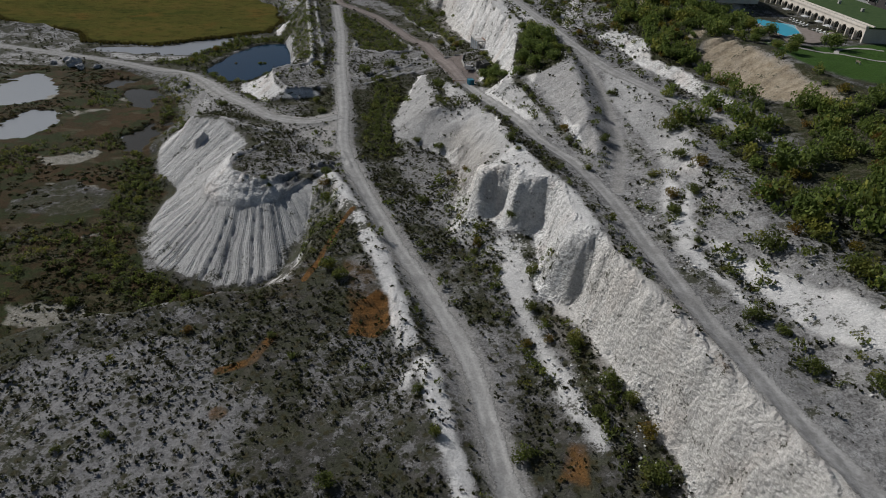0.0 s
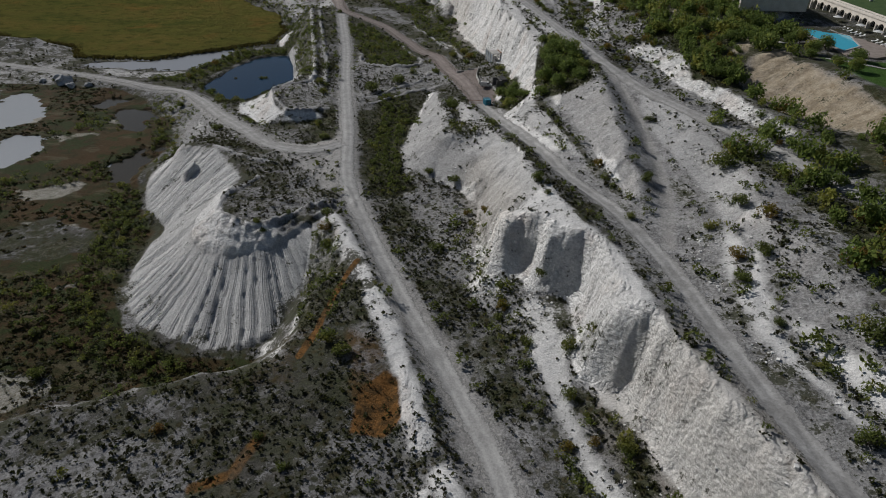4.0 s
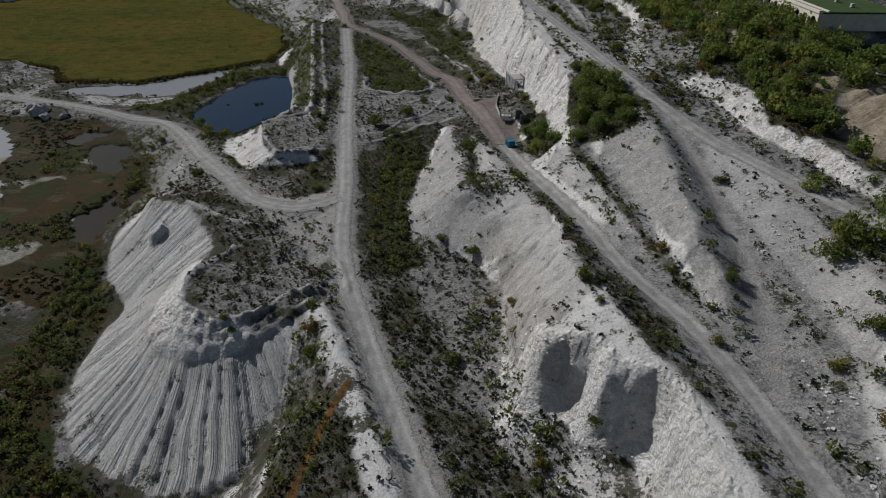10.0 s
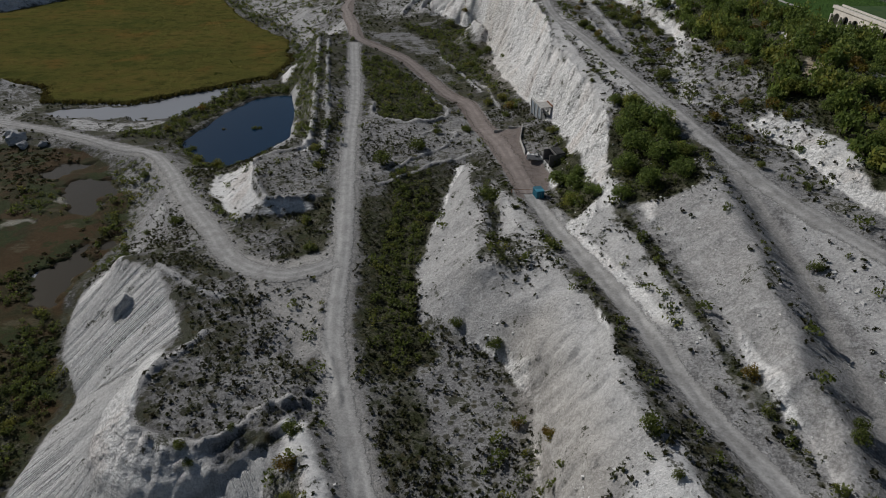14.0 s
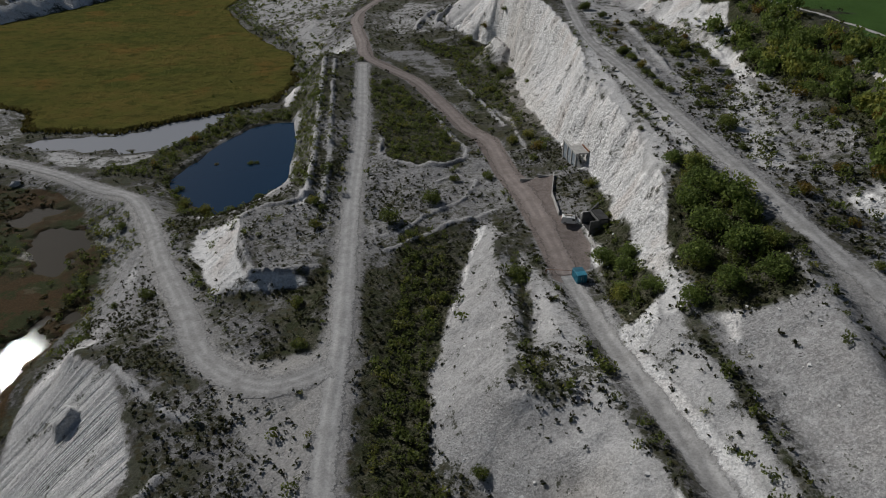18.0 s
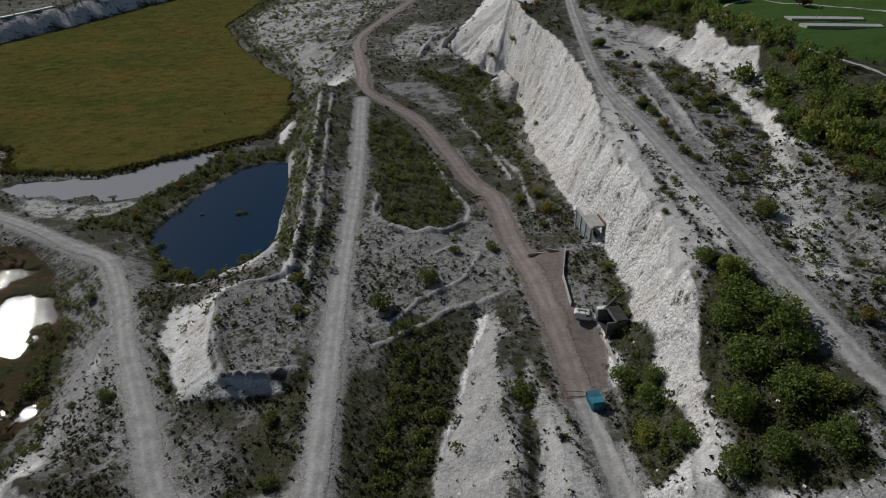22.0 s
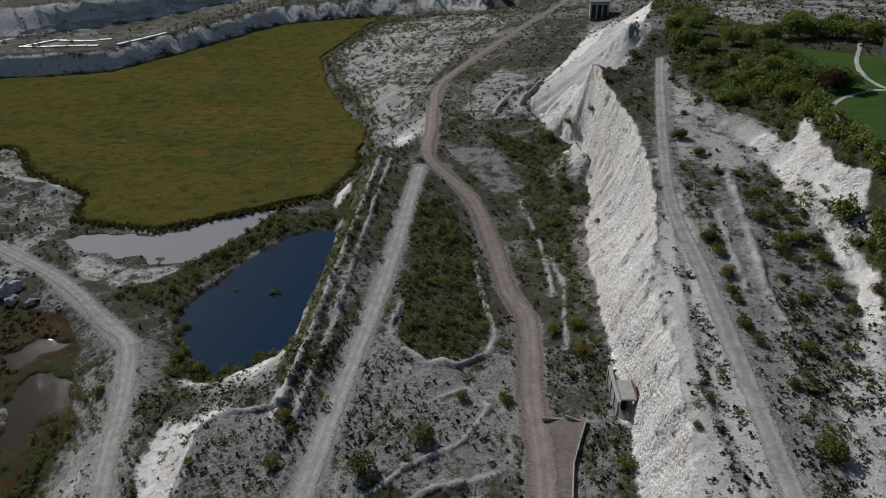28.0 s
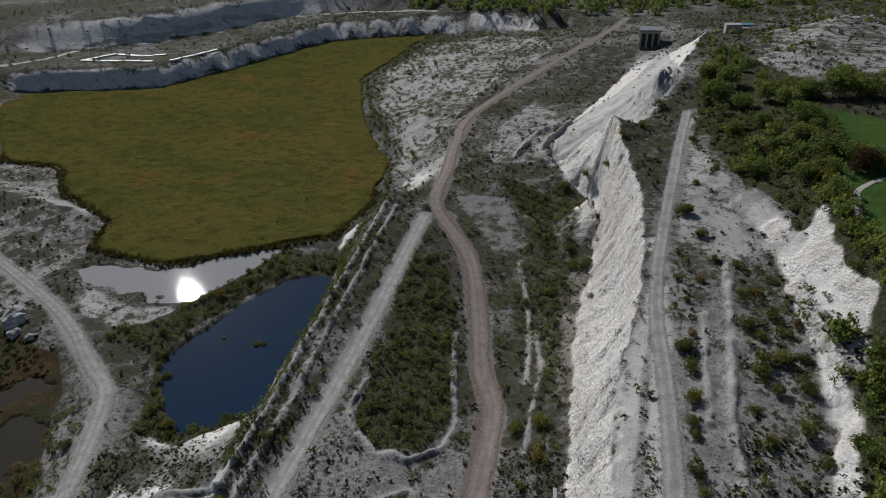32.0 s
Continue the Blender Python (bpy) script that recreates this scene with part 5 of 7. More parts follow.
def sample(line, gap):
    """Points along a smoothed line with their direction."""
    p = np.array([q[:2] for q in line], float)
    t = np.arange(len(p))
    run = np.concatenate([[0], np.cumsum(np.hypot(*np.diff(p, axis=0).T))])
    s = np.arange(0, run[-1], gap)
    u = np.interp(s, run, t)
    i = np.clip(u.astype(int), 0, len(p) - 2)
    f = (u - i)[:, None]
    p0, p1, p2, p3 = p[np.maximum(i - 1, 0)], p[i], p[i + 1], p[np.minimum(i + 2, len(p) - 1)]
    xy = 0.5 * (2 * p1 + (p2 - p0) * f + (2 * p0 - 5 * p1 + 4 * p2 - p3) * f ** 2 + (3 * p1 - p0 - 3 * p2 + p3) * f ** 3)
    d = np.gradient(xy, axis=0)
    return xy, d / np.maximum(np.hypot(d[:, 0], d[:, 1])[:, None], 1e-6), s


def build_road(name, line, width, material, label, lift=0.10, kind="structure", category="road"):
    xy, d, s = sample(line, 0.8)
    cols = np.linspace(-1, 1, 19)
    wide = np.interp(s, (s[0], s[-1]), width if isinstance(width, tuple) else (width, width))
    nrm = np.stack([d[:, 1], -d[:, 0]], -1)
    off = np.zeros((len(s), len(cols)))
    for k, c in enumerate(cols):
        rag = 1 + 0.3 * (fbm(s, s * 0 + len(name) + 40 * (c > 0), 14, 3, 3) - 0.5) + 0.75 * abs(c) ** 3 * (fbm(s, s * 0 + 9 * (c > 0), 3.4, 3, 6) - 0.55)
        off[:, k] = c * wide / 2 * rag
    x = xy[:, 0:1] + nrm[:, 0:1] * off
    y = xy[:, 1:2] + nrm[:, 1:2] * off
    z = height(x, y)[0]
    rut = np.exp(-((np.abs(off) - 0.85) / 0.38) ** 2) * (0.6 + 0.4 * fbm(x, y, 9, 3, 8))
    z = z + lift - 0.05 * rut
    me = grid_mesh(name, x, y, z)
    paint(me, "lane", np.abs(cols)[None] * np.ones_like(x), rut, rut)
    me.materials.append(material)
    return tagged(new(name, me), label, category, kind=kind)


build_road("road", ROAD_MAIN, (6.4, 4.6), M_WHITE, "pale gravel haul road worn smooth by wheels")
build_road("track", ROAD_LEFT, (4.4, 7.2), M_TRACK, "stony chalk track leading down to the marsh")
build_road("road", ROAD_RED, 6.4, M_RED, "reddish gravel haul road with pale wheel marks")
build_road("track", ROAD_TRENCH, 4.6, M_TRACK, "narrow chalk track along the top of the ridge")
build_road("track", ROAD_UPPER, 4.4, M_TRACK, "pale track along the top of the quarry face")


def water(name, poly, material, label, z=0.0, grow=7.0):
    cx, cy = sum(p[0] for p in poly) / len(poly), sum(p[1] for p in poly) / len(poly)
    bm = bmesh.new()
    vs = []
    for px, py in poly:
        r = math.hypot(px - cx, py - cy)
        k = (r + grow) / r
        vs.append(bm.verts.new((cx + (px - cx) * k, cy + (py - cy) * k, z)))
    bm.faces.new(vs)
    bmesh.ops.triangulate(bm, faces=bm.faces[:])
    bmesh.ops.recalc_face_normals(bm, faces=bm.faces[:])
    me = bpy.data.meshes.new(name)
    bm.to_mesh(me)
    bm.free()
    if me.polygons[0].normal.z < 0:
        me.flip_normals()
    me.materials.append(material)
    return tagged(new(name, me), label, "pond", kind="structure")


water("water", POND, M_POND, "deep dark blue pond below the quarry road")
water("water", SILVER, M_SILVER, "shallow milky pond along the reed bed, sky reflection put into its pale colour", 0.02)
water("water", [(-78, 104), (-84, 150), (-95, 200), (-100, 240), (-112, 268), (-140, 297), (-250, 308), (-420, 330), (-420, 110), (-200, 60), (-104, 84)], M_MARSHWATER, "shallow pools among brown marsh grass", -0.04, 0.0)

water("water", [(-160, 297), (-130, 293), (-108, 267), (-98, 240), (-97, 204), (-112, 202), (-118, 232), (-142, 256), (-158, 276)], M_BROWNWATER, "dark peaty pools at the edge of the marsh", -0.02, 0.0)

# ---- built things ----
M_PAINT = plain_material("white_paint", (0.72, 0.72, 0.70), (0.80, 0.80, 0.78), 1.2, 0.35, 0.1, spec=0.5)
M_RENDER = plain_material("cream_render", (0.56, 0.51, 0.45), (0.66, 0.61, 0.55), 0.6, 0.85)
M_DARKGLASS = plain_material("dark_glass", (0.02, 0.025, 0.03), (0.03, 0.035, 0.04), 0.5, 0.08, 0.0, spec=0.6)
M_RUBBER = plain_material("rubber", (0.02, 0.02, 0.02), (0.035, 0.035, 0.035), 4.0, 0.8)
M_STEEL = plain_material("galvanised_steel", (0.40, 0.41, 0.42), (0.50, 0.51, 0.52), 3.0, 0.45, 0.2, 0.7)
M_BLUE = plain_material("blue_container_paint", (0.035, 0.19, 0.27), (0.05, 0.24, 0.33), 0.9, 0.5, 0.2)
M_BLUEDARK = plain_material("faded_blue_lid", (0.03, 0.12, 0.17), (0.05, 0.16, 0.22), 0.9, 0.6, 0.2)
M_PANEL = plain_material("grey_panel", (0.16, 0.19, 0.22), (0.24, 0.27, 0.30), 0.7, 0.7)
M_BRICK = plain_material("dark_brick", (0.035, 0.032, 0.032), (0.055, 0.05, 0.048), 1.5, 0.85)
M_ROOFGRASS = plain_material("roof_grass", (0.035, 0.075, 0.018), (0.055, 0.095, 0.025), 0.5, 0.95)
M_DECK = plain_material("terrace_paving", (0.24, 0.20, 0.175), (0.30, 0.26, 0.23), 0.6, 0.85)
M_POOL = water_material("pool_water", (0.03, 0.42, 0.58), 0.004, 0.04)
M_WOOD = plain_material("grey_wood", (0.20, 0.16, 0.12), (0.28, 0.23, 0.18), 1.4, 0.8)
# shade inside openings as a near-black colour; the shelter's dark roof uses it too
M_DARK = plain_material("dark_shade_inside", (0.03, 0.03, 0.03), (0.05, 0.05, 0.05), 0.8, 0.9)
M_TEAL = plain_material("teal_roof", (0.05, 0.20, 0.24), (0.08, 0.25, 0.29), 0.7, 0.6)
M_SHEET = plain_material("pale_sheeting", (0.50, 0.55, 0.50), (0.62, 0.66, 0.61), 0.8, 0.6)
M_RIM = plain_material("wheel_rim", (0.30, 0.30, 0.31), (0.4, 0.4, 0.41), 3.0, 0.4, 0.1, 0.6)
M_LAMP = plain_material("red_lamp_glass", (0.30, 0.02, 0.02), (0.4, 0.03, 0.03), 3.0, 0.2)
M_CLEAR = plain_material("headlamp_glass", (0.6, 0.62, 0.64), (0.7, 0.72, 0.74), 3.0, 0.15)


def part(name, bm, material, parent=None, label=""):
    me = bpy.data.meshes.new(name)
    bmesh.ops.recalc_face_normals(bm, faces=bm.faces[:])
    bm.to_mesh(me)
    bm.free()
    me.materials.append(material)
    ob = new(name, me)
    if parent is not None:
        ob.parent = parent
    if label:
        ob["label"] = label
    return ob


def block(size, at, bevel=0.03, turn=0.0, bm=None):
    """A bevelled block: size and centre of its base, turned about z."""
    own = bmesh.new()
    bmesh.ops.create_cube(own, size=1.0)
    bmesh.ops.scale(own, vec=size, verts=own.verts)
    if bevel:
        bmesh.ops.bevel(own, geom=own.edges[:], offset=min(bevel, min(size) * 0.3), segments=1, affect="EDGES")
    bmesh.ops.transform(own, matrix=Matrix.Translation((at[0], at[1], at[2] + size[2] / 2)) @ Matrix.Rotation(turn, 4, "Z"), verts=own.verts)
    if bm is None:
        return own
    tmp = bpy.data.meshes.new("tmp")
    own.to_mesh(tmp)
    own.free()
    bm.from_mesh(tmp)
    bpy.data.meshes.remove(tmp)
    return bm


def tube(r, length, at, axis="z", n=12, r2=None):
    bm = bmesh.new()
    bmesh.ops.create_cone(bm, cap_ends=True, segments=n, radius1=r, radius2=r if r2 is None else r2, depth=length)
    m = Matrix.Translation(at)
    if axis == "x":
        m = m @ Matrix.Rotation(math.pi / 2, 4, "Y")
    elif axis == "y":
        m = m @ Matrix.Rotation(math.pi / 2, 4, "X")
    bmesh.ops.transform(bm, matrix=m, verts=bm.verts)
    return bm


def ring(profile, width, bevel=0.04):
    """A side outline (x, z) extruded over width along y, centred."""
    bm = bmesh.new()
    f = bm.faces.new([bm.verts.new((x, -width / 2, z)) for x, z in profile])
    r = bmesh.ops.extrude_face_region(bm, geom=[f])
    bmesh.ops.translate(bm, vec=(0, width, 0), verts=[v for v in r["geom"] if isinstance(v, bmesh.types.BMVert)])
    if bevel:
        bmesh.ops.bevel(bm, geom=bm.edges[:], offset=bevel, segments=2, affect="EDGES")
    return bm


def gz(x, y):
    return float(height(np.array([float(x)]), np.array([float(y)]))[0][0])


def stand(kind, x, y, turn=0.0, z=None):
    ob = new(kind)
    ob.matrix_world = Matrix.Translation((x, y, gz(x, y) if z is None else z)) @ Matrix.Rotation(turn, 4, "Z")
    return ob


# white delivery van in the yard
def build_van(x, y, turn):
    van = stand("van", x, y, turn)
    body = part("body", ring([(-2.2, 0.35), (2.15, 0.35), (2.2, 0.75), (2.05, 0.95), (1.25, 1.12), (0.72, 1.72), (0.3, 1.82), (-2.0, 1.84), (-2.18, 1.6)], 1.74, 0.07), M_PAINT, van, "white van body")
    part("windscreen", ring([(1.22, 1.16), (0.76, 1.68), (0.79, 1.71), (1.27, 1.17)], 1.5, 0), M_DARKGLASS, body, "dark windscreen")
    for s in (-1, 1):
        part("side_window", block((0.72, 0.03, 0.42), (0.55, s * 0.87, 1.18), 0.01), M_DARKGLASS, body)
        part("side_door", block((0.95, 0.025, 1.0), (0.45, s * 0.872, 0.5), 0.01), M_PAINT, body)
        part("mirror", block((0.12, 0.2, 0.2), (0.95, s * 0.97, 1.12), 0.03), M_RUBBER, body)
        part("headlight", block((0.12, 0.34, 0.16), (2.12, s * 0.62, 0.72), 0.03), M_CLEAR, body)
        part("tail_light", block((0.05, 0.12, 0.5), (-2.2, s * 0.76, 0.85), 0.01), M_LAMP, body)
        for wx in (-1.35, 1.4):
            wheel = part("wheel", tube(0.33, 0.22, (wx, s * 0.80, 0.33), "y", 18), M_RUBBER, van)
            part("rim", tube(0.2, 0.24, (wx, s * 0.80, 0.33), "y", 12), M_RIM, wheel)
    for rx in (-1.3, -0.1):
        part("roof_bar", block((0.06, 1.6, 0.06), (rx, 0, 1.87), 0.01), M_RUBBER, van)
    part("ladder", block((1.9, 0.35, 0.05), (-0.7, 0.2, 1.94), 0.01), M_WOOD, van, "dark ladder lying on the roof bars")
    part("bumper", block((0.12, 1.7, 0.22), (2.18, 0, 0.36), 0.04), M_RUBBER, van)
    return tagged(van, "white delivery van parked on the red gravel yard", "van")


build_van(14.0, 249.0, radians(-8))


def build_container(x, y, turn):
    c = stand("container", x, y, turn)
    part("shell", block((1.9, 2.9, 1.8), (0, 0, 0.12), 0.04), M_BLUE, c)
    for k in range(7):
        for s in (-1, 1):
            part("rib", block((0.07, 0.12, 1.6), (s * 0.98, -1.2 + k * 0.4, 0.2), 0.01), M_BLUE, c)
    part("lid", block((1.96, 1.5, 0.08), (0, 0.72, 1.92), 0.02), M_BLUEDARK, c, "faded blue lid")
    part("lid", block((1.96, 1.36, 0.10), (0, -0.74, 1.92), 0.02), M_BLUE, c)
    for s in (-1, 1):
        door = part("door", block((0.9, 0.05, 1.6), (s * 0.46, -1.48, 0.2), 0.01), M_BLUE, c)
        part("lock_bar", tube(0.025, 1.5, (s * 0.2, -1.53, 1.0)), M_STEEL, door)
        part("skid", block((0.14, 2.8, 0.14), (s * 0.75, 0, 0), 0.01), M_STEEL, c)
    return tagged(c, "blue steel waste container at the edge of the yard", "container")


build_container(12.9, 224.3, radians(14))


# concrete loading wall against the slope
def build_retaining(x0, y0, x1, y1):
    dx, dy = x1 - x0, y1 - y0
    n, turn = math.hypot(dx, dy), math.atan2(dy, dx)
    w = stand("retaining_wall", x0, y0, turn, min(gz(x0, y0), gz(x1, y1)) - 0.4)
    for k in range(4):
        part("post", block((0.45, 0.6, 5.2), (k * n / 3, 0, 0), 0.04), M_CONCRETE, w, "pale concrete post")
    for k in range(3):
        panel = part("panel", block((n / 3 - 0.45, 0.18, 4.6), ((k + 0.5) * n / 3, 0, 0.2), 0.02), M_PANEL, w, "weathered blue-grey panel")
        part("rail", block((n / 3 - 0.45, 0.24, 0.16), ((k + 0.5) * n / 3, 0, 2.4), 0.02), M_CONCRETE, panel)
    part("cap_beam", block((n + 0.6, 0.7, 0.4), (n / 2, 0, 5.2), 0.04), M_CONCRETE, w)
    part("wing_wall", ring([(0, 0), (4.2, 0), (0, 4.8)], 0.3, 0.03), M_CONCRETE, w).matrix_local = Matrix.Translation((n + 0.2, 0, 0)) @ Matrix.Rotation(radians(25), 4, "Z")
    part("deck_slab", block((n * 0.55, 3.2, 0.35), (n * 0.66, 2.0, 5.0), 0.04), M_CONCRETE, w)
    part("deck_edge", block((n * 0.5, 0.3, 0.5), (n * 0.66, 3.6, 5.2), 0.03), M_RUSTY, w, "rusty steel edge")
    return tagged(w, "concrete loading wall with grey panels against the chalk slope", "retaining wall")


M_RUSTY = plain_material("rusty_steel", (0.16, 0.07, 0.04), (0.24, 0.11, 0.06), 1.2, 0.8)
build_retaining(15.6, 286.5, 17.9, 277.0)


M_GREY = plain_material("dark_weathered_concrete", (0.10, 0.10, 0.098), (0.16, 0.158, 0.152), 0.9, 0.85)


def build_shelter(x, y, turn):
    s = stand("shelter", x, y, turn, gz(x, y) - 0.3)
    part("back_wall", block((0.3, 4.4, 3.0), (2.0, 0, 0), 0.03), M_GREY, s)
    for k in (-1, 1):
        part("side_wall", block((4.0, 0.3, 3.0), (0, k * 2.1, 0), 0.03), M_GREY, s)
    part("roof_slab", block((2.2, 4.5, 0.3), (1.1, 0, 3.0), 0.04), M_DARK, s)
    part("lintel", block((0.3, 4.2, 0.4), (-0.1, 0, 2.6), 0.03), M_GREY, s)
    part("floor_slab", block((3.8, 4.0, 0.15), (0, 0, 0.25), 0.02), M_DARK, s)
    part("ramp_wall", ring([(0, 0), (5.5, 0), (5.5, 3.2), (0, 1.0)], 0.35, 0.03), M_GREY, s).matrix_local = Matrix.Translation((-1.8, 2.6, 0.1)) @ Matrix.Rotation(radians(28), 4, "Z")
    part("tipped_stone", block((2.6, 1.6, 0.7), (0.5, 4.6, 0.6), 0.3), M_STONE, s)
    return tagged(s, "low open concrete shelter beside the parked van", "shelter")


build_shelter(18.4, 245.2, radians(16))


def build_barrier(points, high, label):
    """A low wall of separate slabs along a line."""
    w = stand("barrier_wall", points[0][0], points[0][1])
    base = w.matrix_world.translation.copy()
    for p, q in zip(points, points[1:]):
        n = max(1, int(math.dist(p, q) / 2.4))
        turn = math.atan2(q[1] - p[1], q[0] - p[0])
        for k in range(n):
            f = (k + 0.5) / n
            x, y = p[0] + f * (q[0] - p[0]), p[1] + f * (q[1] - p[1])
            part("slab", block((math.dist(p, q) / n - 0.05, 0.22, high + 0.3), (x - base.x, y - base.y, gz(x, y) - base.z - 0.3), 0.02, turn), M_CONCRETE, w)
    return tagged(w, label, "wall")


build_barrier([(12.2, 275.5), (10.9, 264.5), (11.7, 253.5)], 1.0, "low pale concrete barrier wall beside the yard")
build_barrier([(17.2, 241.5), (17.8, 230.0)], 1.0, "low pale concrete wall in front of bushes")
build_barrier([(3.5, 275.8), (8, 276.6), (12, 275.6)], 0.5, "broken low chalk stone wall at the yard end")


def build_gate(x0, x1, y):
    g = stand("barrier_gate", x0, y)
    base = g.matrix_world.translation.copy()
    for x in (x0, x1):
        part("post", tube(0.08, 1.2, (x - base.x, 0, gz(x, y) - base.z + 0.5)), M_RUSTY, g)
    zz = (gz(x0, y) + gz(x1, y)) / 2 - base.z + 0.95
    part("bar", tube(0.05, x1 - x0, ((x1 - x0) / 2, 0, zz), "x"), M_RUSTY, g)
    return tagged(g, "thin rusty barrier bar across the gravel track", "gate")


build_gate(6.8, 11.8, 226.6)


# arcaded hotel wings with grass roofs
def build_arcade(x, y, turn, length, z, bays, depth, label):
    b = stand("hotel_wing", x, y, turn, z)
    bay = length / bays
    for k in range(bays):
        cx = (k + 0.5) * bay
        bm = bmesh.new()
        w, hgt, r = bay / 2, 4.4, bay * 0.36
        pts = [(-w, 0), (-r, 0)] + [(-r * math.cos(a), 1.9 + r * math.sin(a)) for a in np.linspace(0, math.pi, 9)] + [(r, 0), (w, 0), (w, hgt), (-w, hgt)]
        f = bm.faces.new([bm.verts.new((cx + px, 0, pz)) for px, pz in pts])
        e = bmesh.ops.extrude_face_region(bm, geom=[f])
        bmesh.ops.translate(bm, vec=(0, 0.5, 0), verts=[v for v in e["geom"] if isinstance(v, bmesh.types.BMVert)])
        bmesh.ops.triangulate(bm, faces=[q for q in bm.faces if len(q.verts) > 4])
        arch = part("arch", bm, M_RENDER, b)
        part("pillar", block((0.5, 0.7, 3.0), (cx - w, -0.15, 0), 0.04), M_RENDER, arch)
        win = part("window", block((bay * 0.62, 0.08, 2.9), (cx, 3.0, 0.1), 0.02), M_DARKGLASS, b, "dark glazed door")
        part("frame", block((0.08, 0.12, 2.9), (cx, 2.98, 0.1), 0.01), M_PAINT, win)
    # coloured near-black for the shade behind the arches
    part("back_wall", block((length, 0.3, 4.2), (length / 2, 3.2, 0), 0.02), M_DARK, b)
    part("body", block((length, depth - 3.5, 4.3), (length / 2, 3.4 + (depth - 3.5) / 2, 0), 0.02), M_RENDER, b)
    part("end_wall", block((0.4, 3.0, 4.3), (0.1, 1.9, 0), 0.02), M_RENDER, b)
    part("end_wall", block((0.4, 3.0, 4.3), (length - 0.1, 1.9, 0), 0.02), M_RENDER, b)
    roof = part("roof", block((length + 0.6, depth - 1.0, 0.35), (length / 2, depth / 2 + 0.6, 4.45), 0.04), M_ROOFGRASS, b, "grass-covered flat roof")
    part("parapet", block((length + 0.8, 0.9, 0.75), (length / 2, 0.1, 4.4), 0.05), M_RENDER, roof, "pale stone parapet")
    part("parapet", block((length + 0.8, 0.5, 0.45), (length / 2, 2.2, 4.75), 0.05), M_RENDER, roof)
    for k in range(4):
        part("roof_vent", block((0.9, 0.9, 1.0), (length * (0.15 + 0.22 * k), depth * 0.55, 4.8), 0.05), M_CONCRETE, roof)
    part("terrace_step", block((length, 3.0, 0.3), (length / 2, -1.5, -0.25), 0.03), M_DECK, b)
    return tagged(b, label, "building")


# turned so that its arches look west
build_arcade(129.6, 262.0, radians(-90), 66.0, 51.2, 15, 26.0, "cream hotel wing with arches and a grass roof by the pool")
build_arcade(90.2, 268.0, radians(-87.5), 34.0, 54.9, 8, 22.0, "cream arcaded hotel wing with a grass roof above the quarry")


def slab_on_ground(name, poly, z, thick, material, label, category, kind=""):
    bm = bmesh.new()
    f = bm.faces.new([bm.verts.new((px, py, z - thick)) for px, py in poly])
    e = bmesh.ops.extrude_face_region(bm, geom=[f])
    bmesh.ops.translate(bm, vec=(0, 0, thick), verts=[v for v in e["geom"] if isinstance(v, bmesh.types.BMVert)])
    return tagged(part(name, bm, material), label, category, kind=kind)


slab_on_ground("pavement", [(103, 232), (106, 194), (112, 191), (127.5, 199), (127.8, 258), (120, 240)], 51.75, 1.0, M_DECK, "brown paved terrace round the swimming pool", "terrace", "structure")
pool = stand("swimming_pool", 111.5, 214.0, 0, 51.77)
POOLSHAPE = [(-4.4, 13), (5.2, 15.5), (5.6, 6), (7.4, 2), (5.2, -4), (3.2, -10.5), (-4.6, -16.5), (-5.4, -8), (-5.0, 4)]
bm = bmesh.new()
bm.faces.new([bm.verts.new((px, py, 0.06)) for px, py in POOLSHAPE])
part("water", bm, M_POOL, pool, "bright turquoise pool water")
for p, q in zip(POOLSHAPE, POOLSHAPE[1:] + POOLSHAPE[:1]):
    part("coping", block((math.dist(p, q) + 0.3, 0.5, 0.16), ((p[0] + q[0]) / 2, (p[1] + q[1]) / 2, 0.0), 0.03, math.atan2(q[1] - p[1], q[0] - p[0])), M_CONCRETE, pool)
tagged(pool, "turquoise outdoor swimming pool with pale stone edge", "swimming pool")


def build_lounger(x, y, turn):
    s = stand("sun_lounger", x, y, turn, 51.76)
    part("frame", block((1.9, 0.65, 0.08), (0, 0, 0.3), 0.02), M_PAINT, s)
    part("mattress", block((1.3, 0.6, 0.1), (0.28, 0, 0.38), 0.04), M_PAINT, s)
    part("backrest", block((0.75, 0.6, 0.1), (0, 0, 0), 0.04), M_PAINT, s).matrix_local = Matrix.Translation((-0.65, 0, 0.55)) @ Matrix.Rotation(radians(38), 4, "Y")
    for a in (-0.8, 0.8):
        for c in (-0.27, 0.27):
            part("leg", block((0.06, 0.06, 0.31), (a, c, 0), 0.01), M_PAINT, s)
    return tagged(s, "white sun lounger on the pool terrace", "sun lounger", "loungers by the pool")


lounger = build_lounger(121.5, 226.0, radians(190))
for k in range(1, 12):
    copy_thing(lounger, Matrix.Translation((121.3 + 0.12 * k, 226.0 - 2.1 * k - (4 if k > 5 else 0), 51.76)) @ Matrix.Rotation(radians(185 + 5 * (k % 3)), 4, "Z"))


def build_parasol(x, y):
    s = stand("parasol", x, y, 0, 51.76)
    part("base_plate", tube(0.4, 0.1, (0, 0, 0.05)), M_CONCRETE, s)
    part("pole", tube(0.03, 2.4, (0, 0, 1.2), n=8), M_STEEL, s)
    part("canopy", tube(1.5, 0.5, (0, 0, 2.35), n=8, r2=0.05), M_PAINT, s, "pale canvas canopy")
    return tagged(s, "open pale parasol on the terrace", "parasol", "parasols on the terrace")


parasol = build_parasol(124.5, 222.0)
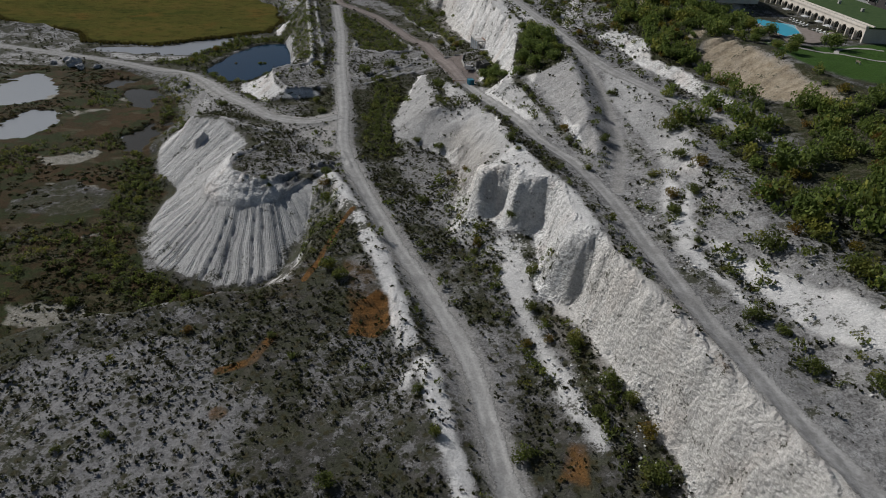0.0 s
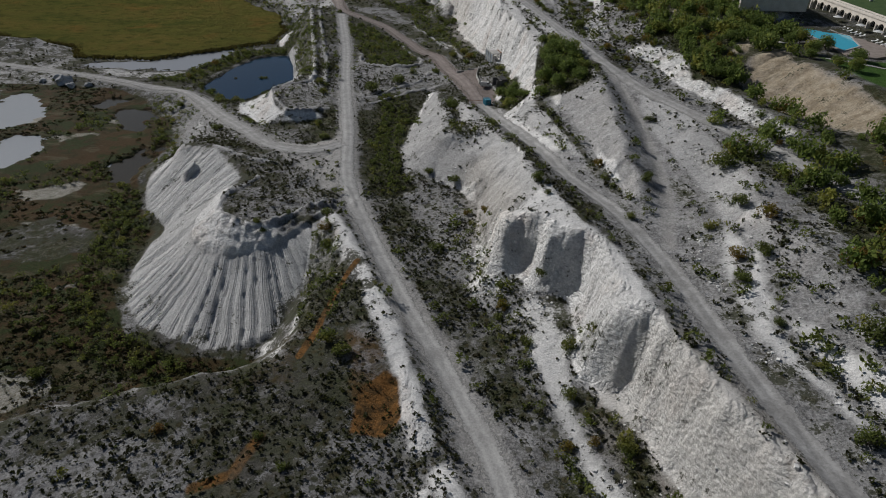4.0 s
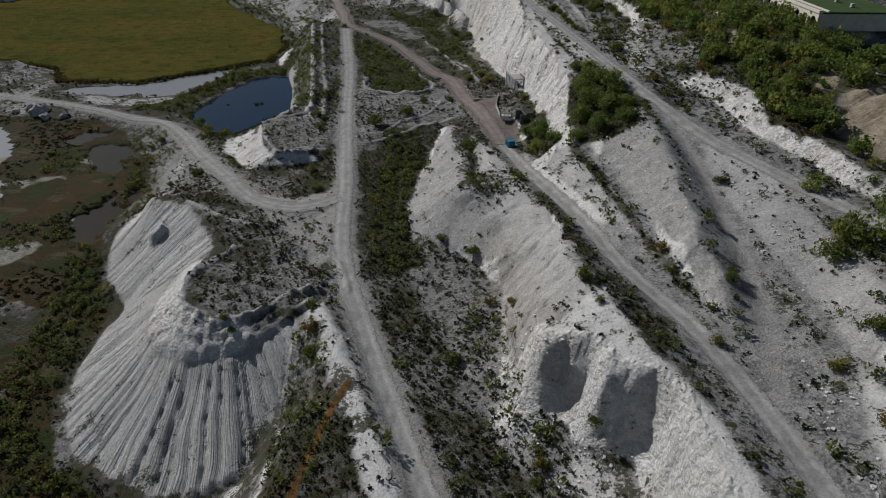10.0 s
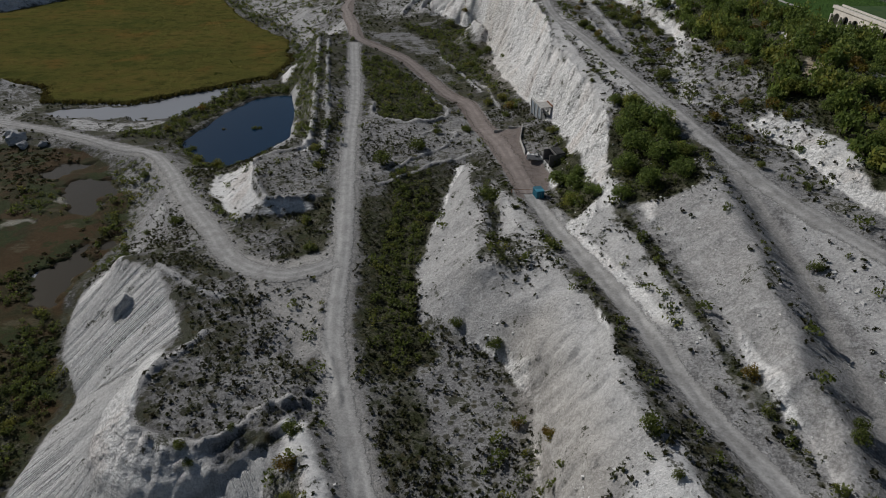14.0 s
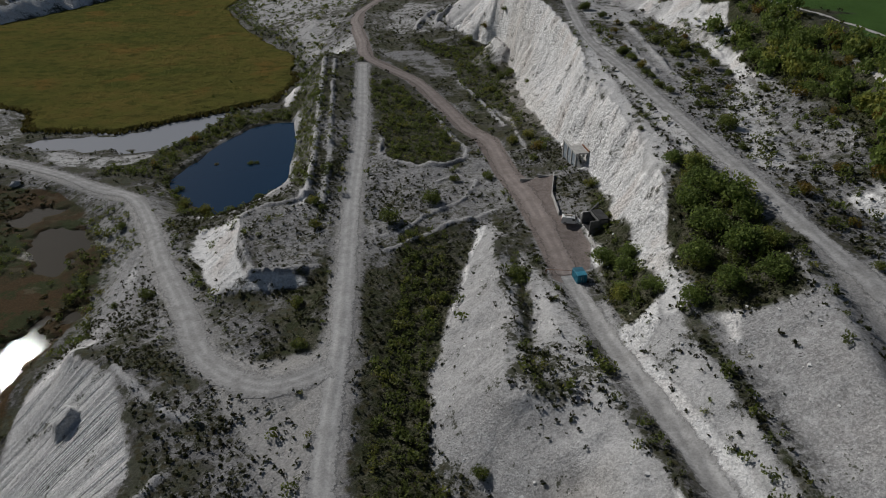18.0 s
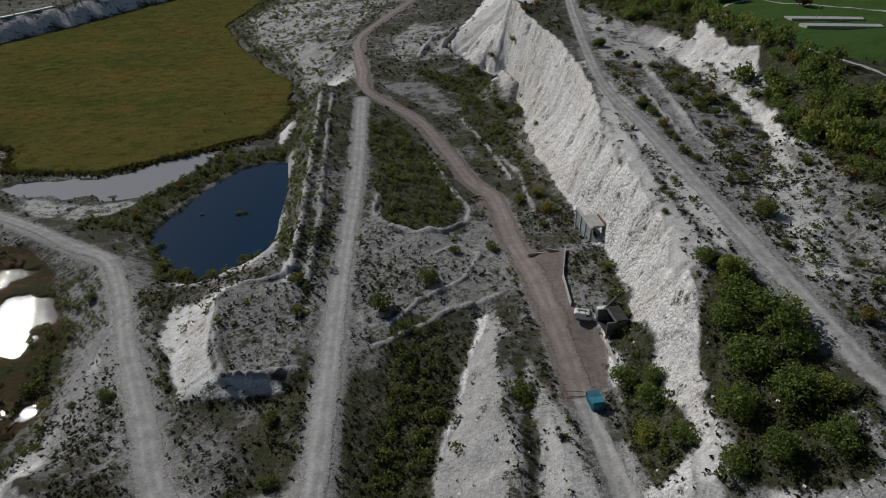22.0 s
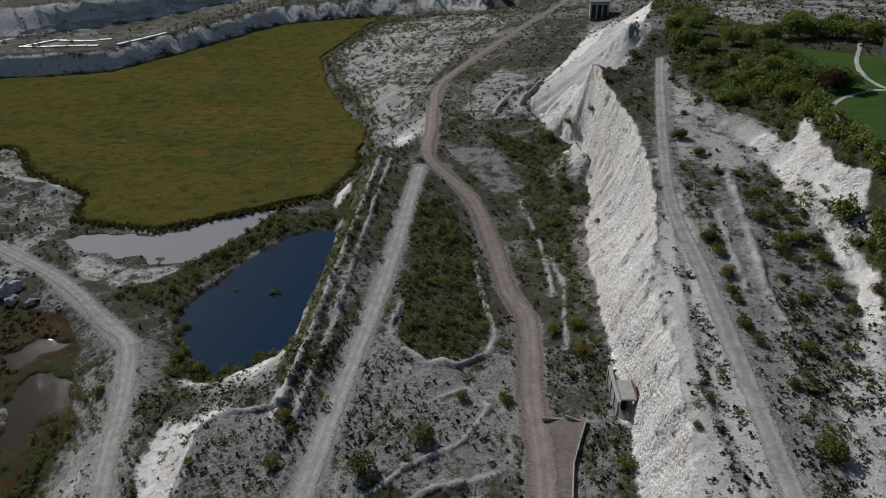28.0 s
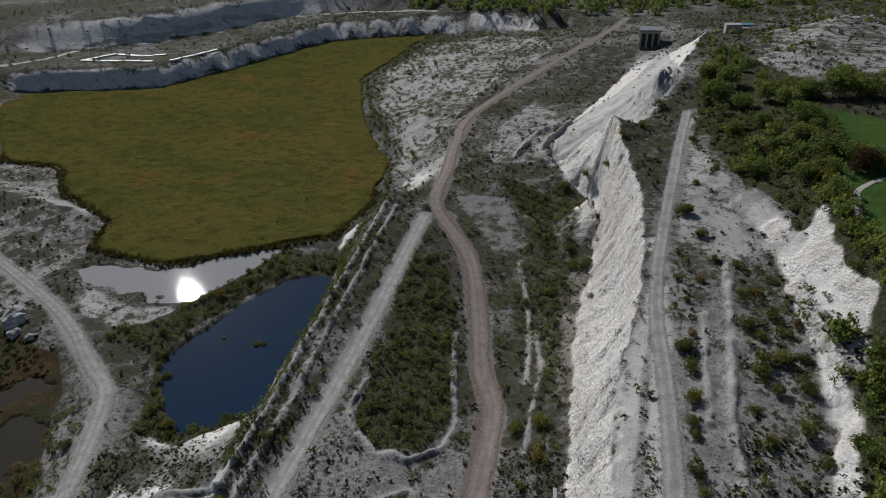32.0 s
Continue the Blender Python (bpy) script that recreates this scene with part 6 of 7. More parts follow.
for px, py in ((124.8, 213.5), (124.2, 207.0), (123.8, 234.0)):
    copy_thing(parasol, Matrix.Translation((px, py, 51.76)))


# apartment blocks with white balconies
def build_apartments(x, y, turn, z, floors, wide, deep):
    b = stand("apartment_building", x, y, turn, z)
    part("wall", block((wide, deep, floors * 3.0 + 0.6), (wide / 2, deep / 2, -0.5), 0.05), M_BRICK, b, "dark brick wall")
    part("roof", block((wide + 0.6, deep + 0.6, 0.4), (wide / 2, deep / 2, floors * 3.0), 0.05), M_CONCRETE, b)
    for fl in range(floors):
        for k in range(2):
            bal = part("balcony", block((wide * 0.28, 2.0, 0.25), (wide * (0.17 + 0.31 * k), -1.0, fl * 3.0 + 2.6), 0.03), M_PAINT, b, "white balcony")
            for q in (-1, 0, 1):
                part("railing", block((wide * 0.09, 0.05, 1.0), (wide * (0.17 + 0.31 * k + 0.092 * q), -1.95, fl * 3.0 + 2.85), 0.01), M_STEEL, bal)
            part("fascia", block((wide * 0.29, 0.12, 0.4), (wide * (0.17 + 0.31 * k), -2.05, fl * 3.0 + 2.45), 0.02), M_PAINT, bal)
        for k in range(5):
            win = part("window", block((1.6, 0.1, 1.5), (wide * (0.1 + 0.2 * k), -0.03, fl * 3.0 + 0.9), 0.02), M_DARKGLASS, b)
            part("frame", block((0.08, 0.16, 1.5), (wide * (0.1 + 0.2 * k), -0.04, fl * 3.0 + 0.9), 0.01), M_PAINT, win)
    for fl in range(floors):
        part("corner_frame", block((0.3, 2.6, 0.3), (-0.1, -0.6, fl * 3.0 + 2.6), 0.02), M_PAINT, b)
    for k in (0.02, 0.33, 0.64):
        part("column", block((0.25, 0.25, floors * 3.0), (wide * k, -2.0, -0.3), 0.02), M_PAINT, b)
    return tagged(b, "dark brick apartment block with white framed balconies", "building")


build_apartments(92.5, 419.5, radians(-8), 57.0, 6, 30.0, 14.0)
build_apartments(166.0, 272.0, radians(-90), 51.0, 5, 30.0, 14.0)

# paths, slabs and furniture on the lawns
build_road("path", [(93, 452), (90, 441), (84, 418), (84.5, 398), (91, 386.5), (104, 382), (125, 370)], 1.5, M_PATH, "winding pale path across the lawn", 0.14, category="path")
build_road("path", [(91, 387), (85, 391.5), (77, 387.5), (70, 379.5), (67.6, 372), (67.4, 356), (71.5, 341), (74.5, 331), (78.5, 321), (86, 306), (92, 288)], 1.5, M_PATH, "curved pale path round a mown lawn", 0.14, category="path")
build_road("path", [(79, 280), (77, 269.5), (75.2, 259), (75.8, 246), (80, 231), (85, 222), (96, 205)], 1.4, M_PATH, "pale path along the edge above the quarry", 0.14, category="path")
build_road("path", [(98, 190), (108.6, 183.4), (114, 181), (122.5, 174), (136, 165)], 1.4, M_PATH, "narrow pale path below the pool", 0.14, category="path")
build_road("path", [(114, 181), (117.5, 186), (124, 188.5), (131, 186)], 1.4, M_PATH, "side path with a turning place", 0.14, category="path")
for cx, cy in ((94.0, 361.6), (95.0, 352.2)):
    slab_on_ground("court_slab", [(cx - 9, cy - 1.7), (cx + 12, cy - 2.6), (cx + 13, cy + 0.9), (cx - 10, cy + 2.0)], gz(cx, cy) + 0.75, 1.6, M_CONCRETE, "pale concrete court slab on a lawn", "slab")


def build_bench(x, y, turn):
    s = stand("bench", x, y, turn)
    for k in range(3):
        part("seat_slat", block((1.7, 0.13, 0.05), (0, -0.15 + 0.15 * k, 0.43), 0.01), M_WOOD, s)
    for k in range(2):
        part("back_slat", block((1.7, 0.05, 0.14), (0, 0.27, 0.6 + 0.2 * k), 0.01), M_WOOD, s)
    for a in (-0.7, 0.7):
        part("leg", block((0.08, 0.5, 0.44), (a, 0, 0), 0.01), M_STEEL, s)
    return tagged(s, "dark wooden bench beside the lawn path", "bench", "benches on the lawn")


bench = build_bench(65.8, 375.0, radians(60))
for px, py, a in ((84.0, 444.0, 20), (86.2, 445.5, 30), (114.5, 171.0, 100), (80.5, 391.0, 200)):
    copy_thing(bench, Matrix.Translation((px, py, gz(px, py))) @ Matrix.Rotation(radians(a), 4, "Z"))


def build_lamp(x, y):
    s = stand("street_lamp", x, y)
    part("pole", tube(0.06, 4.6, (0, 0, 2.2), n=8), M_STEEL, s)
    part("head", block((0.5, 0.22, 0.14), (0.12, 0, 4.5), 0.03), M_STEEL, s)
    return tagged(s, "slim grey lamp post on the lawn", "street lamp", "lamps on the lawn")


lamp = build_lamp(91.0, 357.5)
for px, py in ((78.5, 389.5), (66.3, 377.5)):
    copy_thing(lamp, Matrix.Translation((px, py, gz(px, py))))


# works buildings beyond the tip
def build_bunker(x, y, turn, z):
    b = stand("loading_building", x, y, turn, z)
    part("wall", block((13.0, 14.0, 11.0), (6.5, 7.0, -0.5), 0.1), M_CONCRETE, b, "stained grey concrete wall")
    for k in range(4):
        part("pier", block((0.9, 0.8, 10.4), (0.6 + 3.93 * k, -0.3, -0.4), 0.05), M_CONCRETE, b)
    # flat dark panels between the piers, painted with the shade of recesses
    for k in range(3):
        part("bay", block((2.6, 0.3, 9.0), (2.55 + 3.93 * k, -0.05, 0.2), 0.02), M_DARK, b, "dark panel coloured like the shade of a recess")
    part("roof", block((13.8, 14.6, 0.5), (6.5, 7.0, 10.5), 0.05), M_PANEL, b)
    part("roof_kerb", block((13.8, 0.5, 0.7), (6.5, -0.2, 10.9), 0.05), M_CONCRETE, b)
    return tagged(b, "old grey concrete loading building at the quarry floor", "building")


build_bunker(-17.5, 655.0, radians(6), gz(-12, 655))


def build_plant_house(x, y):
    b = stand("plant_building", x, y, radians(12))
    part("wall", block((9, 6, 7.5), (0, 0, -1), 0.1), M_CONCRETE, b)
    part("wall", block((10, 6, 3.5), (6, 4, -0.5), 0.1), M_CONCRETE, b)
    part("roof", block((13, 6.5, 0.5), (6, 4, 5.2), 0.05), M_TEAL, b, "teal metal roof")
    # dark block on the wall, painted with the shade of an open doorway
    part("doorway", block((2.4, 0.2, 3.0), (0, -3.0, 0), 0.02), M_DARK, b)
    return tagged(b, "pale concrete works building with a teal roof", "building")


build_plant_house(38.0, 640.0)


def build_caravan(x, y):
    c = stand("caravan", x, y, radians(20))
    part("body", ring([(-2.4, 0.5), (2.4, 0.5), (2.5, 1.4), (2.1, 2.5), (-2.1, 2.5), (-2.5, 1.4)], 2.2, 0.08), M_PAINT, c)
    for s in (-1, 1):
        part("window", block((1.2, 0.05, 0.6), (0.6, s * 1.1, 1.5), 0.01), M_DARKGLASS, c)
        part("wheel", tube(0.33, 0.2, (0, s * 0.95, 0.33), "y", 14), M_RUBBER, c)
    return tagged(c, "small white caravan on the far gravel flat", "caravan")


build_caravan(95.0, 604.0)


# low sheeted walls of basins on the far bench
def build_basin_wall(points):
    w = stand("basin_wall", points[0][0], points[0][1])
    base = w.matrix_world.translation.copy()
    for p, q in zip(points, points[1:]):
        n = max(1, int(math.dist(p, q) / 9))
        for k in range(n):
            f = (k + 0.5) / n
            x, y = p[0] + f * (q[0] - p[0]), p[1] + f * (q[1] - p[1])
            part("sheet", block((math.dist(p, q) / n - 0.6, 3.4, 1.0), (x - base.x, y - base.y, gz(x, y) - base.z - 0.3), 0.2, math.atan2(q[1] - p[1], q[0] - p[0])), M_SHEET, w)
    return tagged(w, "pale sheeted low wall of a basin on the bench", "wall", "basin walls")


build_road("track", [(-470, 520), (-452, 545), (-446, 576), (-415, 607), (-388, 642), (-374, 684), (-350, 716), (-310, 744), (-262, 762), (-215, 772)], 5.0, M_PATH, "pale track along the far bench", 0.3, category="track")
build_basin_wall([(-418, 549), (-385, 556), (-358, 562)])
build_basin_wall([(-405, 572), (-380, 572), (-362, 580)])
build_basin_wall([(-346, 566), (-338, 585), (-332, 604)])
build_basin_wall([(-418, 549), (-405, 572)])


M_BOULDER = plain_material("grey_chalk_block", (0.36, 0.36, 0.365), (0.50, 0.50, 0.50), 0.5, 0.95, 0.9)


def build_boulder(x, y, r, seed):
    bm = bmesh.new()
    bmesh.ops.create_icosphere(bm, subdivisions=3, radius=1.0)
    for v in bm.verts:
        n = noise.fractal(v.co * 1.3 + Vector((seed, 0, 0)), 1.0, 2.0, 4)
        v.co = Vector((v.co.x * r * 1.2, v.co.y * r * 0.9, v.co.z * r * 0.75)) * (1 + 0.45 * n + 0.12 * math.sin(5 * v.co.x + seed) * math.sin(4 * v.co.y))
    me = bpy.data.meshes.new("boulder")
    bm.to_mesh(me)
    bm.free()
    me.materials.append(M_BOULDER)
    ob = new("chalk_boulder", me)
    ob.location, ob.rotation_euler = (x, y, gz(x, y) + r * 0.25), (0, 0, seed)
    return tagged(ob, "large broken grey chalk block beside the track", "boulder", "boulders by the track")


for k, (bx_, by_, br_) in enumerate([(-176, 307, 3.0), (-171, 303, 2.0), (-181, 312, 2.4), (-163, 303.5, 1.5), (-187, 309, 1.6)]):
    build_boulder(bx_, by_, br_, k + 1.0)

# ---- plants ----
rng = np.random.RandomState(11)


def quads_mesh(name, verts, material):
    """A mesh of loose four-cornered leaves from an array of (n, 4, 3)."""
    n = len(verts)
    me = bpy.data.meshes.new(name)
    me.vertices.add(n * 4)
    me.vertices.foreach_set("co", np.asarray(verts, np.float32).reshape(-1))
    me.loops.add(n * 4)
    me.loops.foreach_set("vertex_index", np.arange(n * 4, dtype=np.int32))
    me.polygons.add(n)
    me.polygons.foreach_set("loop_start", np.arange(0, n * 4, 4, dtype=np.int32))
    me.update(calc_edges=True)
    me.materials.append(material)
    return me


def leaves(centres, outward, size, spread=0.8):
    """Leaf-shaped quads at the centres, facing roughly outward."""
    n = len(centres)
    nrm = outward + spread * rng.normal(size=(n, 3))
    nrm /= np.linalg.norm(nrm, axis=1)[:, None]
    a = np.cross(nrm, rng.normal(size=(n, 3)))
    a /= np.linalg.norm(a, axis=1)[:, None]
    b = np.cross(nrm, a)
    s = (size * (0.6 + 0.8 * rng.rand(n)))[:, None]
    k = 0.42 + 0.25 * rng.rand(n)[:, None]
    return np.stack([centres - a * s, centres - b * s * k, centres + a * s, centres + b * s * k], 1)


def crown(lobes, per_lobe, leaf, flat=0.8, low=0.05):
    """Leaves over several overlapping lobes inside a ball of radius one, with gaps between them."""
    out = []
    for k in range(lobes):
        ang, r = rng.rand() * 2 * math.pi, 0.62 * math.sqrt(rng.rand())
        c = np.array([r * math.cos(ang), r * math.sin(ang), 0.30 + 0.75 * rng.rand() * (1 - 0.55 * r)])
        rad = 0.26 + 0.26 * rng.rand()
        d = rng.normal(size=(per_lobe, 3))
        d /= np.linalg.norm(d, axis=1)[:, None]
        p = c + d * rad * (0.72 + 0.36 * rng.rand(per_lobe)[:, None])
        p[:, 2] *= flat
        keep = p[:, 2] > low
        out.append(leaves(p[keep], d[keep], np.full(keep.sum(), leaf)))
    return np.concatenate(out)


def sticks(paths, material, name):
    """Tapered limbs: each path is a list of (x, y, z, radius)."""
    bm = bmesh.new()
    for path in paths:
        rings = []
        for x, y, z, r in path:
            rings.append([bm.verts.new((x + r * math.cos(a), y + r * math.sin(a), z)) for a in (0, 1.26, 2.51, 3.77, 5.03)])
        for p, q in zip(rings, rings[1:]):
            for i in range(5):
                bm.faces.new((p[i], p[(i + 1) % 5], q[(i + 1) % 5], q[i]))
    me = bpy.data.meshes.new(name)
    bm.to_mesh(me)
    bm.free()
    me.materials.append(material)
    return me


def under(parent, name, me, label=""):
    ob = new(name, me)
    ob.parent = parent
    if label:
        ob["label"] = label
    return ob


def make_plant(kind, material, lobes, per_lobe, leaf, trunk, flat=0.85):
    """A plant one metre in crown radius: limbs and a crown of leaves."""
    root = new(kind)
    fork = []
    for k in range(5):
        a, r = k * 1.256 + rng.rand(), 0.45 + 0.25 * rng.rand()
        fork.append([(0, 0, trunk * 0.6, 0.035), (0.4 * r * math.cos(a), 0.4 * r * math.sin(a), trunk + 0.2, 0.025), (r * math.cos(a), r * math.sin(a), trunk + 0.55 + 0.2 * rng.rand(), 0.008)])
    stem = [[(0, 0, -0.25, 0.07), (0.01, 0.01, trunk * 0.6, 0.05), (0.03, -0.02, trunk + 0.5, 0.025)]]
    under(root, "trunk" if kind == "tree" else "stems", sticks(stem + fork, M_BARK, "limbs"))
    v = crown(lobes, per_lobe, leaf, flat)
    v[:, :, 2] += trunk
    under(root, "crown", quads_mesh("crown", v, material))
    return root, v


def ground_z(x, y):
    return height(np.asarray(x, float), np.asarray(y, float))[0]


def place(x, y, r, sink=0.0):
    z = float(ground_z(np.array([x]), np.array([y]))[0])
    return Matrix.Translation((x, y, z - sink)) @ Matrix.Rotation(rng.rand() * 6.28, 4, "Z") @ Matrix.Diagonal((r, r, r * (0.85 + 0.3 * rng.rand()), 1))


class Kind:
    """Several look-alike plants to copy from."""

    def __init__(self, kind, n, label, group, *args):
        self.stock, self.clouds, self.used = [], [], 0
        self.kind, self.label, self.group, self.args, self.n = kind, label, group, args, n

    def add(self, x, y, r):
        m = place(x, y, r)
        if len(self.stock) < self.n:
            root, v = make_plant(self.kind, *self.args)
            tagged(root, self.label, self.kind, self.group)
            root.matrix_world = m
            self.stock.append(root)
            self.clouds.append(v)
        else:
            src = self.stock[self.used % self.n]
            loc = copy_thing(src, m)
            loc.matrix_basis = m
        self.used += 1


BUSH = Kind("bush", 6, "rounded dark green bush growing on pale chalk", "bushes in the quarry", M_LEAF, 13, 60, 0.080, 0.02)
YELLOW = Kind("bush", 3, "yellow-green bush with turning autumn leaves on chalk", "bushes turning yellow", M_AUTUMN, 12, 58, 0.080, 0.02)
M_RUSSET = leaf_material("russet_leaves", (0.045, 0.024, 0.014), (0.085, 0.04, 0.022), (0.06, 0.035, 0.02), (0.05, 0.05, 0.02))
TREE = Kind("tree", 6, "broad green deciduous tree on the quarry slope", "trees on the slopes", M_TREE, 24, 78, 0.064, 0.16)

# bushes that stand out, space by space (x, y, radius)
EAST = [(58, 146, 3.2), (54, 127, 2), (56, 121, 2.2), (52, 111, 2), (61, 103, 3), (56, 88, 3), (64, 94, 3), (64, 78, 3.2), (52, 63, 2), (57, 58, 2.4), (48, 73, 1.9), (51, 70, 1.4), (48, 112, 1.8), (46, 105, 1.9), (47, 94, 1.1), (47, 122, 1.2), (42, 144, 1.2), (50, 174, 1.6), (34, 154, 1.5), (41, 142, 1.5), (34, 148, 1), (35, 129, 1.3)]
BOWL = [(1, 227, 3), (-5, 183, 1.7), (2, 177, 2), (19, 144, 1.9), (18, 122, 1.5), (21, 106, 1.9), (20, 96, 1.7), (11, 119, 1.5), (10, 117, 1.2), (14, 109, 1.6), (26, 85, 2.1), (22, 87, 1.2), (30, 74, 2.3), (32, 70, 1.8), (33, 64, 2), (32, 57, 2.8), (27, 69, 1.6), (18, 87, 1.3), (15, 62, 2.2), (-2, 143, 2), (9, 154, 1.5), (5, 159, 1.2), (20, 137, 0.9)]
WEST = [(-83, 118, 2), (-23, 83, 1), (-21, 110, 2.3), (-18, 107, 2), (-28, 89, 1.1), (-1, 74, 1.4), (2, 65, 1.4), (-47, 65, 1), (-13, 57, 1.8), (-53, 62, 0.9), (-44, 90, 1.3), (-45, 153, 1.2), (-43, 151, 1), (-38, 156, 0.9), (-29, 156, 2), (-28, 150, 2.1), (-27, 145, 1.8), (-43, 225, 2), (-39, 211, 1.9), (-91, 224, 1.2), (-82, 234, 2)]
DIKE = [(-122, 331, 2.0), (-119, 345, 2.4), (-115, 356, 2.2), (-108, 367, 2.6), (-99, 374, 2.3), (-91, 376, 2.0), (-124, 322, 1.8), (-92, 290, 2.4), (-85, 292, 2.2), (-77, 297, 2.2), (-100, 293, 2.2), (-108, 306, 2.0), (-112, 372, 2.2), (-120, 362, 1.8)]
NORTH = [(-19, 267, 3.4), (-29, 257, 3.6), (-14, 280, 1.8), (-5, 281, 2.2), (20, 264, 2.3), (29, 261, 1), (-50, 266, 2.2), (-47, 254, 1.8), (-109, 273, 2), (-80, 233, 1.6), (-71, 239, 1.2), (-91, 235, 1.4), (32, 247, 1.1), (47, 258, 2.6), (48, 281, 1.9), (30, 376, 2.2), (3, 381, 3), (2, 306, 2.4), (19, 280, 1.2), (-1, 380, 2.6), (7, 309, 2.6), (9, 298, 2.4)]
FAR = [(30, 375, 2.4), (35, 364, 1.8), (34, 317, 2.2), (49, 317, 2.6), (35.5, 343, 1.6), (30.4, 342.5, 1.4), (38, 353, 1.5), (44, 339, 1.5), (28, 422, 1.8), (-4.7, 391, 2.2), (-4, 365, 2.4), (9, 359, 1.5), (-10, 357, 2.2), (-8, 435, 2.6), (1, 424, 2.2), (14, 456, 3), (10, 433, 2), (5, 423, 1.8), (29, 374, 2.4), (34, 364, 1.6), (48, 314, 2.8), (56, 311, 2.2), (37, 297, 1.8), (34, 317, 2.4), (38, 286, 1.7), (46, 328, 2.6), (65, 344, 2.4), (-16, 433, 3.4), (-103, 327, 1.2), (-91, 328, 1.5), (-89, 329, 1.2)]
BENCH = [(47, 340, 1.7), (50, 333, 2.1), (53, 327, 1.5), (48, 325, 1.9), (52, 318, 2.4), (56, 320, 1.6), (55, 330, 1.4), (51, 309, 1.8), (47, 303, 1.4), (35, 322, 1.3), (36, 311, 1.6), (37, 303, 1.9), (38, 294, 1.3), (33, 334, 1.1), (40, 282, 1.6), (44, 272, 1.3), (55, 300, 2.2), (58, 294, 1.7), (62, 298, 2.0), (50, 296, 1.5), (54, 282, 1.3), (60, 276, 1.8), (46, 246, 1.5), (50, 226, 1.8), (54, 216, 1.4), (58, 232, 1.7), (62, 226, 1.4), (52, 204, 1.2), (57, 196, 1.3), (43, 352, 1.3), (31, 392, 1.4), (36, 400, 1.6), (40, 410, 2.0)]
for spot in (EAST, BOWL, WEST, DIKE, NORTH, FAR, BENCH):
    for bx, by, br in spot:
        (YELLOW if rng.rand() < 0.18 else BUSH).add(bx, by, br)

# trees above the yard, along the scarp and round the lawns
GROVE = [(32, 228.5, 3.4), (34, 233, 3.8), (35.5, 239, 3.2), (32, 244, 2.6), (39, 222, 3.2), (38, 227, 4.4), (33, 221, 4.2), (29, 213, 3.4), (36, 213, 4), (40, 213, 2.8), (32, 205, 3), (38, 205, 2.8), (27, 205, 2.4), (18, 228, 2.8), (21, 222, 3), (19, 215, 2.6), (22, 226, 2.2), (23, 212, 2.4)]
TERRACE = [(87, 206, 2.2), (81, 211, 2.6), (77, 222, 3.4), (70, 219, 3), (70, 201, 3), (70, 189, 2.6), (75.5, 192, 2.2), (75, 242, 2.5), (68, 230, 3), (96, 206, 2.6), (94, 190, 2), (97, 182, 2.2), (100, 208, 3.2), (102, 220, 3), (103, 200, 2.8), (106, 189, 3), (97, 196, 2.8), (99, 229, 3.4), (116, 188, 4.0), (99, 178, 2.4), (92, 222, 3.4), (88, 216, 3), (70, 252, 3), (71, 268, 3.2), (70, 280, 3.4), (73, 290, 3.4), (69, 240, 2.6)]
LAWNSIDE = [(33, 455, 6.5), (36, 470, 6), (30, 480, 5), (42, 447, 4.5), (50, 452, 5), (56, 446, 5), (62, 452, 6), (70, 456, 6.5), (78, 458, 6), (86, 456, 6), (95, 452, 6), (104, 450, 6), (60, 428, 5.5), (58, 415, 4.5), (64, 402, 5.5), (69, 396, 4.5), (75, 392, 4), (48, 430, 4), (40, 425, 3.6), (52, 408, 4.2), (46, 396, 3.6), (58, 388, 3.6), (73, 468, 6), (90, 470, 6), (110, 462, 6.5)]
RUSSET = Kind("tree", 2, "round russet-red tree beside the lawn", "russet trees", M_RUSSET, 20, 76, 0.070, 0.18)
for bx, by, br in [(63.5, 405, 4), (72, 392, 4.2), (69.5, 389, 3.2), (96.5, 381, 3)]:
    RUSSET.add(bx, by, br)
for spot in (GROVE, TERRACE, LAWNSIDE):
    for bx, by, br in spot:
        TREE.add(bx, by, br)


def scatter(x0, x1, y0, y1, gap, chance):
    """Jittered points kept by chance(x, y)."""
    gx, gy = np.meshgrid(np.arange(x0, x1, gap), np.arange(y0, y1, gap), indexing="ij")
    x = gx.ravel() + gap * (rng.rand(gx.size) - 0.5) * 1.6
    y = gy.ravel() + gap * (rng.rand(gx.size) - 0.5) * 1.6
    keep = rng.rand(x.size) < chance(x, y)
    return x[keep], y[keep]


def strew(name, label, category, x, y, r, clouds, material, squash=1.0):
    """One object of many plants, each a turned and scaled copy of one of the leaf clouds."""
    z = ground_z(x, y)
    out = []
    pick = rng.randint(len(clouds), size=len(x))
    for k, cloud in enumerate(clouds):
        w = np.where(pick == k)[0]
        if not len(w):
            continue
        a = rng.rand(len(w)) * 6.283
        c, s = np.cos(a), np.sin(a)
        rot = np.zeros((len(w), 3, 3))
        rot[:, 0, 0], rot[:, 0, 1], rot[:, 1, 0], rot[:, 1, 1], rot[:, 2, 2] = c, -s, s, c, squash
        v = np.einsum("nij,qvj->nqvi", rot, cloud) * r[w][:, None, None, None]
        v += np.stack([x[w], y[w], z[w]], -1)[:, None, None, :]
        out.append(v.reshape(-1, 4, 3))
    return tagged(new(name, quads_mesh(name, np.concatenate(out), material)), label, category, kind="stuff")


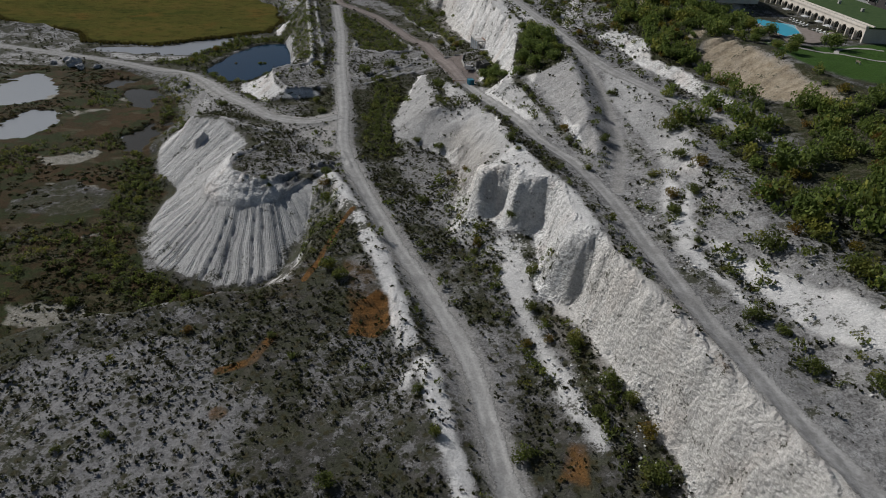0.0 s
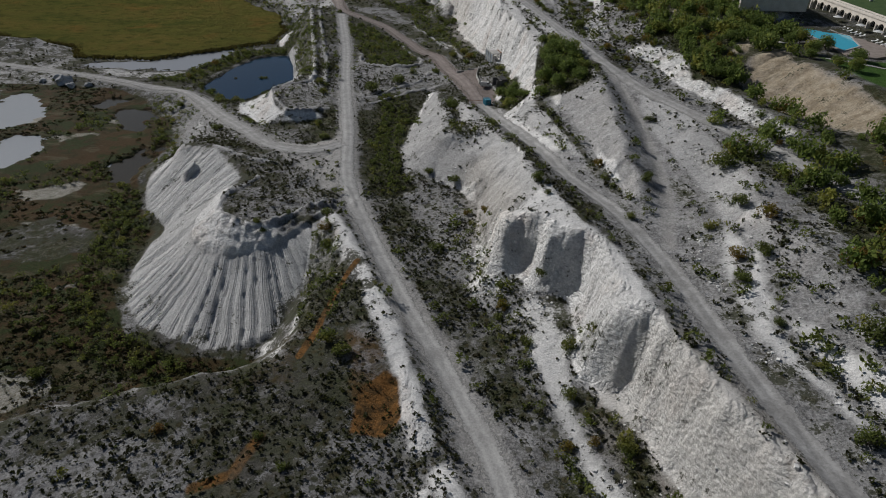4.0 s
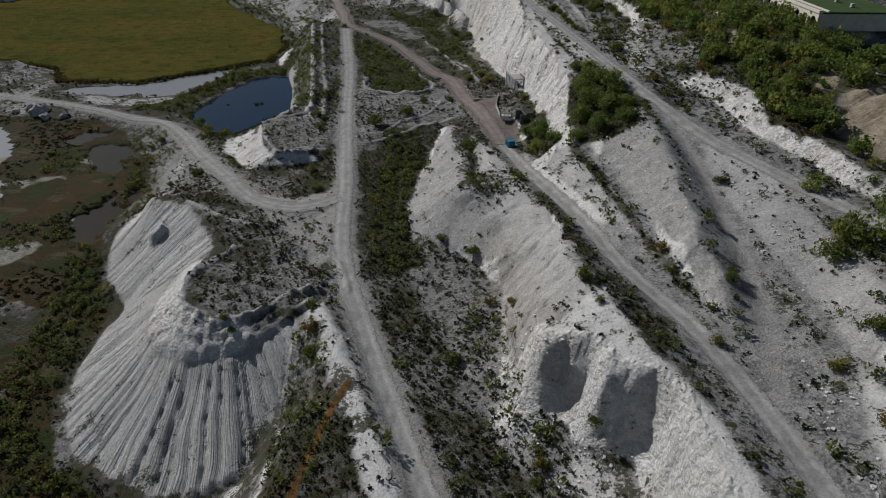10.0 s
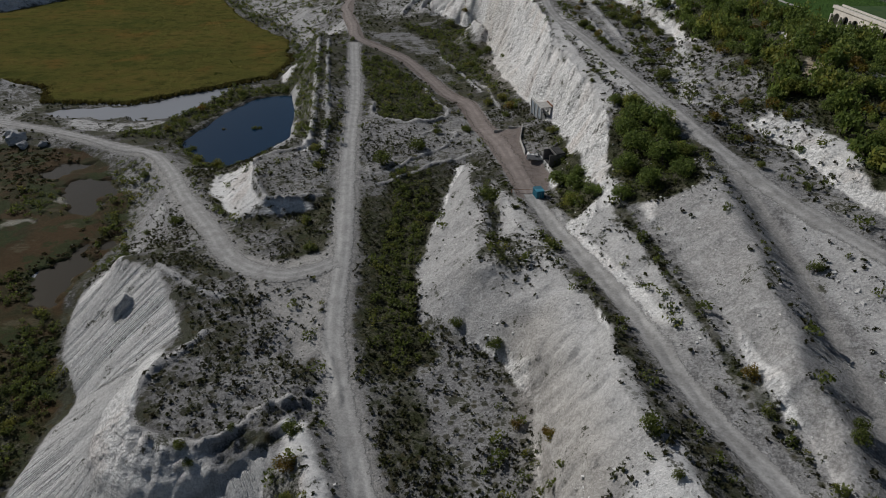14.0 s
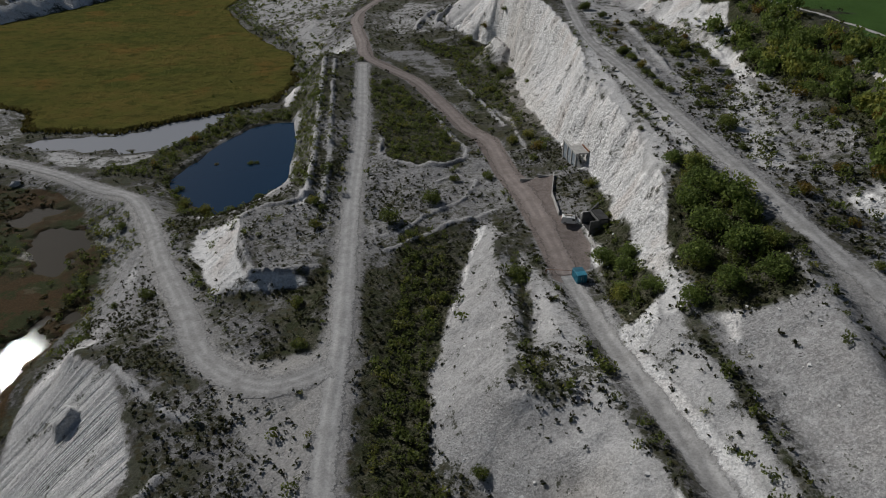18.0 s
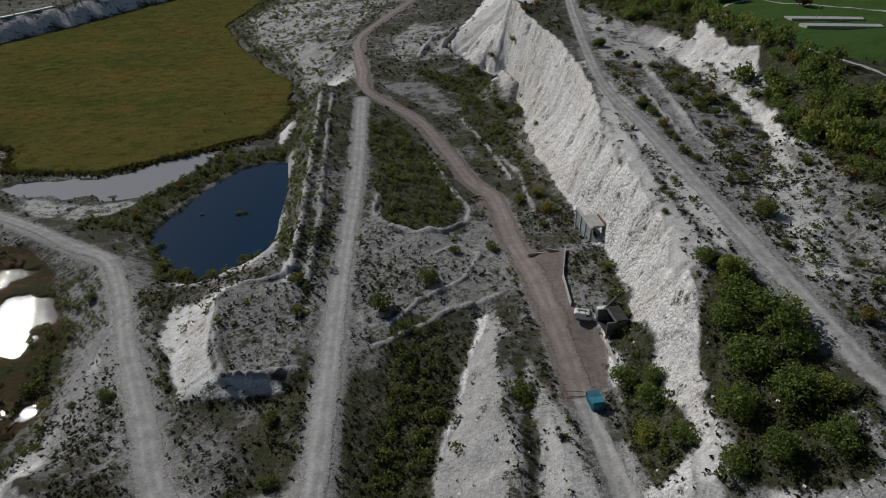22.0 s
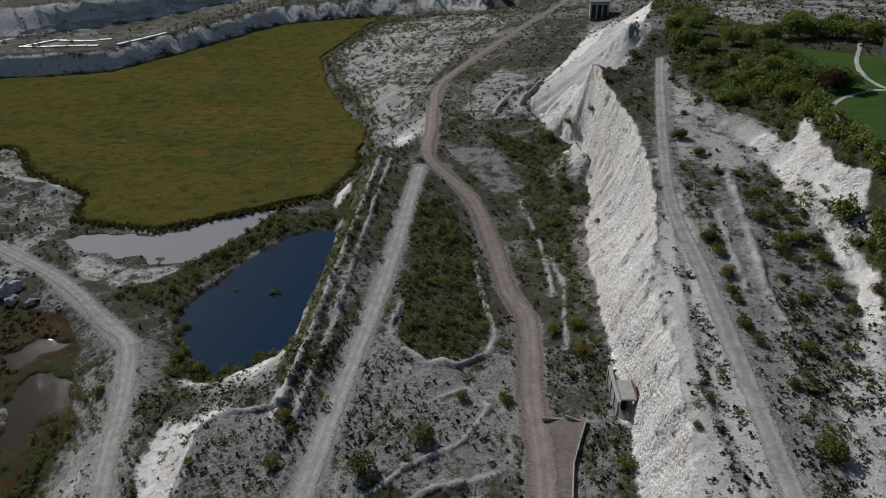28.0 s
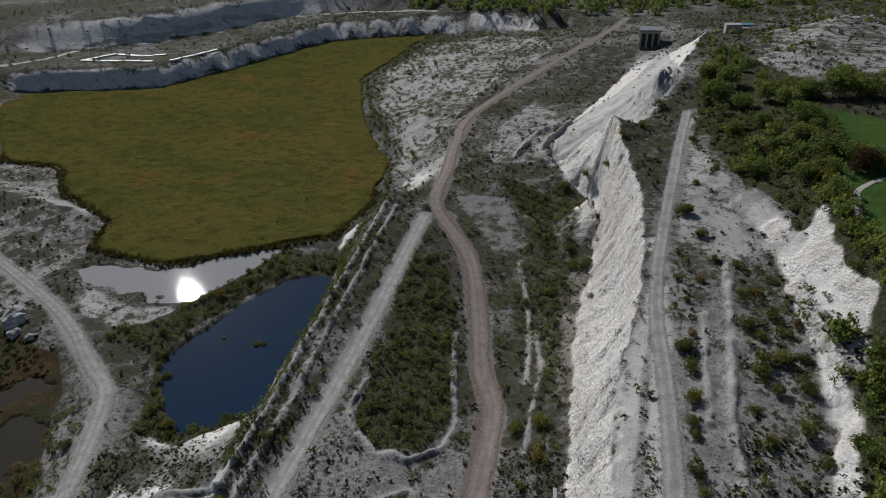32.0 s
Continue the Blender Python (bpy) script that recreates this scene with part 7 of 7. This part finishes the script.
def thick(x, y):
    d = np.zeros(np.shape(x))
    for poly, k in SHRUBBY:
        d = np.maximum(d, k * step(inside(x, y, poly), -0.5, 1.5))
    for line, half, k in STRIPS:
        d = np.maximum(d, k * 0.8 * (1 - step(away(x, y, line), half * 0.3, half * 1.2)) * step(fbm(x, y, 7, 2, 26), 0.30, 0.48))
    return d


def low_scrub(x, y):
    h, slope, road = height(x, y)
    c = cover(x, y, h, slope, road)
    return h, slope, road, c


def tuft_chance(x, y):
    h, slope, road, c = low_scrub(x, y)
    p = step(c[0], 0.10, 0.5) * 0.85 + 0.24 * (1 - step(slope, 0.5, 0.9)) * (1 - 0.9 * c[11]) * (1 - 0.75 * c[14])
    p = p * (0.35 + 0.95 * step(fbm(x, y, 8, 3, 13), 0.38, 0.6))
    shelf = step(inside(x, y, [(-100, 20), (-84, 80), (-66, 92), (-30, 104), (-26, 128), (-6, 100), (8, 60), (16, 20)]), -1, 2)
    p = np.maximum(p, shelf * (0.20 + 0.75 * fbm(x, y, 9, 3, 14)) * step(fbm(x, y, 22, 3, 16), 0.28, 0.5))
    p = np.maximum(p, 0.6 * step(inside(x, y, [(-68, 201), (-55, 183), (-57, 168), (-53, 158), (-45, 155.5), (-31, 164), (-28, 180), (-36, 192), (-52, 197)]), -1, 1))
    p = np.maximum(p, 0.3 * step(inside(x, y, [(-66, 259), (-62, 263), (-52, 268), (-43, 262), (-42, 238), (-56, 235), (-61, 245)]), -1, 1))
    verge = np.exp(-((road - 3.2) / 1.3) ** 2)
    p = np.maximum(p, 0.55 * verge * step(fbm(x, y, 6, 2, 19), 0.35, 0.6))
    return p * step(road, 2.0, 3.0) * (1 - 0.85 * c[1]) * (1 - c[2]) * (1 - c[3]) * (1 - c[5]) * (1 - 0.8 * c[4]) * step(h, 0.1, 0.4) * (inside(x, y, [(-56, 416), (-26, 379), (-18, 391), (-37, 420)]) < 0) * (1 - 0.75 * step(slope, 0.5, 1.0)) * (1 - step(inside(x, y, TIP_SIDE), -1.5, 0.5))


TUFTS = [crown(2, 5, 0.40, 0.75, 0.0) for _ in range(6)]
tx, ty = scatter(-96, 72, 28, 300, 0.80, tuft_chance)
strew("scrub", "low dark scrub and dry herbs dotted over chalk", "scrub", tx, ty, 0.20 + 0.62 * rng.rand(len(tx)) ** 2.2, TUFTS, M_TUFT)
tx, ty = scatter(-330, 130, 300, 760, 3.0, lambda x, y: tuft_chance(x, y) * 0.75 * (inside(x, y, REEDS) < 0))
strew("scrub", "low dark scrub on the far quarry floor", "scrub", tx, ty, 0.5 + 0.8 * rng.rand(len(tx)) ** 1.5, TUFTS, M_TUFT)

BUSHES = [crown(6, 9, 0.18, 0.85) for _ in range(6)]
TREES = [crown(11, 20, 0.13, 0.95) for _ in range(5)]
DISTANT = [crown(6, 11, 0.22, 0.95) for _ in range(4)]
SMALL = [crown(4, 7, 0.26, 0.85) for _ in range(4)]


def bush_chance(x, y):
    h, slope, road = height(x, y)
    p = thick(x, y) * 0.85
    p = np.maximum(p, 0.5 * step(inside(x, y, MARSH), 0, 4) * step(fbm(x, y, 24, 4, 83), 0.50, 0.60))
    lone = 0.05 * step(fbm(x, y, 16, 3, 24), 0.5, 0.65) * (1 - step(slope, 0.6, 1.0))
    verge = np.exp(-((road - 4.2) / 1.4) ** 2) * 0.28 * step(fbm(x, y, 10, 2, 29), 0.5, 0.62)
    p = np.maximum(p, np.maximum(lone, verge)) * step(road, 2.6, 3.4) * step(h, -0.02, 0.15)
    lawn = step(inside(x, y, [(67, 374), (70, 352), (78, 318), (150, 300), (150, 420), (90, 430), (64, 440)]), -2, 0)
    yard = step(inside(x, y, [(-4, 312), (0, 281), (4, 277), (12, 276), (12, 253), (16, 248), (17, 240), (15.5, 229), (9, 224), (3, 262), (-9, 311)]), -1, 0.5)
    return p * (1 - lawn) * (1 - yard) * (1 - step(inside(x, y, TIP_SIDE), -1, 0.5))


bx, by = scatter(-150, 66, 40, 440, 1.7, bush_chance)
strew("thicket", "dense green thicket of bushes in hollows and along banks", "bushes", bx, by, 0.55 + 1.35 * rng.rand(len(bx)) ** 1.8, BUSHES, M_LEAF, 1.05)
wx, wy = scatter(22, 130, 40, 540, 2.7, lambda x, y: thick(x, y) * np.where(y > 385, 0.5 * step(fbm(x, y, 11, 3, 118), 0.42, 0.52), 0.75) * ((x > 60) | (y > 385)) * (inside(x, y, [(72, 374), (74, 352), (82, 318), (150, 300), (150, 430), (90, 440), (70, 440)]) < 0) * (1 - step(inside(x, y, SAND), -1, 1)))
auto = rng.rand(len(wx)) < 0.16
strew("woodland", "mixed green woodland on the slope above the quarry", "woodland", wx[~auto], wy[~auto], 1.1 + 2.6 * rng.rand((~auto).sum()) ** 1.6, TREES, M_TREE, 1.25)
strew("woodland", "yellowing shrubs among the woodland", "woodland", wx[auto], wy[auto], 1.1 + 1.2 * rng.rand(auto.sum()), TREES, M_AUTUMN, 1.1)
sx, sy = scatter(-215, -85, 430, 740, 3.6, lambda x, y: (inside(x, y, REEDS) < -1) * (0.24 + 0.7 * step(inside(x, y, REEDS), -20, -4)) * (height(x, y)[2] > 5))
strew("thicket", "scattered small bushes on pale sand beyond the reeds", "bushes", sx, sy, 1.0 + 1.3 * rng.rand(len(sx)), BUSHES, M_LEAF)


# marsh grass in clumps and the reed bed
def blades(n, lean=0.35):
    """A clump of upright blades one metre in size."""
    a, r = rng.rand(n) * 6.283, 0.55 * np.sqrt(rng.rand(n))
    base = np.stack([r * np.cos(a), r * np.sin(a), np.zeros(n)], -1)
    tip = base + np.stack([lean * rng.normal(size=n), lean * rng.normal(size=n), 0.7 + 0.5 * rng.rand(n)], -1)
    side = np.stack([np.sin(a), -np.cos(a), np.zeros(n)], -1) * 0.16
    return np.stack([base - side, base + side, tip + side * 0.4, tip - side * 0.4], 1)


M_MARSH = leaf_material("marsh_grass", (0.045, 0.038, 0.015), (0.085, 0.066, 0.026), (0.032, 0.046, 0.014), (0.07, 0.06, 0.024))
M_REED = leaf_material("reeds", (0.060, 0.062, 0.016), (0.10, 0.088, 0.028), (0.07, 0.055, 0.018), (0.08, 0.07, 0.02))
CLUMPS = [blades(14) for _ in range(4)]
SEDGE = [crown(3, 4, 0.5, 0.5, 0.0) for _ in range(4)]
mx, my = scatter(-300, -34, 70, 315, 1.8, lambda x, y: step(inside(x, y, MARSH), 0, 3) * step(height(x, y)[0], 0.12, 0.3) * step(fbm(x, y, 20, 4, 88), 0.44, 0.62))
strew("marsh_grass", "brown marsh grass and sedge on wet ground", "marsh grass", mx, my, 0.5 + 0.7 * rng.rand(len(mx)), SEDGE, M_MARSH, 0.6)


def build_reeds():
    gx, gy = np.arange(-424, -96, 1.7), np.arange(350, 746, 1.7)
    x, y = np.meshgrid(gx, gy, indexing="ij")
    edge = inside(x, y, REEDS) + 5 * (fbm(x, y, 12, 3, 66) - 0.5)
    z = -3 + 4.1 * step(edge, -0.6, 0.6) + 0.5 * (fbm(x, y, 30, 3, 67) - 0.5) + 1.0 * (fbm(x, y, 3.6, 2, 68) - 0.5)
    me = grid_mesh("reed_bed", x, y, z)
    n = Nodes("reed_bed")
    big, mid, fine = n.noise(0.014, 4, 0.6, stretch=(0.6, 1.5, 1)), n.noise(0.09, 5, 0.62), n.noise(1.3, 5, 0.7)
    col = n.mix(n.ramp(big, 0.38, 0.62), (0.082, 0.092, 0.026), (0.145, 0.118, 0.036))
    col = n.mix(n.ramp(mid, 0.42, 0.62), col, (0.120, 0.116, 0.032))
    col = n.mix(n.ramp(n.noise(0.03, 3), 0.58, 0.7, 0, 0.6), col, (0.19, 0.112, 0.036))
    col = n.mix(n.ramp(fine, 0.45, 0.75, 0, 0.7), col, (0.066, 0.068, 0.021))
    col = n.mix(n.ramp(n.noise(0.16, 6, 0.72, stretch=(0.8, 1.3, 1)), 0.50, 0.60, 0, 0.6), col, (0.056, 0.060, 0.019))
    col = n.mix(n.ramp(n.noise(0.5, 6, 0.72, stretch=(0.8, 1.4, 1)), 0.54, 0.66, 0, 0.45), col, (0.17, 0.142, 0.052))
    clump = n.math("ADD", fine, n.math("MULTIPLY", n.noise(0.30, 5, 0.7, stretch=(0.85, 1.2, 1)), 1.1))
    me.materials.append(n.done(col, 1.0, clump, 1.0, 0.9, spec=0.0))
    return tagged(new("reed_bed", me), "wide olive and golden reed bed on flat wet ground", "reeds", kind="stuff")


build_reeds()
ex, ey = scatter(-330, -95, 345, 440, 1.5, lambda x, y: (np.abs(inside(x, y, REEDS)) < 2.2) * 0.9)
strew("reed_fringe", "dark fringe of tall reeds along the water", "reeds", ex, ey, 0.9 + 0.6 * rng.rand(len(ex)), CLUMPS, M_REED)

# loose chalk blocks below the faces
ICO = []
for k in range(5):
    bm = bmesh.new()
    bmesh.ops.create_cube(bm, size=1.0)
    for v in bm.verts:
        v.co = Vector(v.co) * (0.75 + 0.5 * rng.rand()) + Vector(rng.normal(size=3) * 0.08)
    ICO.append(np.array([[v.co[:] for v in f.verts] for f in bm.faces]))
    bm.free()


def rubble_chance(x, y):
    h, slope, road = height(x, y)
    foot = np.minimum(dist_to(x, y, [(38, 52), (33, 70), (27, 84), (20, 97), (18, 112), (14, 124), (8, 140)]), dist_to(x, y, [(44, 70), (44, 90), (43, 110), (52, 130), (54, 170)]))
    p = np.exp(-(foot / 4.0) ** 2) * 0.6 * step(fbm(x, y, 7, 3, 33), 0.42, 0.6)
    p = np.maximum(p, 0.03 * step(slope, 0.3, 0.5) * (1 - step(slope, 1.0, 1.4)))
    return p * step(road, 2.2, 3.0) * step(h, 3, 5)


rx, ry = scatter(-30, 72, 40, 260, 0.65, rubble_chance)
strew("rubble", "loose white chalk rubble below the faces", "rubble", rx, ry, 0.10 + 0.35 * rng.rand(len(rx)) ** 3, ICO, M_STONE)

fx, fy = scatter(-250, 420, 778, 1150, 9.0, lambda x, y: 0.6 * step(fbm(x, y, 70, 3, 112) + 0.2 * (y < 850) * (x < -70), 0.40, 0.52))
strew("woodland", "dense green forest beyond the quarry", "woodland", fx, fy, 4.0 + 3.0 * rng.rand(len(fx)), DISTANT, M_TREE, 1.2)
fx, fy = scatter(20, 200, 450, 800, 7.0, lambda x, y: 0.16 * step(fbm(x, y, 30, 3, 115), 0.5, 0.6) + 0.5 * step(inside(x, y, [(40, 700), (200, 640), (220, 800), (40, 800)]), -5, 5))
strew("thicket", "bushes and small trees on the far gravel flat", "bushes", fx, fy, 1.6 + 1.6 * rng.rand(len(fx)), DISTANT, M_TREE, 1.0)
fx, fy = scatter(-560, -150, 520, 860, 6.0, lambda x, y: 0.22 * (inside(x, y, REEDS) < -8) * (1 - step(height(x, y)[1], 0.5, 0.8)))
strew("thicket", "small bushes scattered over the far benches", "bushes", fx, fy, 1.0 + 1.5 * rng.rand(len(fx)), SMALL, M_LEAF)
